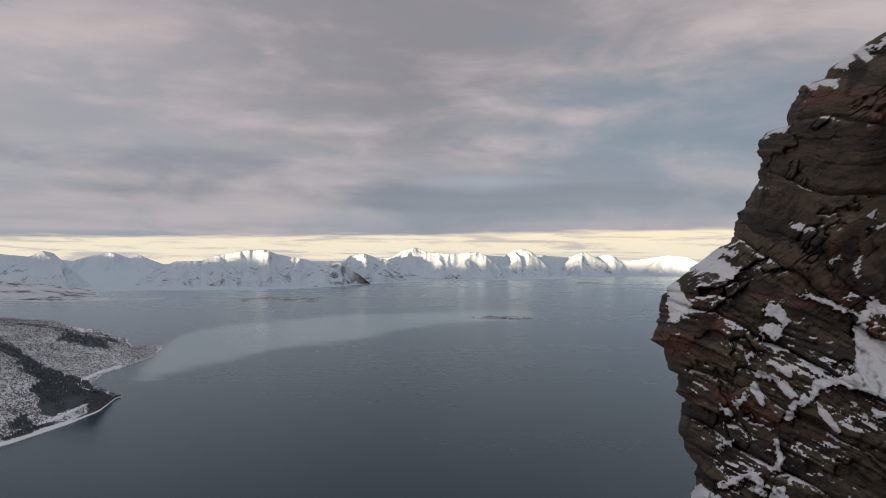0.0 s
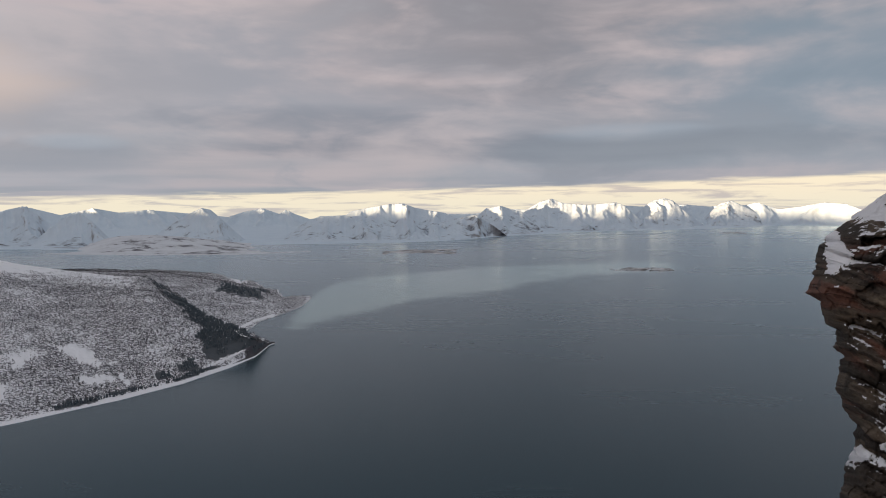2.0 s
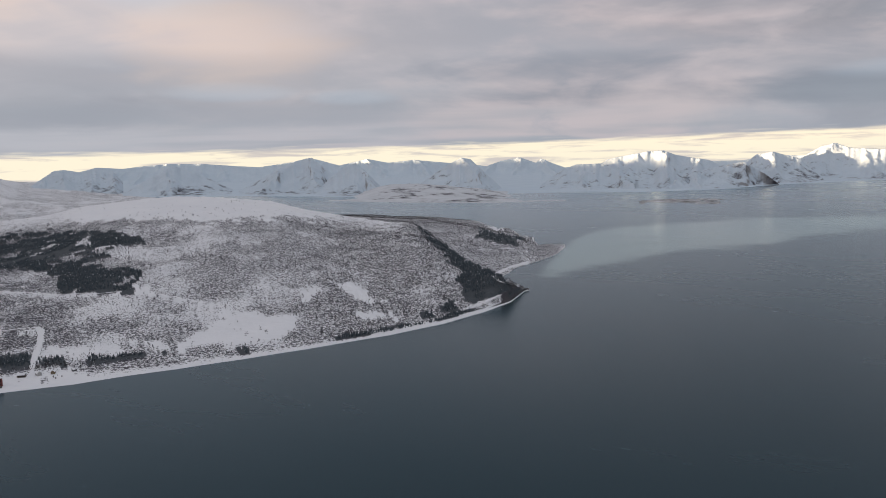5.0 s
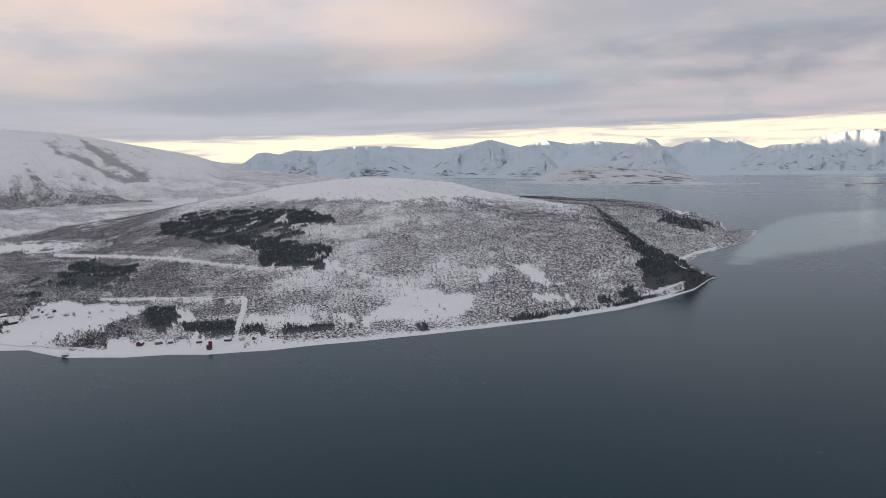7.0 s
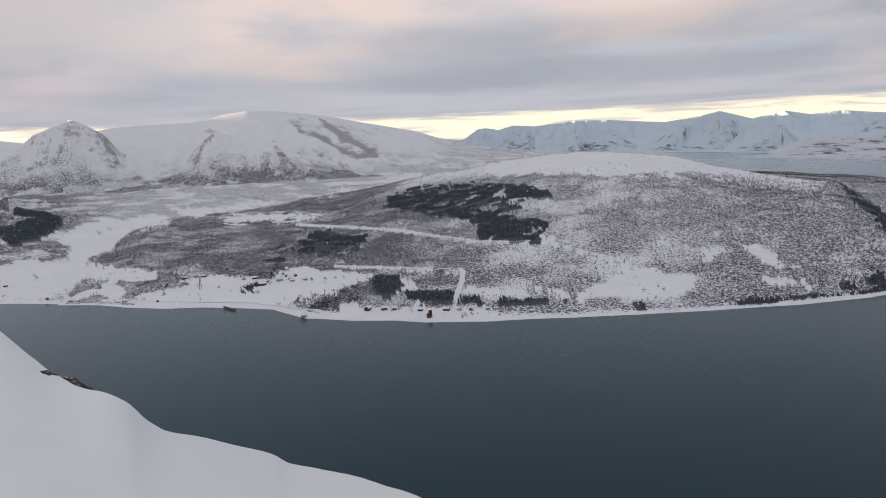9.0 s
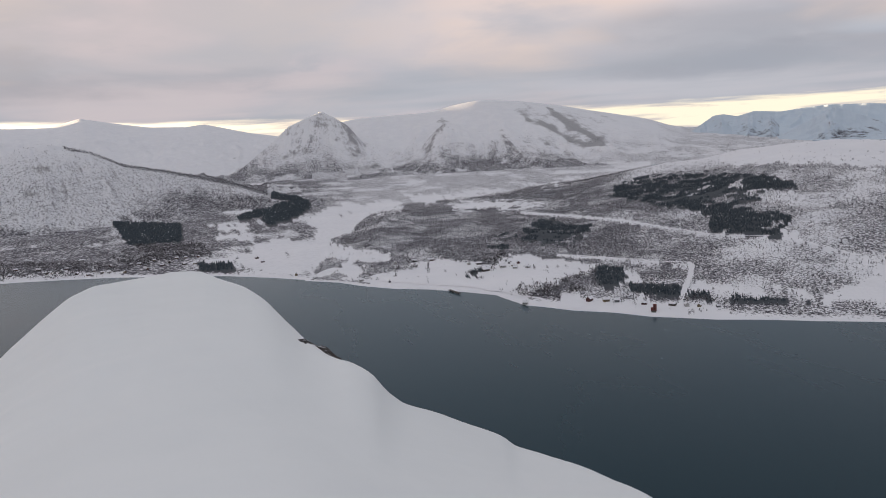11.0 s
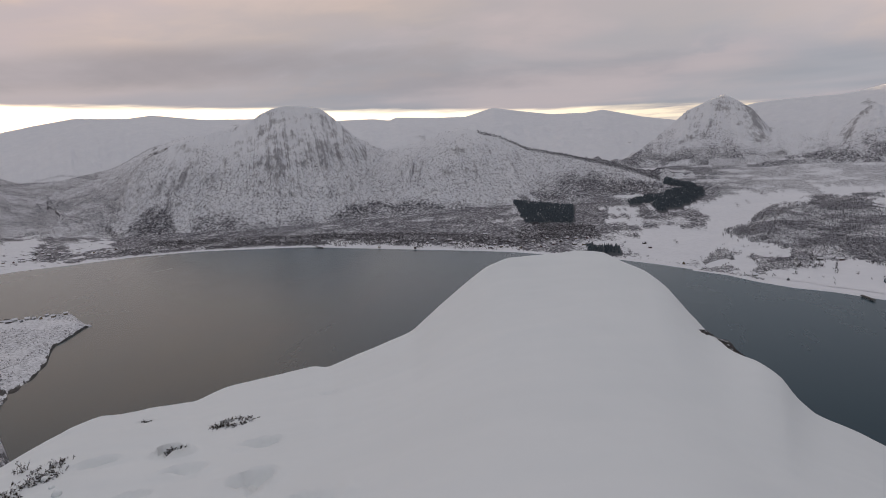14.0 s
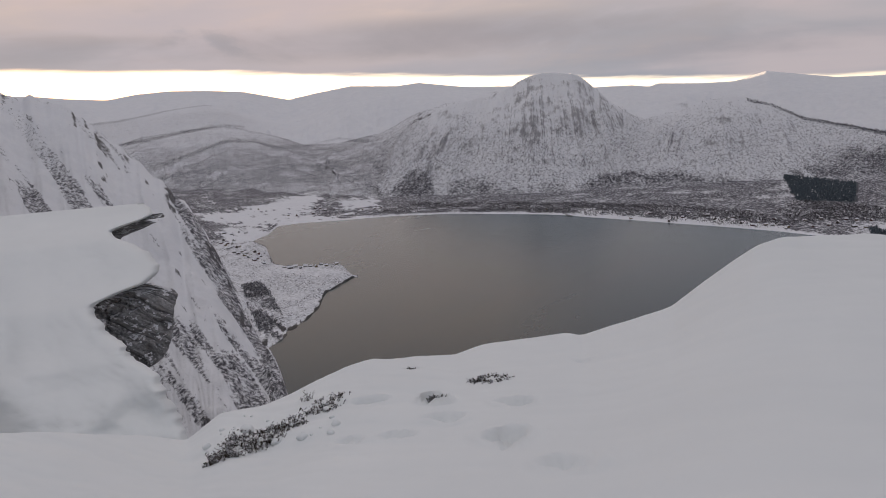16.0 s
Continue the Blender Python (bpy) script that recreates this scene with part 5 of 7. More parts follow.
pyramid = fell("mountain", PYR_TOP, [(80, 2300), (95, 2250)], [(80, 2540), (84, 2580), (95, 2480)], "pyramid-shaped snowy peak with rock ribs", 360, 0.10, 26, 66, gullies=1.3, spread=1.5, hollow=0.34)
dome = fell("mountain", DOME_TOP, [(105, 1400), (114, 1330), (122, 1330), (135, 1420)], [(105, 1700), (114, 1650), (122, 1650), (135, 1780)], "steep domed snowy mountain above the bay with rock faces and gullies", 560, 0.12, 30, 67, hollow=0.36, spread=0.7)
hump = fell("mountain", HUMP_TOP, [(83, 1500), (92, 1480), (100, 1380), (112, 1330)], [(83, 1600), (92, 1800), (101, 1700), (112, 1650)], "snowy foothill with birch wood and rock slabs above the valley", 520, 0.2, 25, 68, spread=0.7)


# ---------------------------------------------------------------- near mountain: snow shelf, cliff and flank
def build_shelf():
    """The snow shelf underfoot, out to its rounded edge, and the drop beyond."""
    az = np.concatenate([np.linspace(-170, 30, 60, endpoint=False), np.linspace(30, 165, 400), np.linspace(166, 190, 10)])
    el = bend([(-170, -14), (-90, -14), (-45, -20), (-30, -30), (0, -40), (40, -36), (55, -30)] + FG_EDGE + [(142, -20.6), (147, -19.2), (152, -18.0), (170, -14), (190, -14)], az, 0.5)
    re = bend([(-170, 8), (-45, 6), (-20, 3), (20, 3), (50, 5.0), (69, 6.4), (76, 6.3), (80, 6.0), (84, 6.5), (89, 8.0), (93, 8.8), (98, 8.6),
               (103, 7.8), (108, 7.2), (118, 7.0), (130, 6.6), (140, 6.0), (155, 6), (190, 8)], az, 4.0)
    ze = re * np.tan(np.radians(el))
    calm = np.interp(az, az, np.convolve(np.pad(ze, 30, mode="edge"), np.hanning(61) / np.hanning(61).sum(), "valid"))
    r_in = np.minimum(2.2, re * 0.6)
    z_in = np.minimum(-1.72, ze * 0 - 1.72)
    z_in = np.maximum(z_in, -1.9)
    knots = [(az * 0 + 0.02, az * 0 - 1.70), (r_in, z_in), (r_in + (re - r_in) * 0.55, z_in + (calm - z_in) * 0.52 - 0.06), (re, ze), (re + 0.5, ze - 0.28),
             (re + 2.0, ze - 2.6), (re + 8, ze - 16), (re + 60, ze - 100), (re + 110, az * 0 - 150)]
    knots = [(r, z + EYE_Z) for r, z in knots]

    def rough(x, y, s, a):
        return 0.07 * fbm(x / 3.0, y / 3.0, 3, 2) * np.clip(s, 0, 1) * np.clip(4 - s, 0.25, 1) + (0.014 + 0.016 * swell(a, 122, 134)) * fbm((x + 0.4 * y) / 0.22, (y - 0.4 * x) / 0.75, 4, 8) * np.clip(s, 0, 1) + np.clip(s - 4.5, 0, 1) * 1.2 * fbm(x / 3, y / 3, 4, 6)

    sheet("snow_shelf", az, knots, [6, 56, 70, 12, 6, 6, 6, 2], rough, NEAR_SNOW, "smooth fresh snow on the mountain shelf", "ground", "structure", round_=3, crest=3, target=el, even=9)


build_shelf()


def rock_face(v, U, base, lean, broken, seed, layer=1.15, step=1.0):
    """A face of bedded rock: beds that lean by lean, cut into blocks that stand out by up to step, the small ones by how broken it is."""
    V = np.broadcast_to(v[:, None], U.shape)
    bed = V * np.cos(lean) + U * np.sin(lean) + 0.6 * fbm(V * 0.2, U * 0.2, 3, seed)
    along_bed = U * np.cos(lean) - V * np.sin(lean)
    total = 0.0
    for size, amount, s, gap in ((3.4, 1.0, 1, 0.55), (1.25, 0.45, 2, 0.35), (0.45, 0.17, 3, 0.2), (0.17, 0.08, 4, 0.1)):
        b = bed / (layer * size) + 13.7 * s + 0.18 * fbm(V * 0.5 / size, U * 0.5 / size, 3, seed + 30 + s)
        row = np.floor(b)
        a = along_bed / (layer * size * 2.4) + 9.0 * hash2(row, row * 0 + s, seed) + 0.35 * fbm(V * 0.8, U * 0.8, 3, seed + s)
        cell = np.floor(a)
        fa, fb = a - cell, b - row
        crack = np.minimum(np.minimum(fa, 1 - fa) * 2.2, np.minimum(fb, 1 - fb))
        jut = hash2(row, cell, seed + s)
        tilt = (hash2(row, cell, seed + 50 + s) - 0.3) * fb + (hash2(row, cell, seed + 70 + s) - 0.5) * fa
        level = amount if s == 1 else amount * broken
        total = total + step * level * (jut + 0.7 * tilt + gap * np.exp(-crack / 0.035))
    total = total + 0.32 * step * broken * fbm(bed * 1.3, along_bed * 0.9, 6, seed + 9, 0.62)
    return base + total, bed, along_bed


def build_cliff():
    v = np.linspace(-22, 15.2, 420)
    edge = np.interp(v, [-22] + [p[1] for p in CLIFF], [-17.0] + [p[0] for p in CLIFF])
    edge = edge + 0.22 * fbm(v * 2.2, v * 0, 4, 17, 0.7) + 0.16 * (hash2(np.floor(v * 2.6), v * 0, 5) - 0.5)
    U = np.broadcast_to(np.linspace(0, 1, 270)[None, :] ** 1.2 * 19, (420, 270))
    V = np.broadcast_to(v[:, None], U.shape)
    plain_edge = np.convolve(np.pad(edge, 60, mode="edge"), np.hanning(121) / np.hanning(121).sum(), "valid")
    A = plain_edge[:, None] - U + (edge - plain_edge)[:, None] * np.exp(-U / 0.9)
    wob = fbm(A * 1.3, V * 1.3, 6, 91, 0.8)
    drift = sum(inside(p, A + 0.5 * wob, V + 0.6 * wob) for p in LEDGES).astype(float)
    drift = np.clip(drift, 0, 1)
    base = 42 + 5 * np.exp(-U / 0.35) - 0.30 * U + np.interp(V, [-22, -5, 0, 15.2], [-12.5, -2.6, 0.0, 1.6])
    base = base + 3.0 * swell(V, -6.2, 0.8) * np.exp(-(U / 3.6) ** 2)
    base = base + 1.6 * swell(V + 0.25 * U, -5.6, -2.6) * swell(U, 6, 11)
    rough_base = base - 0.25 * drift
    high = swell(V, -3.0, 4.0)
    R, bed, along_bed = rock_face(v, U, rough_base, 0.42 - 0.30 * high, 1.0 - 0.6 * high, 3)
    R = R + drift * 0.45 * (rough_base + 1.2 - R)
    a, e = np.radians(A), np.radians(V)
    ob = new("rock_cliff", grid_mesh("rock_cliff", -np.sin(a) * R, np.cos(a) * R, EYE_Z + R * np.tan(e), False, along_bed, bed))
    ob.data.attributes.new("drift", "FLOAT", "POINT").data.foreach_set("value", drift.ravel())
    ob.data.materials.append(CLIFF_ROCK)
    tagged(ob, "brown layered rock cliff with snow on its ledges", "cliff")


def bedded_rock(name, colours, snow_line, size=1.0):
    m, n, b = surface(name)
    at = n.place()
    uv = n.tree.nodes.new("ShaderNodeUVMap").outputs[0]
    wave = n.noise(n.scaled(uv, (0.35 / size, 0.5 / size, 1)), 1.0, 5.0, 0.6)
    split = n.add("ShaderNodeSeparateXYZ", Vector=uv)
    rise = n.math("ADD", n.math("MULTIPLY", split.outputs[1], 1.3 / size), n.math("MULTIPLY", wave, 2.8))
    layer = n.tree.nodes.new("ShaderNodeTexWhiteNoise")
    layer.noise_dimensions = "1D"
    n.put(layer.inputs["W"], n.math("FLOOR", rise))
    lip = n.math("FRACT", rise)
    streaky = n.noise(n.scaled(uv, (0.6 / size, 3.2 / size, 1)), 1.0, 8.0, 0.68, 0.4)
    beds = n.math("ADD", n.math("MULTIPLY", layer.outputs["Value"], 0.35), n.math("MULTIPLY", streaky, 0.65))
    tone = n.noise(n.scaled(uv, (0.16 / size, 0.34 / size, 1), move=(5, 2, 0)), 1.0, 5.0, 0.6, 0.8)
    grain = n.noise(n.scaled(at, (1, 1, 1.6)), 2.2 / size, 9.0, 0.72)
    stain = n.noise(at, 0.30 / size, 5.0, 0.62, 0.6)
    col = n.mix(n.step(beds, 0.30, 0.70), colours[0], colours[1])
    col = n.mix(n.step(tone, 0.55, 0.68, 0.0, 0.8), col, colours[2])
    col = n.mix(n.step(stain, 0.56, 0.70, 0.0, 0.75), col, colours[3])
    col = n.mix(n.step(stain, 0.46, 0.36, 0.0, 0.75), col, tuple(c * 0.55 for c in colours[0]))
    col = n.mix(n.step(grain, 0.52, 0.68, 0.0, 0.6), col, tuple(c * 0.4 for c in colours[0]))
    crack = n.math("MULTIPLY", n.step(lip, 0.07, 0.0), n.step(tone, 0.46, 0.56, 0.0, 0.9))
    col = n.mix(crack, col, tuple(c * 0.3 for c in colours[0]))
    drift = n.noise(at, 0.55 / size, 6.0, 0.65)
    lying = n.tree.nodes.new("ShaderNodeAttribute")
    lying.attribute_name = "drift"
    white = n.math("ADD", n.math("MULTIPLY", n.math("SUBTRACT", n.slope(), snow_line), 0.8), n.math("ADD", n.math("MULTIPLY", n.math("SUBTRACT", grain, 0.5), 0.7), n.math("MULTIPLY", n.math("SUBTRACT", drift, 0.5), 1.1)))
    white = n.step(n.math("ADD", white, n.math("MULTIPLY", lying.outputs["Fac"], 1.15)), 0.0, 0.07)
    n.put(b.inputs["Base Color"], n.mix(white, col, (0.80, 0.80, 0.83)))
    b.inputs["Roughness"].default_value = 0.85
    b.inputs["Specular IOR Level"].default_value = 0.2
    n.put(b.inputs["Normal"], n.bump(n.math("ADD", n.math("ADD", grain, n.math("MULTIPLY", beds, 0.5)), n.math("MULTIPLY", crack, -0.5)), 0.9, 0.22 * size))
    return m


CLIFF_ROCK = bedded_rock("layered_rock", ((0.045, 0.036, 0.030), (0.125, 0.094, 0.068), (0.17, 0.075, 0.052), (0.18, 0.14, 0.095)), 0.93)
build_cliff()


def build_flank():
    """The steep flank of the same mountain that falls to the spit, with rocks along its edge."""
    az = np.linspace(134, 158, 300)
    # the points past 156 are an unseen rise, added to screen the shelf from sun
    el = bend(SLOPE_TOP + [(157, 5.0), (160, 6.0)], az, 0.25) + 0.35 * fbm(az * 1.6, az * 0, 2, 7, 0.6)
    rc = bend([(134, 120), (136, 165), (138, 205), (141, 240), (145, 270), (150, 290), (158, 300)], az, 1)
    zc = seen_height(rc, el)
    zi = seen_height(rc * 0.45, bend([(134, -35), (140, -30), (150, -24), (158, -16)], az))
    knots = [(rc * 0.25, zi - 30), (rc * 0.45, zi), (rc * 0.8, zi + (zc - zi) * 0.62), (rc, zc), (rc * 1.06, zc - 4), (rc * 1.4, zc * 0.55), (rc * 1.9, zc * 0.2 - 10), (rc * 2.2, az * 0 - 10)]

    def rough(x, y, s, a):
        run = ridged((a - 0.55 * np.degrees(np.arctan2(zc - EYE_Z, np.hypot(x, y)))) * 0.9 + 0.4 * fbm(x / 30, y / 30, 3, 3), s * 0.4, 4, 5, 0.6)
        step = fbm(x / 9, y / 9, 4, 16, 0.6)
        return (0.25 + 0.75 * np.clip(np.abs(s - 3) / 0.6, 0, 1)) * (1.3 * run + 4.0 * fbm(x / 26, y / 26, 5, 6, 0.6) + 1.3 * np.clip(step, -0.15, 0.5))

    sheet("mountain_flank", az, knots, [4, 60, 70, 6, 6, 3, 2], rough, FLANK_SNOW, "steep snowy mountain flank with dark rock and scrub", "mountain", round_=1, crest=3, target=el, even=5)
    cols, R, Z = SHEETS["mountain_flank"]
    A = np.broadcast_to(cols, R.shape)
    E = np.degrees(np.arctan2(Z - EYE_Z, R))
    c = A - 0.55 * E
    ridge = bend(SLOPE_TOP + [(157, 5.0), (160, 6.0)], A, 0.25) - E
    clump = fbm(c * 2.0 + 0.4 * fbm(A, E, 3, 4), E * 0.8, 5, 23, 0.66)
    rock = clump + 0.26 * np.exp(-((ridge - 0.5) / 0.7) ** 2) - 0.27 + 0.10 * swell(E, -6, -14)
    bpy.data.objects["mountain_flank"].data.attributes["bare"].data.foreach_set("value", np.clip(rock / 0.16, 0, 1).ravel())


def build_summit():
    """The rest of the mountain, behind the shelf."""
    az = np.linspace(158, 318, 120)
    top = bend([(158, 165), (175, 180), (215, 195), (260, 180), (300, 150), (318, 128)], az, 6)
    one = az * 0
    knots = [(one + 9, one + EYE_Z - 2.5), (one + 60, EYE_Z + (top - EYE_Z) * 0.25), (one + 300, top), (one + 700, top * 0.4), (one + 1100, one - 10)]
    sheet("summit", az, knots, [10, 16, 8, 4], lambda x, y, s, a: 6 * fbm(x / 40, y / 40, 5, 31) * np.clip(s, 0, 1), FELL_SNOW, "snow-covered mountain summit rising behind the shelf", "mountain", round_=1)


def build_spit():
    az = np.linspace(129.4, 150, 160)
    rf = shore_range(bend(SPIT_FRONT + [(150, -19)], az, 0.15))
    rb = shore_range(bend(SPIT_BACK + [(150, -6.5)], az, 0.15))
    rb = np.maximum(rb, rf + 1)
    d = rb - rf
    knots = [(rf - 6, az * 0 - 3), (rf, az * 0 + 0.5), (rf + 0.25 * d, np.minimum(4, 0.6 + 0.05 * d)), (rf + 0.8 * d, np.minimum(4, 0.6 + 0.05 * d)), (rb, az * 0 + 0.5), (rb + 6, az * 0 - 3)]
    sheet("spit", az, knots, [2, 8, 20, 8, 2], lambda x, y, s, a: 2.2 * fbm(x / 25, y / 25, 5, 3) * np.clip(s, 0, 1) * np.clip(5 - s, 0, 1), SPIT_SNOW,
          "snowy spit of land with scrub reaching into the bay", "spit")
    # a rocky strip along the water
    az, R, Z = SHEETS["spit"]
    A = np.radians(np.broadcast_to(az, R.shape))
    strip = np.clip(1.0 - (Z - 0.2) / 1.6, 0, 1) * (0.55 + 0.9 * fbm(-np.sin(A) * R / 5, np.cos(A) * R / 5, 4, 8))
    bpy.data.objects["spit"].data.attributes["bare"].data.foreach_set("value", np.clip(strip, 0, 1).ravel())


FLANK_SNOW = snowy("flank_snow", (0.085, 0.08, 0.08), 0.42, 0.10, brush=0.9, brush_size=1.1, soft=0.22, relief=0.6, scrub=0.02, most=0.9, mottle=1.2, fleck=0.4, rib=0.42, thin_out=(0.34, 0.60))
build_flank()
build_spit()
build_summit()
# unseen ridge, added to close the horizon and hold back the low sun
fell("mountain", [(152.5, 2.4), (155, 2.7), (170, 2.75), (185, 2.7), (205, 2.75)], [(152, 3400), (205, 3400)], [(152, 4420), (205, 4420)], "unseen snow-covered ridge added behind the summit to block low sun", 80, 0.6, 4, 91, material=HIGH_SNOW)


# ---------------------------------------------------------------- woods
def near_line(line, x, y, width):
    close = np.zeros(x.shape, bool)
    for (x0, y0), (x1, y1) in zip(line, line[1:]):
        t = np.clip(((x - x0) * (x1 - x0) + (y - y0) * (y1 - y0)) / ((x1 - x0) ** 2 + (y1 - y0) ** 2), 0, 1)
        close |= np.hypot(x - x0 - t * (x1 - x0), (y - y0 - t * (y1 - y0)) * 1.6) < width
    return close


rng = np.random.default_rng(4)


def scatter(name, count, lowest=0.9, within=None):
    """Random places on the side of a sheet that faces the shelf: x, y, z, azimuth, elevation; within: outlines to keep to."""
    az, R, Z = SHEETS[name]
    el = (Z - EYE_Z) / R
    high = np.maximum.accumulate(el, axis=0)
    area = R[:-1, :-1] * np.diff(R, axis=0)[:, :-1]
    area = area * (el[1:, :-1] >= high[1:, :-1] - 0.0015) * (Z[:-1, :-1] > lowest)
    if within:
        a, e = np.broadcast_to(az, R.shape)[:-1, :-1], np.degrees(np.arctan(el))[:-1, :-1]
        area = area * (sum(inside(q, a, e) for q in within) > 0)
    area = np.clip(area, 0, None).ravel()
    if not area.sum():
        return np.zeros((0, 5))
    pick = rng.choice(area.size, count, p=area / area.sum())
    i, j = np.divmod(pick, R.shape[1] - 1)
    u, v = rng.random(count), rng.random(count)

    def at(G):
        return (G[i, j] * (1 - u) + G[i + 1, j] * u) * (1 - v) + (G[i, j + 1] * (1 - u) + G[i + 1, j + 1] * u) * v

    r, z, a = at(R), at(Z), az[j] * (1 - v) + az[j + 1] * v
    rad = np.radians(a)
    return np.stack([-np.sin(rad) * r, np.cos(rad) * r, z, a, np.degrees(np.arctan2(z - EYE_Z, r))], 1)


def birch_shape(seed, twigs):
    """A bare birch: a thin stem and slivers of twig reaching up and out; height 1."""
    r = np.random.default_rng(seed)
    verts, faces = [], []
    for _ in range(twigs):
        a, h = r.random() * 6.28, 0.02 + 0.6 * r.random()
        out, up, w = 0.16 + 0.22 * r.random(), h + 0.14 + 0.25 * r.random(), 0.10 + 0.07 * r.random()
        c, s, k = math.cos(a), math.sin(a), len(verts)
        verts += [(-s * w, c * w, h), (s * w, -c * w, h + 0.05), (c * w, s * w, h + 0.16), (c * out, s * out, up)]
        faces += [(k, k + 1, k + 3), (k + 1, k + 2, k + 3)]
    return np.array(verts), np.array(faces)


def bush_shape(seed, twigs):
    """A bare bush: slender twigs that fan out from the root; height 1."""
    r = np.random.default_rng(seed)
    verts, faces = [], []
    for _ in range(twigs):
        a, out, up, w = r.random() * 6.28, 0.15 + 0.5 * r.random(), 0.45 + 0.55 * r.random(), 0.022 + 0.02 * r.random()
        c, s, k = math.cos(a), math.sin(a), len(verts)
        verts += [(-s * w, c * w, 0.0), (s * w, -c * w, 0.0), (c * (out * 0.5 + w), s * (out * 0.5 + w), up * 0.55), (c * out, s * out, up)]
        faces += [(k, k + 1, k + 2), (k, k + 2, k + 3), (k + 1, k + 3, k + 2)]
    return np.array(verts), np.array(faces)


def spruce_shape(seed):
    """A spruce: four ragged skirts of branches on a stem; height 1."""
    r = np.random.default_rng(seed)
    verts, faces = [], []
    for low, high, wide in ((0.04, 0.55, 0.24), (0.32, 0.80, 0.18), (0.60, 1.0, 0.10)):
        k, n = len(verts), 4
        for q in range(n):
            a, w = q * 6.28 / n + r.random() * 0.5, wide * (0.7 + 0.6 * r.random())
            verts.append((math.cos(a) * w, math.sin(a) * w, low + 0.06 * r.random()))
        verts.append((0, 0, high))
        faces += [(k + q, k + (q + 1) % n, k + n) for q in range(n)]
    return np.array(verts), np.array(faces)


def wood(name, spots, low, high, shapes, material, label, wide=1.0, category="trees"):
    """Many trees in one mesh, each turned and sized on its own."""
    V, F, base = [], [], 0
    lot = rng.integers(0, len(shapes), len(spots))
    for k, (sv, sf) in enumerate(shapes):
        p = spots[lot == k]
        if not len(p):
            continue
        h = low + (high - low) * rng.random(len(p)) ** 1.5
        a = rng.random(len(p)) * 6.28
        c, s = np.cos(a)[:, None], np.sin(a)[:, None]
        hx = (h * wide)[:, None]
        x, y = sv[None, :, 0] * hx, sv[None, :, 1] * hx
        v = np.stack([x * c - y * s + p[:, :1], x * s + y * c + p[:, 1:2], sv[None, :, 2] * h[:, None] + p[:, 2:3] - 0.15], -1)
        f = sf[None] + (base + np.arange(len(p)) * len(sv))[:, None, None]
        V.append(v.reshape(-1, 3)), F.append(f.reshape(-1, 3))
        base += len(p) * len(sv)
    V, F = np.concatenate(V), np.concatenate(F)
    me = bpy.data.meshes.new(name)
    me.vertices.add(len(V))
    me.vertices.foreach_set("co", V.ravel())
    me.loops.add(F.size)
    me.loops.foreach_set("vertex_index", F.ravel())
    me.polygons.add(len(F))
    me.polygons.foreach_set("loop_start", np.arange(0, F.size, 3))
    me.polygons.foreach_set("loop_total", np.full(len(F), 3))
    me.update(calc_edges=True)
    ob = new(name, me)
    me.materials.append(material)
    return tagged(ob, label, category, kind="stuff")


def foliage(name, dark, light, frost):
    m, n, b = surface(name)
    geo = n.tree.nodes.new("ShaderNodeNewGeometry")
    lot = geo.outputs["Random Per Island"]
    col = n.mix(lot, dark, light)
    col = n.mix(n.step(lot, 1.0 - frost, 1.0 - frost + 0.02), col, (0.55, 0.55, 0.58))
    n.put(b.inputs["Base Color"], col)
    b.inputs["Roughness"].default_value = 0.9
    b.inputs["Specular IOR Level"].default_value = 0.1
    return m


BIRCH = foliage("birch_twigs", (0.052, 0.049, 0.055), (0.23, 0.225, 0.24), 0.31)
MID_BIRCH = foliage("grey_birch_twigs", (0.055, 0.052, 0.062), (0.185, 0.18, 0.20), 0.18)
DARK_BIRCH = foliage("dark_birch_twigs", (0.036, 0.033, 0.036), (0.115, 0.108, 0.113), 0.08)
# paler and flatter than the near birch: air haze mixed into the twig colour
HAZED_FELL_BIRCH = foliage("hazed_fell_birch_twigs", (0.080, 0.075, 0.090), (0.195, 0.19, 0.21), 0.16)
BUSH = foliage("bush_twigs", (0.075, 0.07, 0.078), (0.22, 0.21, 0.225), 0.25)
SPRUCE = foliage("spruce_needles", (0.048, 0.061, 0.072), (0.110, 0.132, 0.152), 0.03)
BIRCHES = [birch_shape(s, 3) for s in range(8)]
FAR_BIRCHES = [birch_shape(20 + s, 2) for s in range(8)]
THICKETS = [bush_shape(40 + s, 9) for s in range(6)]
SPRUCES = [spruce_shape(80 + s) for s in range(5)]


def ragged(p, wide, tall):
    """The directions of places, shifted unevenly, so that outlines fray."""
    f = fbm(p[:, 0] / 22, p[:, 1] / 22, 4, 61, 0.65)
    g = fbm(p[:, 0] / 22 + 40, p[:, 1] / 22, 4, 62, 0.65)
    return p[:, 3] + wide * f, p[:, 4] + tall * g


def open_ground(p):
    a, e = ragged(p, 0.9, 0.5)
    bare = np.zeros(len(p), bool)
    for polygon in CLEARINGS:
        bare |= inside(polygon, a, e)
    lone = hash2(np.floor(p[:, 0] / 3), np.floor(p[:, 1] / 3), 19) > 0.965
    bare &= ~lone
    for line in TRACKS:
        bare |= near_line(line, p[:, 3], p[:, 4], 0.16)
    return bare | ((p[:, 4] < bend(HILL_SHORE, p[:, 3]) + 0.26) & (p[:, 3] < 40))


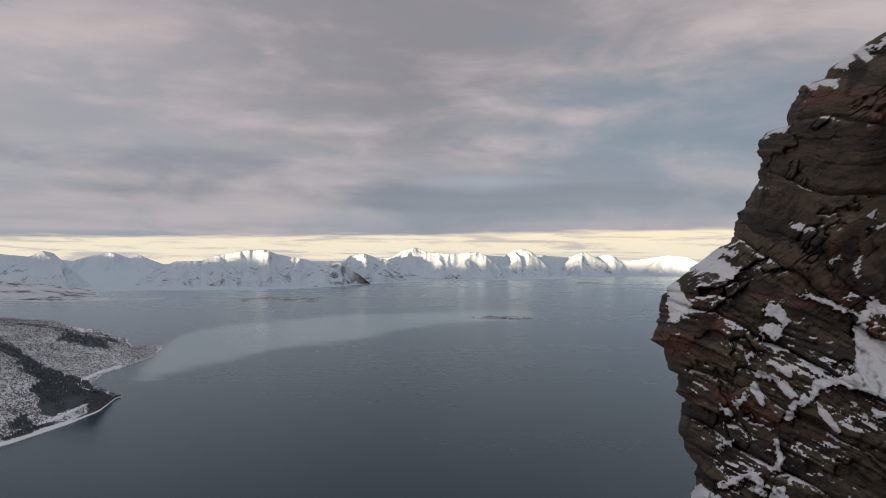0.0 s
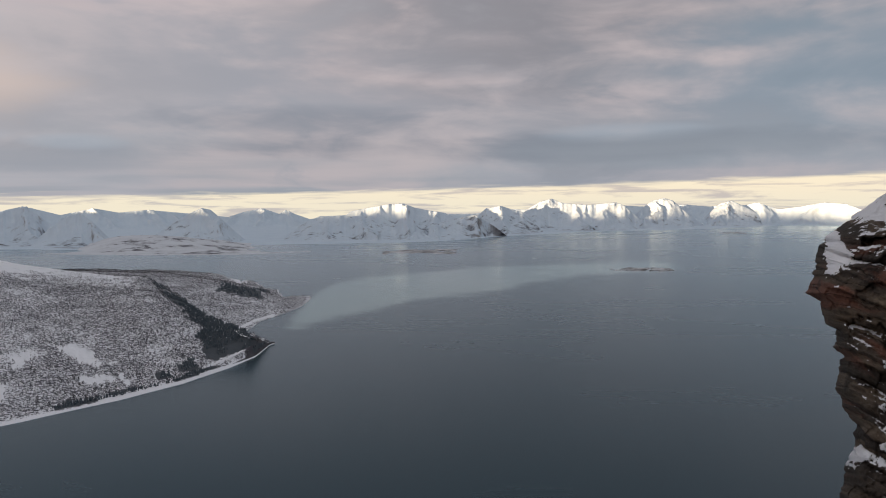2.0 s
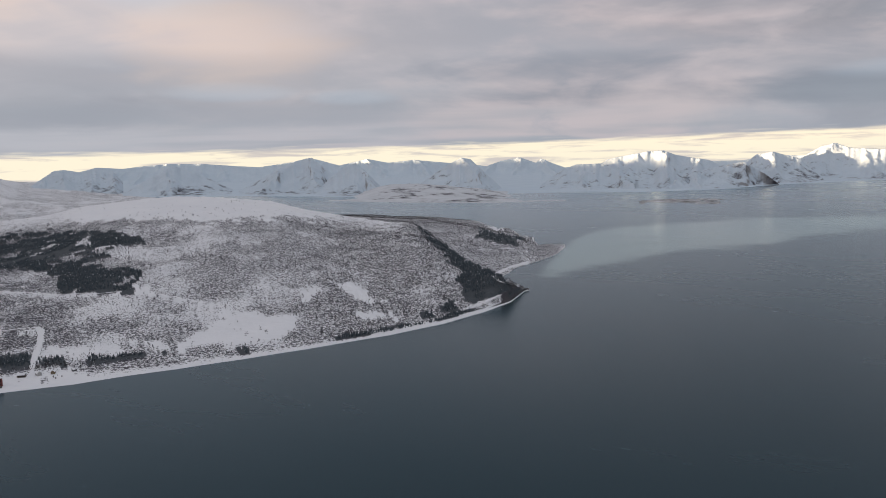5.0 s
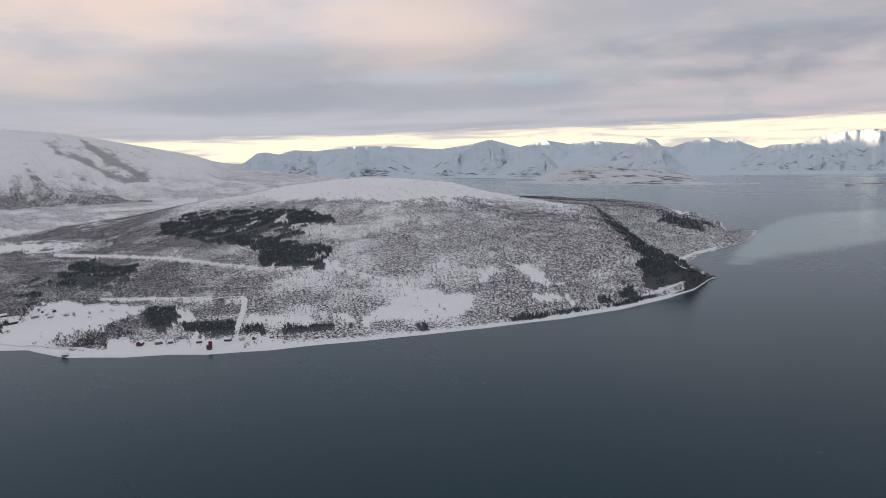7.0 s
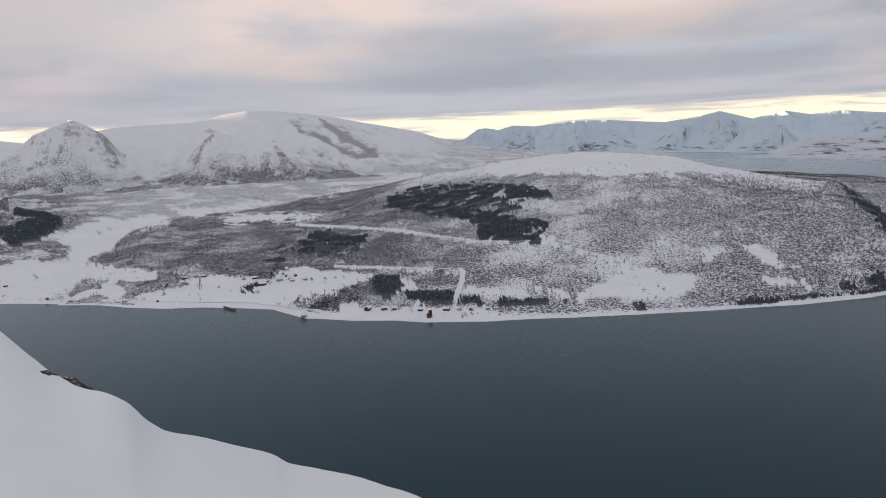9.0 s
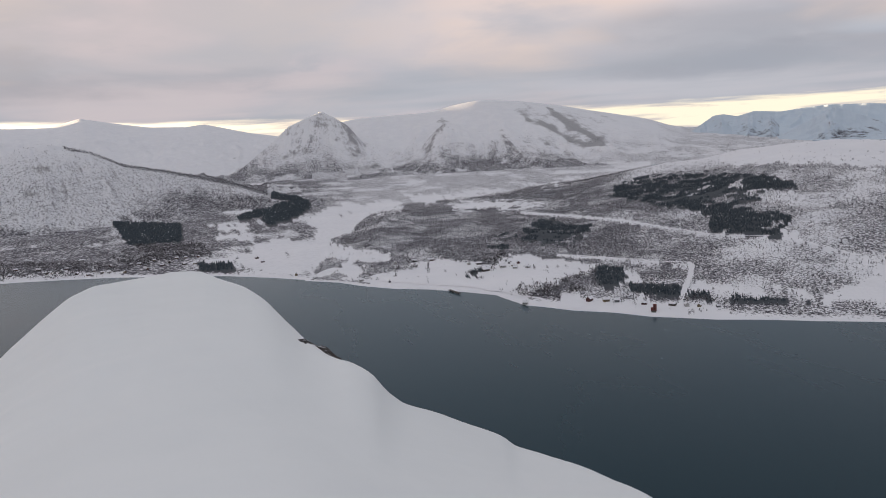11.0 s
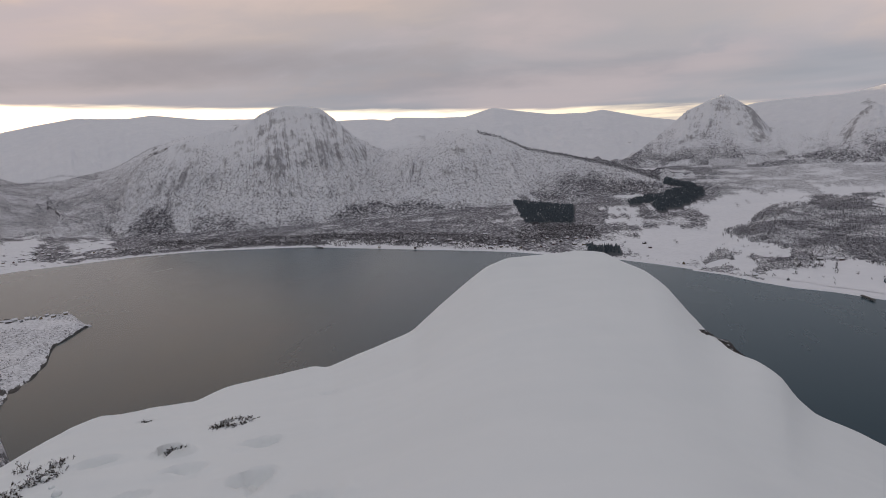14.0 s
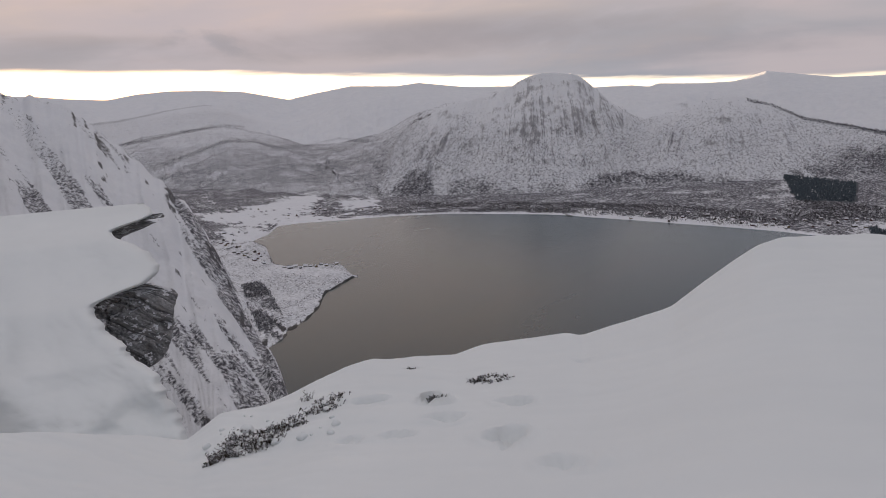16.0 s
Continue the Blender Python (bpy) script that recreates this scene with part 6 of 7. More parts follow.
def in_stands(p):
    wide = np.where(p[:, 3] < 74, 1.0, 0.3)
    a, e = ragged(p, 0.7 * wide, 0.35 * wide)
    hit = np.zeros(len(p), bool)
    for polygon in SPRUCE_STANDS:
        hit |= inside(polygon, a, e)
    glade = (fbm(p[:, 0] / 17, p[:, 1] / 17, 3, 63, 0.6) < -0.2) & (p[:, 3] > 49) & (p[:, 3] < 74) & (p[:, 4] > -9.6)
    return hit & ~glade & ~((p[:, 4] < bend(HILL_SHORE, p[:, 3]) + 0.26) & (p[:, 3] < 40))


def patchy(p, size, seed, level, soft):
    """A patchy cover between 0 and 1."""
    d = 0.5 + 0.8 * fbm(p[:, 0] / size, p[:, 1] / size, 4, seed, 0.6)
    return np.clip((d - level) / soft, 0, 1)


def chutes(p, width, seed):
    """Snow chutes that run down the slope and stay bare."""
    c = ridged(p[:, 3] / width + 0.15 * fbm(p[:, 0] / 120, p[:, 1] / 120, 3, seed), p[:, 4] * 0.10, 3, seed)
    return np.clip(1.0 - 3.2 * np.clip(c, 0, 1), 0, 1)


def grow(name, count, cover, low, high, shapes, label, title="birch_wood", wide=1.0, category="trees", lowest=0.9, material=None):
    """Brush and trees on a sheet, as thick as cover(places) says."""
    az, R, Z = SHEETS[name]
    A = np.radians(np.broadcast_to(az, R.shape))
    p = np.stack([(-np.sin(A) * R).ravel(), (np.cos(A) * R).ravel(), Z.ravel(), np.degrees(A).ravel(), np.degrees(np.arctan2(Z - EYE_Z, R)).ravel()], 1)
    bpy.data.objects[name].data.attributes.new("wood", "FLOAT", "POINT").data.foreach_set("value", np.where(in_stands(p), 2.0, cover(p).astype(float)))
    p = scatter(name, count, lowest)
    p = p[rng.random(len(p)) < cover(p)]
    p = p[~in_stands(p)]
    return wood(title, p, low, high, shapes, material or BIRCH, label, wide, category)


def on_hill(p):
    crown = bend(HILL_TOP, p[:, 3], 0.3) - p[:, 4]
    top = np.maximum(np.clip(crown / 1.1, 0.03, 1), np.maximum(swell(p[:, 3], 58, 64), swell(p[:, 3], 34, 31)))
    return ~open_ground(p) * (p[:, 2] > 0.86) * top * np.maximum((0.45 + 0.35 * swell(p[:, 3], 50, 62)) + 0.55 * patchy(p, 45, 3, 0.15, 0.35), (0.65 + 0.35 * patchy(p, 22, 43, 0.30, 0.25)) * swell(p[:, 3], 50, 38))


def on_headland(p):
    tip = np.clip((p[:, 3] - 20.0) / 0.6, 0.5, 1)
    rim = np.clip(1.2 - (bend(HEAD_TOP, p[:, 3], 0.2) - p[:, 4]) / 0.9, 0, 1)
    return ~open_ground(p) * (p[:, 2] > 0.60) * tip * np.maximum(rim, 0.60 + 0.40 * patchy(p, 30, 5, 0.25, 0.25))


def on_valley(p):
    far = swell(p[:, 3], 80, 86)
    return ~open_ground(p) * (p[:, 2] > 1.0) * (0.55 + 0.45 * far) * np.maximum(0.10 + 0.90 * patchy(p, 60, 7, 0.22, 0.3), 0.97 * swell(p[:, 3], 91, 96) * (1 - 0.6 * patchy(p, 28, 37, 0.55, 0.15))) * swell(p[:, 3], 60, 64)


def below(line, seed, size=80, width=1.6):
    def cover(p):
        height = np.clip(1.25 - 1.15 * (p[:, 2] + 45 * fbm(p[:, 0] / 110, p[:, 1] / 110, 4, seed + 3, 0.6)) / line, 0.0, 1)
        thick = ~open_ground(p) * height * (0.3 + 0.7 * patchy(p, size, seed, 0.15, 0.3)) * np.maximum(np.maximum(chutes(p, width, seed), 0.35), np.clip(1.8 - 2.4 * p[:, 2] / line, 0, 1))
        return np.clip(thick, 0, 1)
    return cover


def on_bay_side(p):
    """Birch under the tree line of the mountains round the bay, thinned by the snow chutes."""
    edge = bend(TREE_EDGE, p[:, 3], 0.2) - p[:, 4] + 0.9 * fbm(p[:, 0] / 60, p[:, 1] / 60, 4, 9, 0.65)
    thick = np.clip(0.15 + edge / 1.1, 0.0, 1) * (0.65 + 0.35 * patchy(p, 70, 19, 0.2, 0.3))
    for weight, line in RIBS:
        if weight < 0:
            thick = thick * (1 - 0.9 * line_glow(line, p[:, 3], p[:, 4], 0.2))
    return ~open_ground(p) * np.maximum(thick, 0.30 * swell(edge, -5.5, -1.0))


def on_mid(p):
    lines = sum(line_glow(q, p[:, 3], p[:, 4], 0.08) for q in TREE_LINES)
    return np.clip(lines + 0.55 * swell(bend(S_MID, p[:, 3]) - p[:, 4], 0.0, 0.5) * swell(p[:, 3], 132, 138), 0, 1)


def on_hump(p):
    ridge = bend(HUMP_TOP, p[:, 3], 0.3) - p[:, 4]
    crest = (ridge < 0.16) & (p[:, 3] < 101) & (p[:, 3] > 88)
    return np.maximum(on_bay_side(p), 0.9 * crest)


def on_south(p):
    height = np.clip(1.35 - p[:, 2] / 150, 0.0, 1)
    lines = sum(line_glow(q, p[:, 3], p[:, 4], 0.09) for q in TREE_LINES)
    return ~open_ground(p) * np.clip(height * (0.70 + 0.30 * patchy(p, 50, 29, 0.2, 0.3)) + lines, 0, 1)


def on_spit(p):
    thick = sum(inside(q, p[:, 3], p[:, 4]) for q in COPSES)
    return ~open_ground(p) * (p[:, 2] > 0.6) * np.where(thick > 0, 1.0, 0.12 + 0.5 * patchy(p, 16, 11, 0.25, 0.3))


def on_flank(p):
    ridge = bend(SLOPE_TOP, p[:, 3]) - p[:, 4]
    run = fbm((p[:, 3] - 0.52 * p[:, 4]) * 0.8, p[:, 4] * 0.10, 4, 13, 0.65)
    near = np.clip((3.5 - ridge) / 3.0, 0, 1)
    return (ridge > 0.10) * swell(p[:, 4], 3.0, -5) * np.clip((run - 0.06 + 0.10 * swell(p[:, 4], -8, -15) + 0.10 * near) / 0.12, 0, 1)


def build_woods():
    grow("hill", 85000, on_hill, 1.8, 3.8, BIRCHES, "bare grey birch wood with frosted twigs on the hill", lowest=0.75)
    p = scatter("hill", 22000, 0.75, [[(22, -14), (44, -14), (44, -3), (22, -3)]])
    p = p[(rng.random(len(p)) < on_hill(p) * swell(p[:, 3], 44, 34)) & ~in_stands(p)]
    wood("birch_wood", p, 1.4, 3.0, BIRCHES, DARK_BIRCH, "dark birch thickets on the hill above the sound")
    groves = scatter("hill", 1500, 0.7, GROVES)
    wood("birch_wood", groves, 1.8, 3.4, BIRCHES, DARK_BIRCH, "dark birch groves and hedges between the snowy fields")
    strip = scatter("valley_floor", 13000, 0.9, BAY_WOODS)
    strip = strip[rng.random(len(strip)) < 0.35 + 0.65 * patchy(strip, 40, 67, 0.2, 0.2)]
    wood("birch_wood", strip, 2.0, 4.0, BIRCHES, DARK_BIRCH, "dark birch wood along the village shore of the bay")
    grow("headland", 29000, on_headland, 1.8, 3.6, BIRCHES, "bare dark birch wood on the low headland", lowest=0.5, material=DARK_BIRCH)
    grow("valley_floor", 54000, on_valley, 2.0, 4.2, FAR_BIRCHES, "bare birch wood and scrub along the bay and valley", material=MID_BIRCH)
    grow(hump.name, 46000, on_hump, 2.3, 4.6, FAR_BIRCHES, "bare birch wood on the lower foothill", lowest=5, material=HAZED_FELL_BIRCH)
    grow(dome.name, 52000, on_bay_side, 2.3, 4.6, FAR_BIRCHES, "bare birch wood under the domed mountain", lowest=5, material=HAZED_FELL_BIRCH)
    grow(south.name, 46000, on_south, 2.3, 4.6, FAR_BIRCHES, "bare birch wood on the hillside above the bay", lowest=5, material=HAZED_FELL_BIRCH)
    grow(middle.name, 14000, on_mid, 1.8, 3.6, FAR_BIRCHES, "thin birch wood on the distant ridge", lowest=5, material=HAZED_FELL_BIRCH)
    grow(big.name, 16000, below(100, 59, 90, 0.8), 2.3, 4.6, FAR_BIRCHES, "thin birch scrub on the gullied slopes of the large mountain", lowest=5, material=HAZED_FELL_BIRCH)
    grow(spur.name, 22000, below(75, 39, 60, 0.7), 2.3, 4.6, FAR_BIRCHES, "sparse birch wood at the foot of the spur", lowest=5, material=HAZED_FELL_BIRCH)
    grow(pyramid.name, 11000, below(90, 49, 60, 0.8), 2.3, 4.6, FAR_BIRCHES, "sparse birch wood at the foot of the peak", lowest=5, material=HAZED_FELL_BIRCH)
    grow("spit", 11000, on_spit, 0.8, 2.2, BIRCHES, "low bare scrub on the snowy spit", "scrub", 1.4, "scrub", 0.8, material=DARK_BIRCH)
    copse = scatter("spit", 5200, 0.5, COPSES)
    copse = copse[rng.random(len(copse)) < 0.15 + 0.85 * patchy(copse, 14, 71, 0.30, 0.25)]
    wood("birch_wood", copse, 1.2, 2.4, BIRCHES, MID_BIRCH, "dark bare birch copses at the foot of the flank")
    grow("mountain_flank", 16000, on_flank, 0.35, 1.1, THICKETS, "bare grey birch scrub on the steep flank", "scrub", 1.3, "scrub", material=BUSH)
    for name, count, words in (("hill", 23000, "dark spruce plantation on the snowy hill and dark fill on its shaded slope"), ("headland", 500, "dark spruce trees on the low headland"),
                               ("valley_floor", 7000, "dark spruce plantation on the valley side"), (hump.name, 9000, "dark spruce plantation below the foothill")):
        p = scatter(name, count, 0.7, SPRUCE_STANDS)
        p = p[in_stands(p)]
        if len(p):
            gaps = 0.5 + 0.8 * fbm(p[:, 0] / 26, p[:, 1] / 26, 3, 21) > (0.24 if name == "hill" else 0.0)
            tall = 1.0 if name == "hill" else 1.55
            wood("spruce_plantation", p[gaps], 2.1 * tall, 3.7 * tall, SPRUCES, SPRUCE, words, 1.0 if name == "hill" else 1.25)


build_woods()


# ---------------------------------------------------------------- houses, roads and piers
def part(name, bm, material, parent, label=""):
    me = bpy.data.meshes.new(name)
    bmesh.ops.recalc_face_normals(bm, faces=bm.faces)
    bm.to_mesh(me)
    bm.free()
    me.materials.append(material)
    ob = new(name, me)
    ob.parent = parent
    return tagged(ob, label)


def box(bm, x0, y0, z0, x1, y1, z1):
    v = [bm.verts.new(p) for p in ((x0, y0, z0), (x1, y0, z0), (x1, y1, z0), (x0, y1, z0), (x0, y0, z1), (x1, y0, z1), (x1, y1, z1), (x0, y1, z1))]
    for f in ((0, 3, 2, 1), (4, 5, 6, 7), (0, 1, 5, 4), (1, 2, 6, 5), (2, 3, 7, 6), (3, 0, 4, 7)):
        bm.faces.new([v[k] for k in f])


def seen_place(az, el):
    """Where the line of sight at that azimuth and elevation first meets the land."""
    best, target = None, math.tan(radians(el))
    for name, (cols, R, Z) in SHEETS.items():
        if name in ("snow_shelf", "summit", "mountain_flank") or not cols[0] <= az <= cols[-1]:
            continue
        j = int(np.clip(np.searchsorted(cols, az), 1, len(cols) - 1))
        f = (az - cols[j - 1]) / (cols[j] - cols[j - 1])
        r, z = R[:, j - 1] * (1 - f) + R[:, j] * f, Z[:, j - 1] * (1 - f) + Z[:, j] * f
        hit = np.nonzero(((z - EYE_Z) / r >= target) & (z > 0.3))[0]
        if len(hit) and (best is None or r[hit[0]] < best[0]):
            k = hit[0]
            best = (r[k], z[k])
    if best is None:
        return None
    a = radians(az)
    return Vector((-math.sin(a) * best[0], math.cos(a) * best[0], best[1]))


WALL_PAINTS = [plain("wall_" + n, c, 0.7, 0.2, 2.0) for n, c in (("red", (0.11, 0.045, 0.040)), ("white", (0.55, 0.54, 0.52)), ("ochre", (0.22, 0.165, 0.10)), ("brown", (0.085, 0.065, 0.055)), ("grey", (0.17, 0.17, 0.18)))]
ROOF_SNOW = plain("roof_snow", (0.80, 0.80, 0.83), 0.8, 0.03, 1.0)
GLASS = plain("window_glass", (0.03, 0.035, 0.04), 0.1, 0.1)
TIMBER = plain("grey_timber", (0.10, 0.09, 0.08), 0.85, 0.2)
RUST_RED = plain("red_cladding", (0.22, 0.055, 0.048), 0.6, 0.15)
PAINT_WORDS = ["red", "white", "ochre", "brown", "grey"]


def house(length, width, height, paint):
    """A gabled wooden house with a snowed-in roof, standing on its base at the origin."""
    ob = new("house")
    ob.empty_display_size = 1
    a, b_ = length / 2, width / 2
    bm = bmesh.new()
    ridge = height + width * 0.42
    pts = [(-b_, -0.8), (b_, -0.8), (b_, height), (0, ridge), (-b_, height)]
    ends = [[bm.verts.new((s * a, y, z)) for y, z in pts] for s in (-1, 1)]
    bm.faces.new(ends[0]), bm.faces.new(ends[1])
    for k in range(5):
        bm.faces.new((ends[0][k], ends[0][(k + 1) % 5], ends[1][(k + 1) % 5], ends[1][k]))
    part("wall", bm, WALL_PAINTS[paint], ob)
    for s in (-1, 1):
        bm = bmesh.new()
        lift = 0.28
        prof = [(0, ridge + 0.02), (s * (b_ + 0.4), height - 0.3), (s * (b_ + 0.4), height - 0.3 + lift), (0, ridge + lift)]
        e0 = [[bm.verts.new((q * (a + 0.35), y, z)) for y, z in prof] for q in (-1, 1)]
        bm.faces.new(e0[0]), bm.faces.new(e0[1])
        for k in range(4):
            bm.faces.new((e0[0][k], e0[0][(k + 1) % 4], e0[1][(k + 1) % 4], e0[1][k]))
        part("roof", bm, ROOF_SNOW, ob, "snow-covered roof slope")
    bm = bmesh.new()
    box(bm, a * 0.3, -0.3, ridge - 0.4, a * 0.3 + 0.6, 0.3, ridge + 0.9)
    part("chimney", bm, WALL_PAINTS[4], ob)
    for side in (-1, 1):
        for x in (-0.55, 0.0, 0.55):
            bm = bmesh.new()
            y = side * (b_ + 0.02)
            box(bm, x * a - 0.45, min(y, y - side * 0.06), height * 0.4, x * a + 0.45, max(y, y - side * 0.06), height * 0.8)
            part("window", bm, GLASS, ob)
    bm = bmesh.new()
    box(bm, a - 0.04, -0.5, 0, a + 0.04, 0.5, 2.0)
    part("door", bm, WALL_PAINTS[3], ob)
    return ob


def build_village():
    kinds = []
    for paint in range(5):
        size = ((7.5, 5.0, 2.8), (8.0, 5.5, 3.0), (6.5, 4.6, 2.6), (9.5, 5.6, 2.9), (5.0, 4.0, 2.4))[paint]
        kinds.append(house(*size, paint))
    used, taken = set(), []
    for k, (az, el) in enumerate(HOUSE_SPOTS):
        paint = (k * 7 + k // 3) % 5
        p = seen_place(az, el)
        if p is None or p.z < 0.5 or any((p - q).length < 7.0 for q in taken):
            continue
        taken.append(p)
        m = Matrix.Translation(p) @ Matrix.Rotation(radians(az + (k * 37) % 50 - 25 + 90 * (k % 3 == 0)), 4, "Z") @ Matrix.Scale(0.72, 4)
        if paint in used:
            ob = copy_thing(kinds[paint], m)
        else:
            ob = kinds[paint]
            ob.matrix_world = m
            used.add(paint)
        tagged(ob, PAINT_WORDS[paint] + " wooden house with a snow-covered gabled roof", "house", "houses along the shore")


def build_red_works():
    ob = new("shore_building")
    bm = bmesh.new()
    box(bm, -1.6, -1.6, -1, 1.6, 1.6, 6.4)
    part("tower", bm, RUST_RED, ob, "red clad tower")
    bm = bmesh.new()
    box(bm, -3.4, -1.4, -1, -1.55, 1.4, 2.8)
    part("shed", bm, RUST_RED, ob)
    bm = bmesh.new()
    box(bm, -1.75, -1.75, 6.4, 1.75, 1.75, 6.7)
    part("roof", bm, ROOF_SNOW, ob, "snow-covered flat roof")
    for z in (1.6, 3.4, 5.0):
        bm = bmesh.new()
        box(bm, -0.6, -1.66, z, 0.5, -1.58, z + 0.8)
        part("window", bm, GLASS, ob)
    bm = bmesh.new()
    box(bm, -3.0, -6.5, -1.2, 1.0, -1.7, 0.5)
    part("quay", bm, TIMBER, ob, "dark timber quay")
    ob.matrix_world = Matrix.Translation(seen_place(*RED_HOUSE)) @ Matrix.Rotation(radians(RED_HOUSE[0]), 4, "Z") @ Matrix.Scale(0.8, 4)
    tagged(ob, "red industrial tower building on the snowy shore with a quay", "building")


def pier(az, el, length):
    ob = new("pier")
    bm = bmesh.new()
    box(bm, -1.1, -length, 0.9, 1.1, 2, 1.25)
    part("deck", bm, TIMBER, ob)
    for k in range(6):
        for x in (-0.9, 0.9):
            bm = bmesh.new()
            y = -length * (k + 0.5) / 6
            box(bm, x - 0.15, y - 0.15, -2.5, x + 0.15, y + 0.15, 0.95)
            part("pile", bm, TIMBER, ob)
    r = EYE_Z / math.tan(radians(-el))
    a = radians(az)
    ob.matrix_world = Matrix.Translation((-math.sin(a) * r, math.cos(a) * r, 0)) @ Matrix.Rotation(a + 0.5, 4, "Z")
    tagged(ob, "dark wooden pier standing in the fjord", "pier", "piers")


def road(line, width):
    pts = []
    for (a0, e0), (a1, e1) in zip(line, line[1:]):
        for f in np.linspace(0, 1, 14, endpoint=False):
            pts.append(seen_place(a0 + (a1 - a0) * f, e0 + (e1 - e0) * f))
    pts = [p for p in pts if p is not None]
    pts = [p for k, p in enumerate(pts) if k == 0 or (p - pts[k - 1]).length < 60]
    P = np.array([tuple(p) for p in pts])
    for _ in range(3):
        P[1:-1] = 0.25 * P[:-2] + 0.5 * P[1:-1] + 0.25 * P[2:]
    d = np.gradient(P[:, :2], axis=0)
    d /= np.linalg.norm(d, axis=1)[:, None] + 1e-9
    side = np.stack([-d[:, 1], d[:, 0], 0 * d[:, 0]], 1) * width / 2
    rows = np.stack([P - side, P + side])
    ob = new("road", grid_mesh("road", rows[..., 0], rows[..., 1], rows[..., 2] + 0.12))
    ob.data.materials.append(ROOF_SNOW)
    tagged(ob, "snow-covered road cut through the birch wood", "road", kind="structure")


build_village()
build_red_works()
for az, el in PIERS:
    pier(az, el, 16)
for line in TRACKS:
    road(line, 4.0)


# ---------------------------------------------------------------- on and beside the shelf
def shelf_height(x, y):
    az, R, Z = SHEETS["snow_shelf"]
    a, r = math.degrees(math.atan2(-x, y)), math.hypot(x, y)
    j = int(np.clip(np.searchsorted(az, a), 1, len(az) - 1))
    f = (a - az[j - 1]) / (az[j] - az[j - 1])
    return float(np.interp(r, R[:, j - 1] * (1 - f) + R[:, j] * f, Z[:, j - 1] * (1 - f) + Z[:, j] * f))


def shelf_place(az, el):
    """Where that direction, taken from the camera's last stand, meets the shelf."""
    last = radians(ROWS[-1][1])
    eye = Vector((-PIVOT * math.sin(last), PIVOT * math.cos(last), EYE_Z))
    way = heading(az, el)
    for k in range(60, 1200):
        p = eye + way * (k * 0.01)
        if p.z <= shelf_height(p.x, p.y):
            return p
    return p


ROCK_A, ROCK_B, HEATH_A, HEATH_B, HOLE, TWIG_A, TWIG_B, *PRINTS = BITS
DENTS = [(HOLE, 0.10, 0.07, 0.16), (PRINTS[0], 0.17, 0.11, 0.07), (PRINTS[1], 0.17, 0.10, 0.06), (PRINTS[2], 0.14, 0.09, 0.04), (PRINTS[3], 0.12, 0.07, 0.05), (PRINTS[4], 0.12, 0.07, 0.05), (PRINTS[5], 0.05, 0.04, 0.03)]
STEPS = [(128.94, -20.52), (124.64, -22.14), (118.92, -23.4), (118.52, -24.4), (117.85, -21.46), (127.39, -23.15), (112.62, -18.44), (130.94, -23.23)]
DENTS += [(at, 0.07 + 0.05 * (k % 3) / 2, 0.04 + 0.02 * (k % 2), 0.022 + 0.012 * (k % 2)) for k, at in enumerate(STEPS)]


def press_prints():
    """Boot holes and hollows in the snow."""
    spots = [(shelf_place(*d[0]), *d[1:]) for d in DENTS]
    me = bpy.data.objects["snow_shelf"].data
    co = np.empty(len(me.vertices) * 3)
    me.vertices.foreach_get("co", co)
    co = co.reshape(-1, 3)
    for p, rx, ry, deep in spots:
        a = math.atan2(-p.x, p.y)
        dx, dy = co[:, 0] - p.x, co[:, 1] - p.y
        u, v = dx * math.cos(a) + dy * math.sin(a), -dx * math.sin(a) + dy * math.cos(a)
        q = (u / rx * 1.25) ** 2 + (v / ry * 1.25) ** 2 + 2.0 * fbm(co[:, 0] * 9, co[:, 1] * 9, 3, 5)
        co[:, 2] += -1.3 * deep * np.exp(-np.abs(q) ** 1.5) + 0.35 * deep * np.exp(-((q - 2.0) / 0.9) ** 2)
    me.vertices.foreach_set("co", co.ravel())
    me.update()


press_prints()

HEATH_STEM = foliage("heather_stem", (0.030, 0.020, 0.014), (0.085, 0.060, 0.040), 0.0)
HEATH_LEAF = foliage("heather_leaf", (0.035, 0.030, 0.024), (0.10, 0.085, 0.065), 0.38)


def tri_mesh(name, V, F):
    me = bpy.data.meshes.new(name)
    me.from_pydata([tuple(v) for v in V], [], [tuple(f) for f in F])
    me.update()
    return me


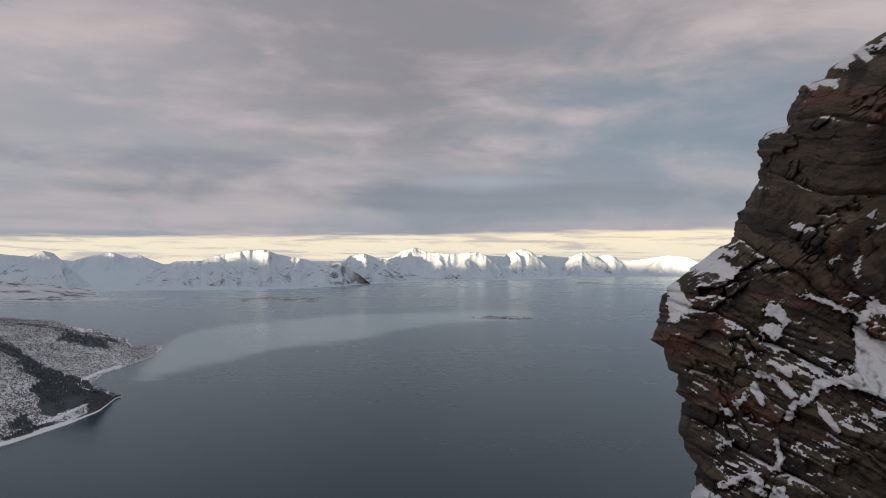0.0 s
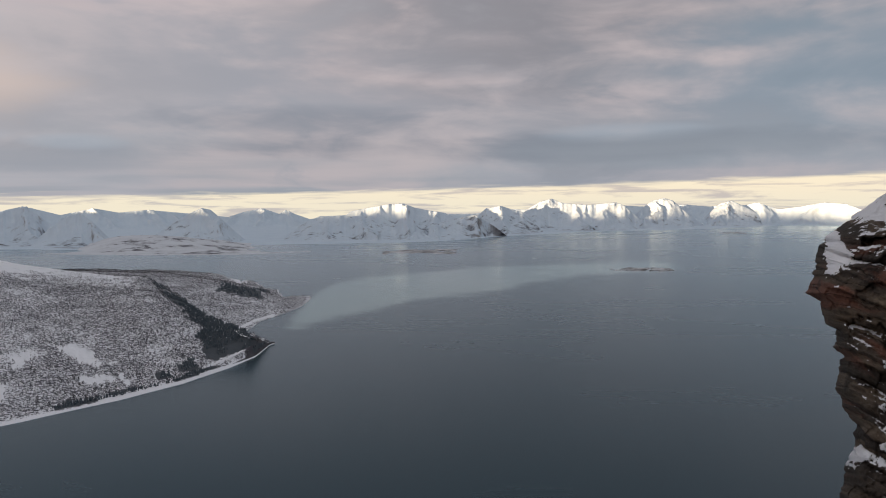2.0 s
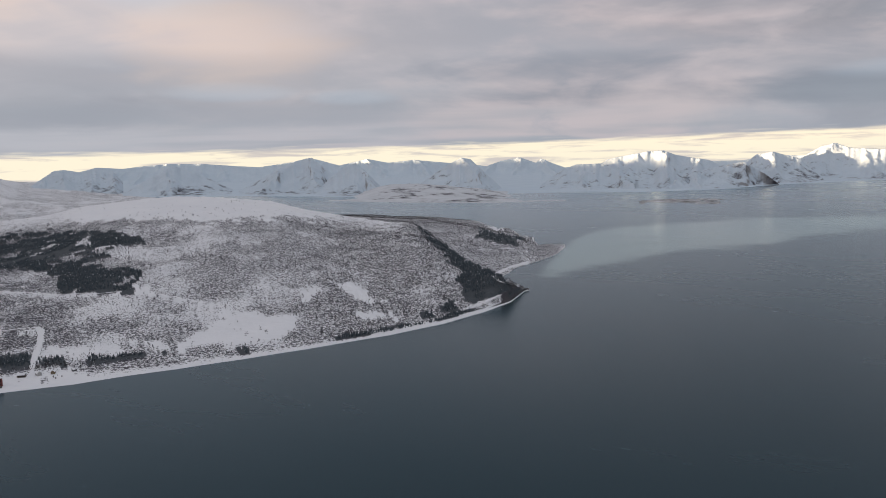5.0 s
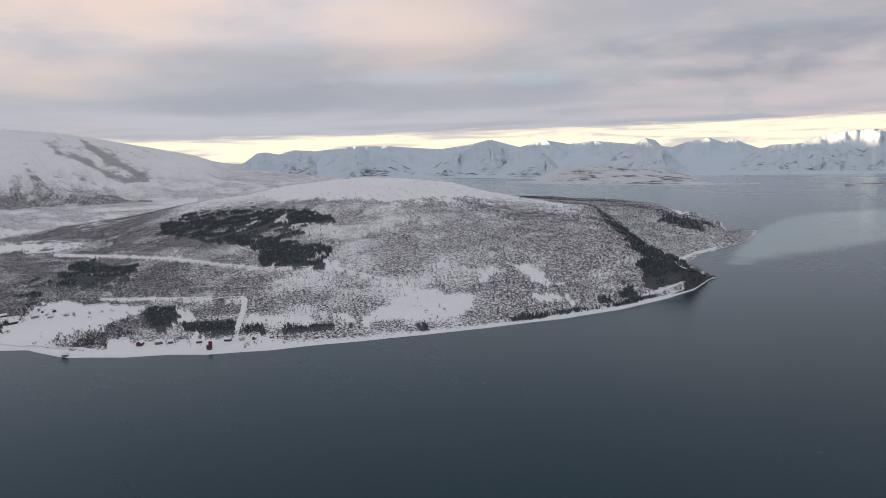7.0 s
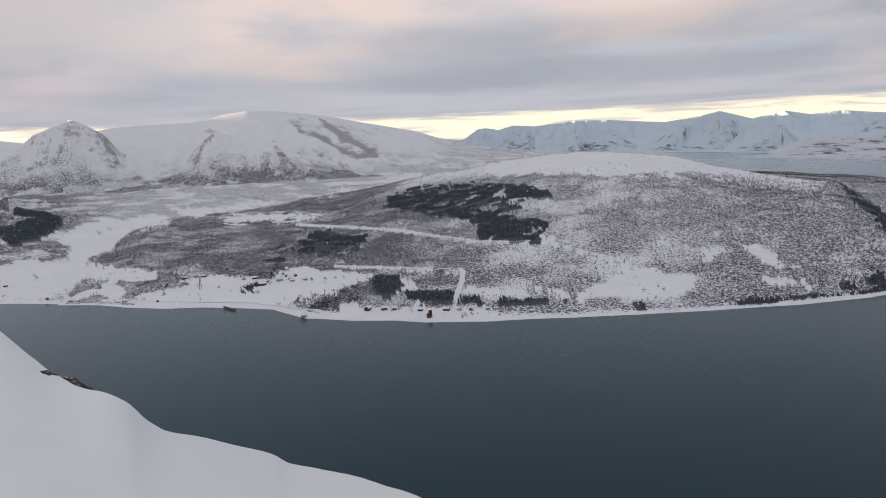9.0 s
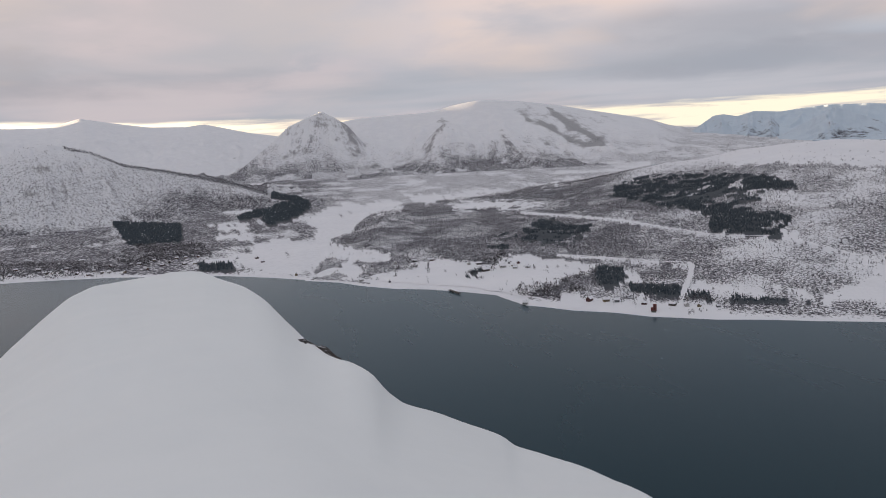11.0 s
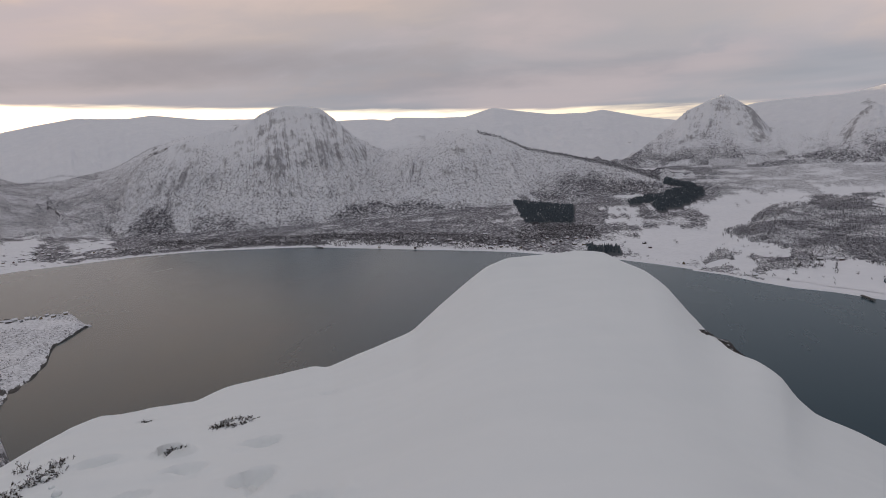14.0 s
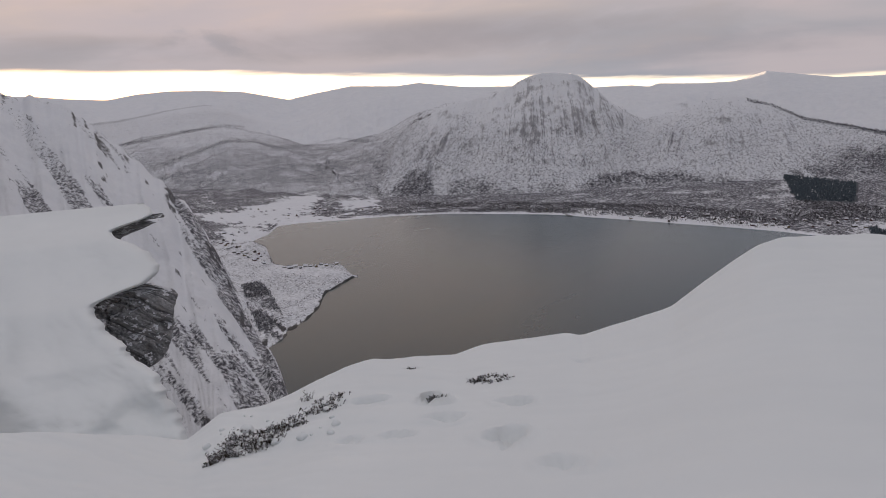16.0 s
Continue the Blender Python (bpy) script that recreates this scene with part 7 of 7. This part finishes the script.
def heather(direction, length, depth, stems, tall, label, slant=0.0):
    """A patch of heather poking out of the snow: wiry stems, each with tufts of tiny leaves."""
    at = shelf_place(*direction)
    ob = new("heather")
    ob.location = at
    r = np.random.default_rng(int(length * 1000))
    sv, sf, lv, lf = [], [], [], []
    a = math.atan2(-at.x, at.y) + slant
    for _ in range(stems):
        while True:
            u, v = r.uniform(-1, 1, 2)
            if u * u + v * v < 1 and r.random() < 1.3 - (u * u + v * v) and noise.noise(Vector((u * 3.1 * length / 0.5, v * 3.1 * depth / 0.3, length * 40))) > -0.08:
                break
        x = u * length / 2 * math.cos(a) - v * depth / 2 * math.sin(a)
        y = u * length / 2 * math.sin(a) + v * depth / 2 * math.cos(a)
        z = shelf_height(at.x + x, at.y + y) - at.z - 0.02
        h = tall * (0.35 + 0.65 * r.random())
        lean = r.normal(0, 0.5, 2) * h
        k, w = len(sv), 0.0022
        sv += [(x - w, y, z), (x + w, y - w, z), (x, y + w, z), (x + lean[0], y + lean[1], z + h)]
        sf += [(k, k + 1, k + 3), (k + 1, k + 2, k + 3), (k + 2, k, k + 3)]
        for q in range(9):
            f = 0.3 + 0.7 * r.random()
            c = np.array((x + lean[0] * f, y + lean[1] * f, z + h * f))
            d = r.normal(0, 1, 3)
            d = d / np.linalg.norm(d) * (0.006 + 0.007 * r.random())
            e = np.cross(d, r.normal(0, 1, 3)) * 0.45
            g = np.cross(d, e) / 0.012 * 0.5
            k = len(lv)
            lv += [c, c + d * 0.5 + e, c + d * 0.5 + g, c + d * 1.6]
            lf += [(k, k + 1, k + 3), (k + 1, k + 2, k + 3), (k + 2, k, k + 3)]
    for name, V, F, m in (("stems", sv, sf, HEATH_STEM), ("leaves", lv, lf, HEATH_LEAF)):
        me = tri_mesh(name, V, F)
        me.materials.append(m)
        p = new(name, me)
        p.parent = ob
        tagged(p, kind="stuff")
    return tagged(ob, label, "heather", "heather on the shelf")


heather(HEATH_A, 0.66, 0.36, 420, 0.06, "dark low heather patch poking through the snow", 0.5)
heather((HEATH_A[0] - 4.2, HEATH_A[1] + 1.3), 0.74, 0.30, 300, 0.05, "low heather strip half buried in snow", 0.6)
heather((HEATH_A[0] + 2.6, HEATH_A[1] - 0.9), 0.26, 0.13, 160, 0.06, "sparse brown heather tuft in snow", 0.4)
heather(HEATH_B, 0.36, 0.20, 220, 0.04, "small dark heather patch in the snow", 0.1)
heather(HOLE, 0.14, 0.08, 110, 0.05, "dark heather at the bottom of a snow hole", 0.0)
heather(TWIG_A, 0.13, 0.07, 14, 0.17, "thin bare brown twigs standing in snow", 0.0)
heather(TWIG_B, 0.12, 0.06, 12, 0.12, "few bare twigs at the edge of the snow", 0.0)
heather(PRINTS[5], 0.05, 0.04, 14, 0.03, "tiny dark heather sprig in the snow", 0.0)


def lump(name, seed, squash, material, level=2, rough=0.35, freq=1.3):
    bm = bmesh.new()
    bmesh.ops.create_icosphere(bm, subdivisions=level, radius=1)
    for v in bm.verts:
        k = 1 + rough * noise.fractal(v.co * freq + Vector((seed, 0, 0)), 0.9, 2.1, 4)
        v.co = Vector((v.co.x * k, v.co.y * k, v.co.z * k * squash))
    me = bpy.data.meshes.new(name)
    bm.to_mesh(me)
    bm.free()
    me.materials.append(material)
    return me


def build_clods():
    r = random.Random(8)
    meshes = [lump("snow_clod", s * 3.7, 0.8, NEAR_SNOW) for s in range(4)]
    for k in range(34):
        p = shelf_place(HEATH_A[0] - 1.5 + r.gauss(0, 3.0), HEATH_A[1] + 0.35 + r.gauss(0, 0.8))
        s = 0.008 + 0.022 * r.random() ** 3 + (0.02 if k < 3 else 0)
        ob = new("snow_clod", meshes[k % 4])
        for poly in ob.data.polygons:
            poly.use_smooth = True
        ob.matrix_world = Matrix.Translation((p.x, p.y, shelf_height(p.x, p.y) + s * 0.3)) @ Matrix.Rotation(r.random() * 6, 4, "Z") @ Matrix.Diagonal((s * 1.3, s, s, 1))
        tagged(ob, "small lump of white snow beside the heather", "snow lump", "snow lumps by the heather")


build_clods()


def build_drift():
    """The thick snow bank with its overhanging lip beside the shelf."""
    v = np.linspace(-26, -4.72, 150)
    pts = sorted((q[1], q[0]) for q in BLOCK_EDGE)
    edge = np.interp(v, [-26] + [q[0] for q in pts], [141.5] + [q[1] for q in pts])
    kernel = np.hanning(9)[1:-1] / np.hanning(9).sum()
    edge = np.convolve(np.pad(edge, 3, mode="edge"), kernel, "valid")
    edge = edge + 0.50 * fbm(v * 1.3, v * 0, 5, 41, 0.65)
    U = np.broadcast_to(np.concatenate([[0, 0.02], np.linspace(0.05, 1, 110) ** 1.5 * 26])[None, :], (150, 112))
    V = np.broadcast_to(v[:, None], U.shape).copy()
    A = edge[:, None] + U
    depth = np.interp(v, [-26, -21, -15, -11, -7, -4.72], [7.4, 8.6, 10.2, 11.8, 14.2, 17.5])[:, None]
    R = depth + 0.40 * np.exp(-U / 0.30) + 0.5 * fbm(A * 0.25, V * 0.25, 2, 15) + 0.06 * fbm(A * 0.6, V * 0.8, 3, 25, 0.5) + 0.008 * fbm(A * 3.0, V * 4.0, 3, 35, 0.5) + 0.03 * U
    R[:, 0] += 0.4
    a, e = np.radians(A), np.radians(V)
    X, Y, Z = -np.sin(a) * R, np.cos(a) * R, EYE_Z + R * np.tan(e)
    # the top rolls over and falls away behind
    roll = np.array([0.5, 1.5, 4.0])[:, None]
    inner = swell(U[-1], 0.5, 5.0)
    X2, Y2 = X[-1] * (1 + roll * inner / 17.5), Y[-1] * (1 + roll * inner / 17.5)
    Z2 = Z[-1] - np.array([0.05, 0.6, 3.0])[:, None] * inner
    ob = new("snow_bank", grid_mesh("snow_bank", np.vstack([X, X2]), np.vstack([Y, Y2]), np.vstack([Z, Z2])))
    ob.data.materials.append(NEAR_SNOW)
    tagged(ob, "thick smooth snow bank with an overhanging lip", "snow bank")


def crag(rim, width, far, lean, label, seed, layer=0.9, step=0.16):
    """A rough face of bedded rock under a lip of snow; rim runs down its open side as (azimuth, elevation)."""
    rim = sorted((e, a) for a, e in rim)
    v = np.linspace(rim[0][0] - 0.05, rim[-1][0] + 0.05, 150)
    edge = np.interp(v, [q[0] for q in rim], [q[1] for q in rim]) + 0.10 * fbm(v * 4, v * 0, 4, seed, 0.7)
    U = np.broadcast_to(np.linspace(0, 1, 130)[None, :] ** 1.3 * width, (150, 130))
    V = np.broadcast_to(v[:, None], U.shape)
    base = far + 0.25 * np.exp(-U / 0.08) - 0.05 * U + 0.10 * (V - v.mean())
    R, bed, along_bed = rock_face(v, U, base, lean, np.ones(U.shape), seed, layer, step)
    A = edge[:, None] + U
    a, e = np.radians(A), np.radians(V)
    ob = new("rock_outcrop", grid_mesh("rock_outcrop", -np.sin(a) * R, np.cos(a) * R, EYE_Z + R * np.tan(e), False, along_bed, bed))
    wob = fbm(A * 2.2, V * 2.2, 5, seed + 5, 0.7)
    ob.data.attributes.new("drift", "FLOAT", "POINT").data.foreach_set("value", np.clip((wob - 0.20) / 0.12, 0, 1).ravel() * 0.7)
    ob.data.materials.append(DARK_ROCK)
    return tagged(ob, label, "rock", "rocks under the snow bank")


def edge_stone(direction, far, size, turn, label, seed):
    me = lump("edge_rock", seed, 1.0, EDGE_ROCK_STONE, 4, 0.5, 1.6)
    me.uv_layers.new(name="plan")
    ob = new("edge_rock", me)
    p = Vector((0, 0, EYE_Z)) + heading(*direction) * far
    ob.matrix_world = Matrix.Translation(p) @ Matrix.Rotation(radians(direction[0]), 4, "Z") @ Matrix.Rotation(turn, 4, "Y") @ Matrix.Diagonal((*size, 1))
    return tagged(ob, label, "rock")


DARK_ROCK = bedded_rock("dark_outcrop_rock", ((0.17, 0.168, 0.17), (0.40, 0.395, 0.40), (0.30, 0.29, 0.29), (0.46, 0.45, 0.45)), 0.78, 0.12)
EDGE_ROCK_STONE = bedded_rock("edge_rock_stone", ((0.04, 0.037, 0.035), (0.11, 0.10, 0.095), (0.08, 0.075, 0.07), (0.13, 0.12, 0.11)), 0.95, 0.12)
build_drift()
crag([(a - 0.6, e) for a, e in RIM_A], 4.8, 16.6, 0.15, "dark rock ledge under a snow lip", 3)
crag([(a - 0.6, e) for a, e in RIM_B], 7.1, 12.9, -0.5, "dark rough rock outcrop under the snow bank", 7)
edge_stone(EDGE_ROCK, 7.1, (0.26, 0.22, 0.09), 0.5, "dark rock strip under the snow edge of the shelf", 5.2)
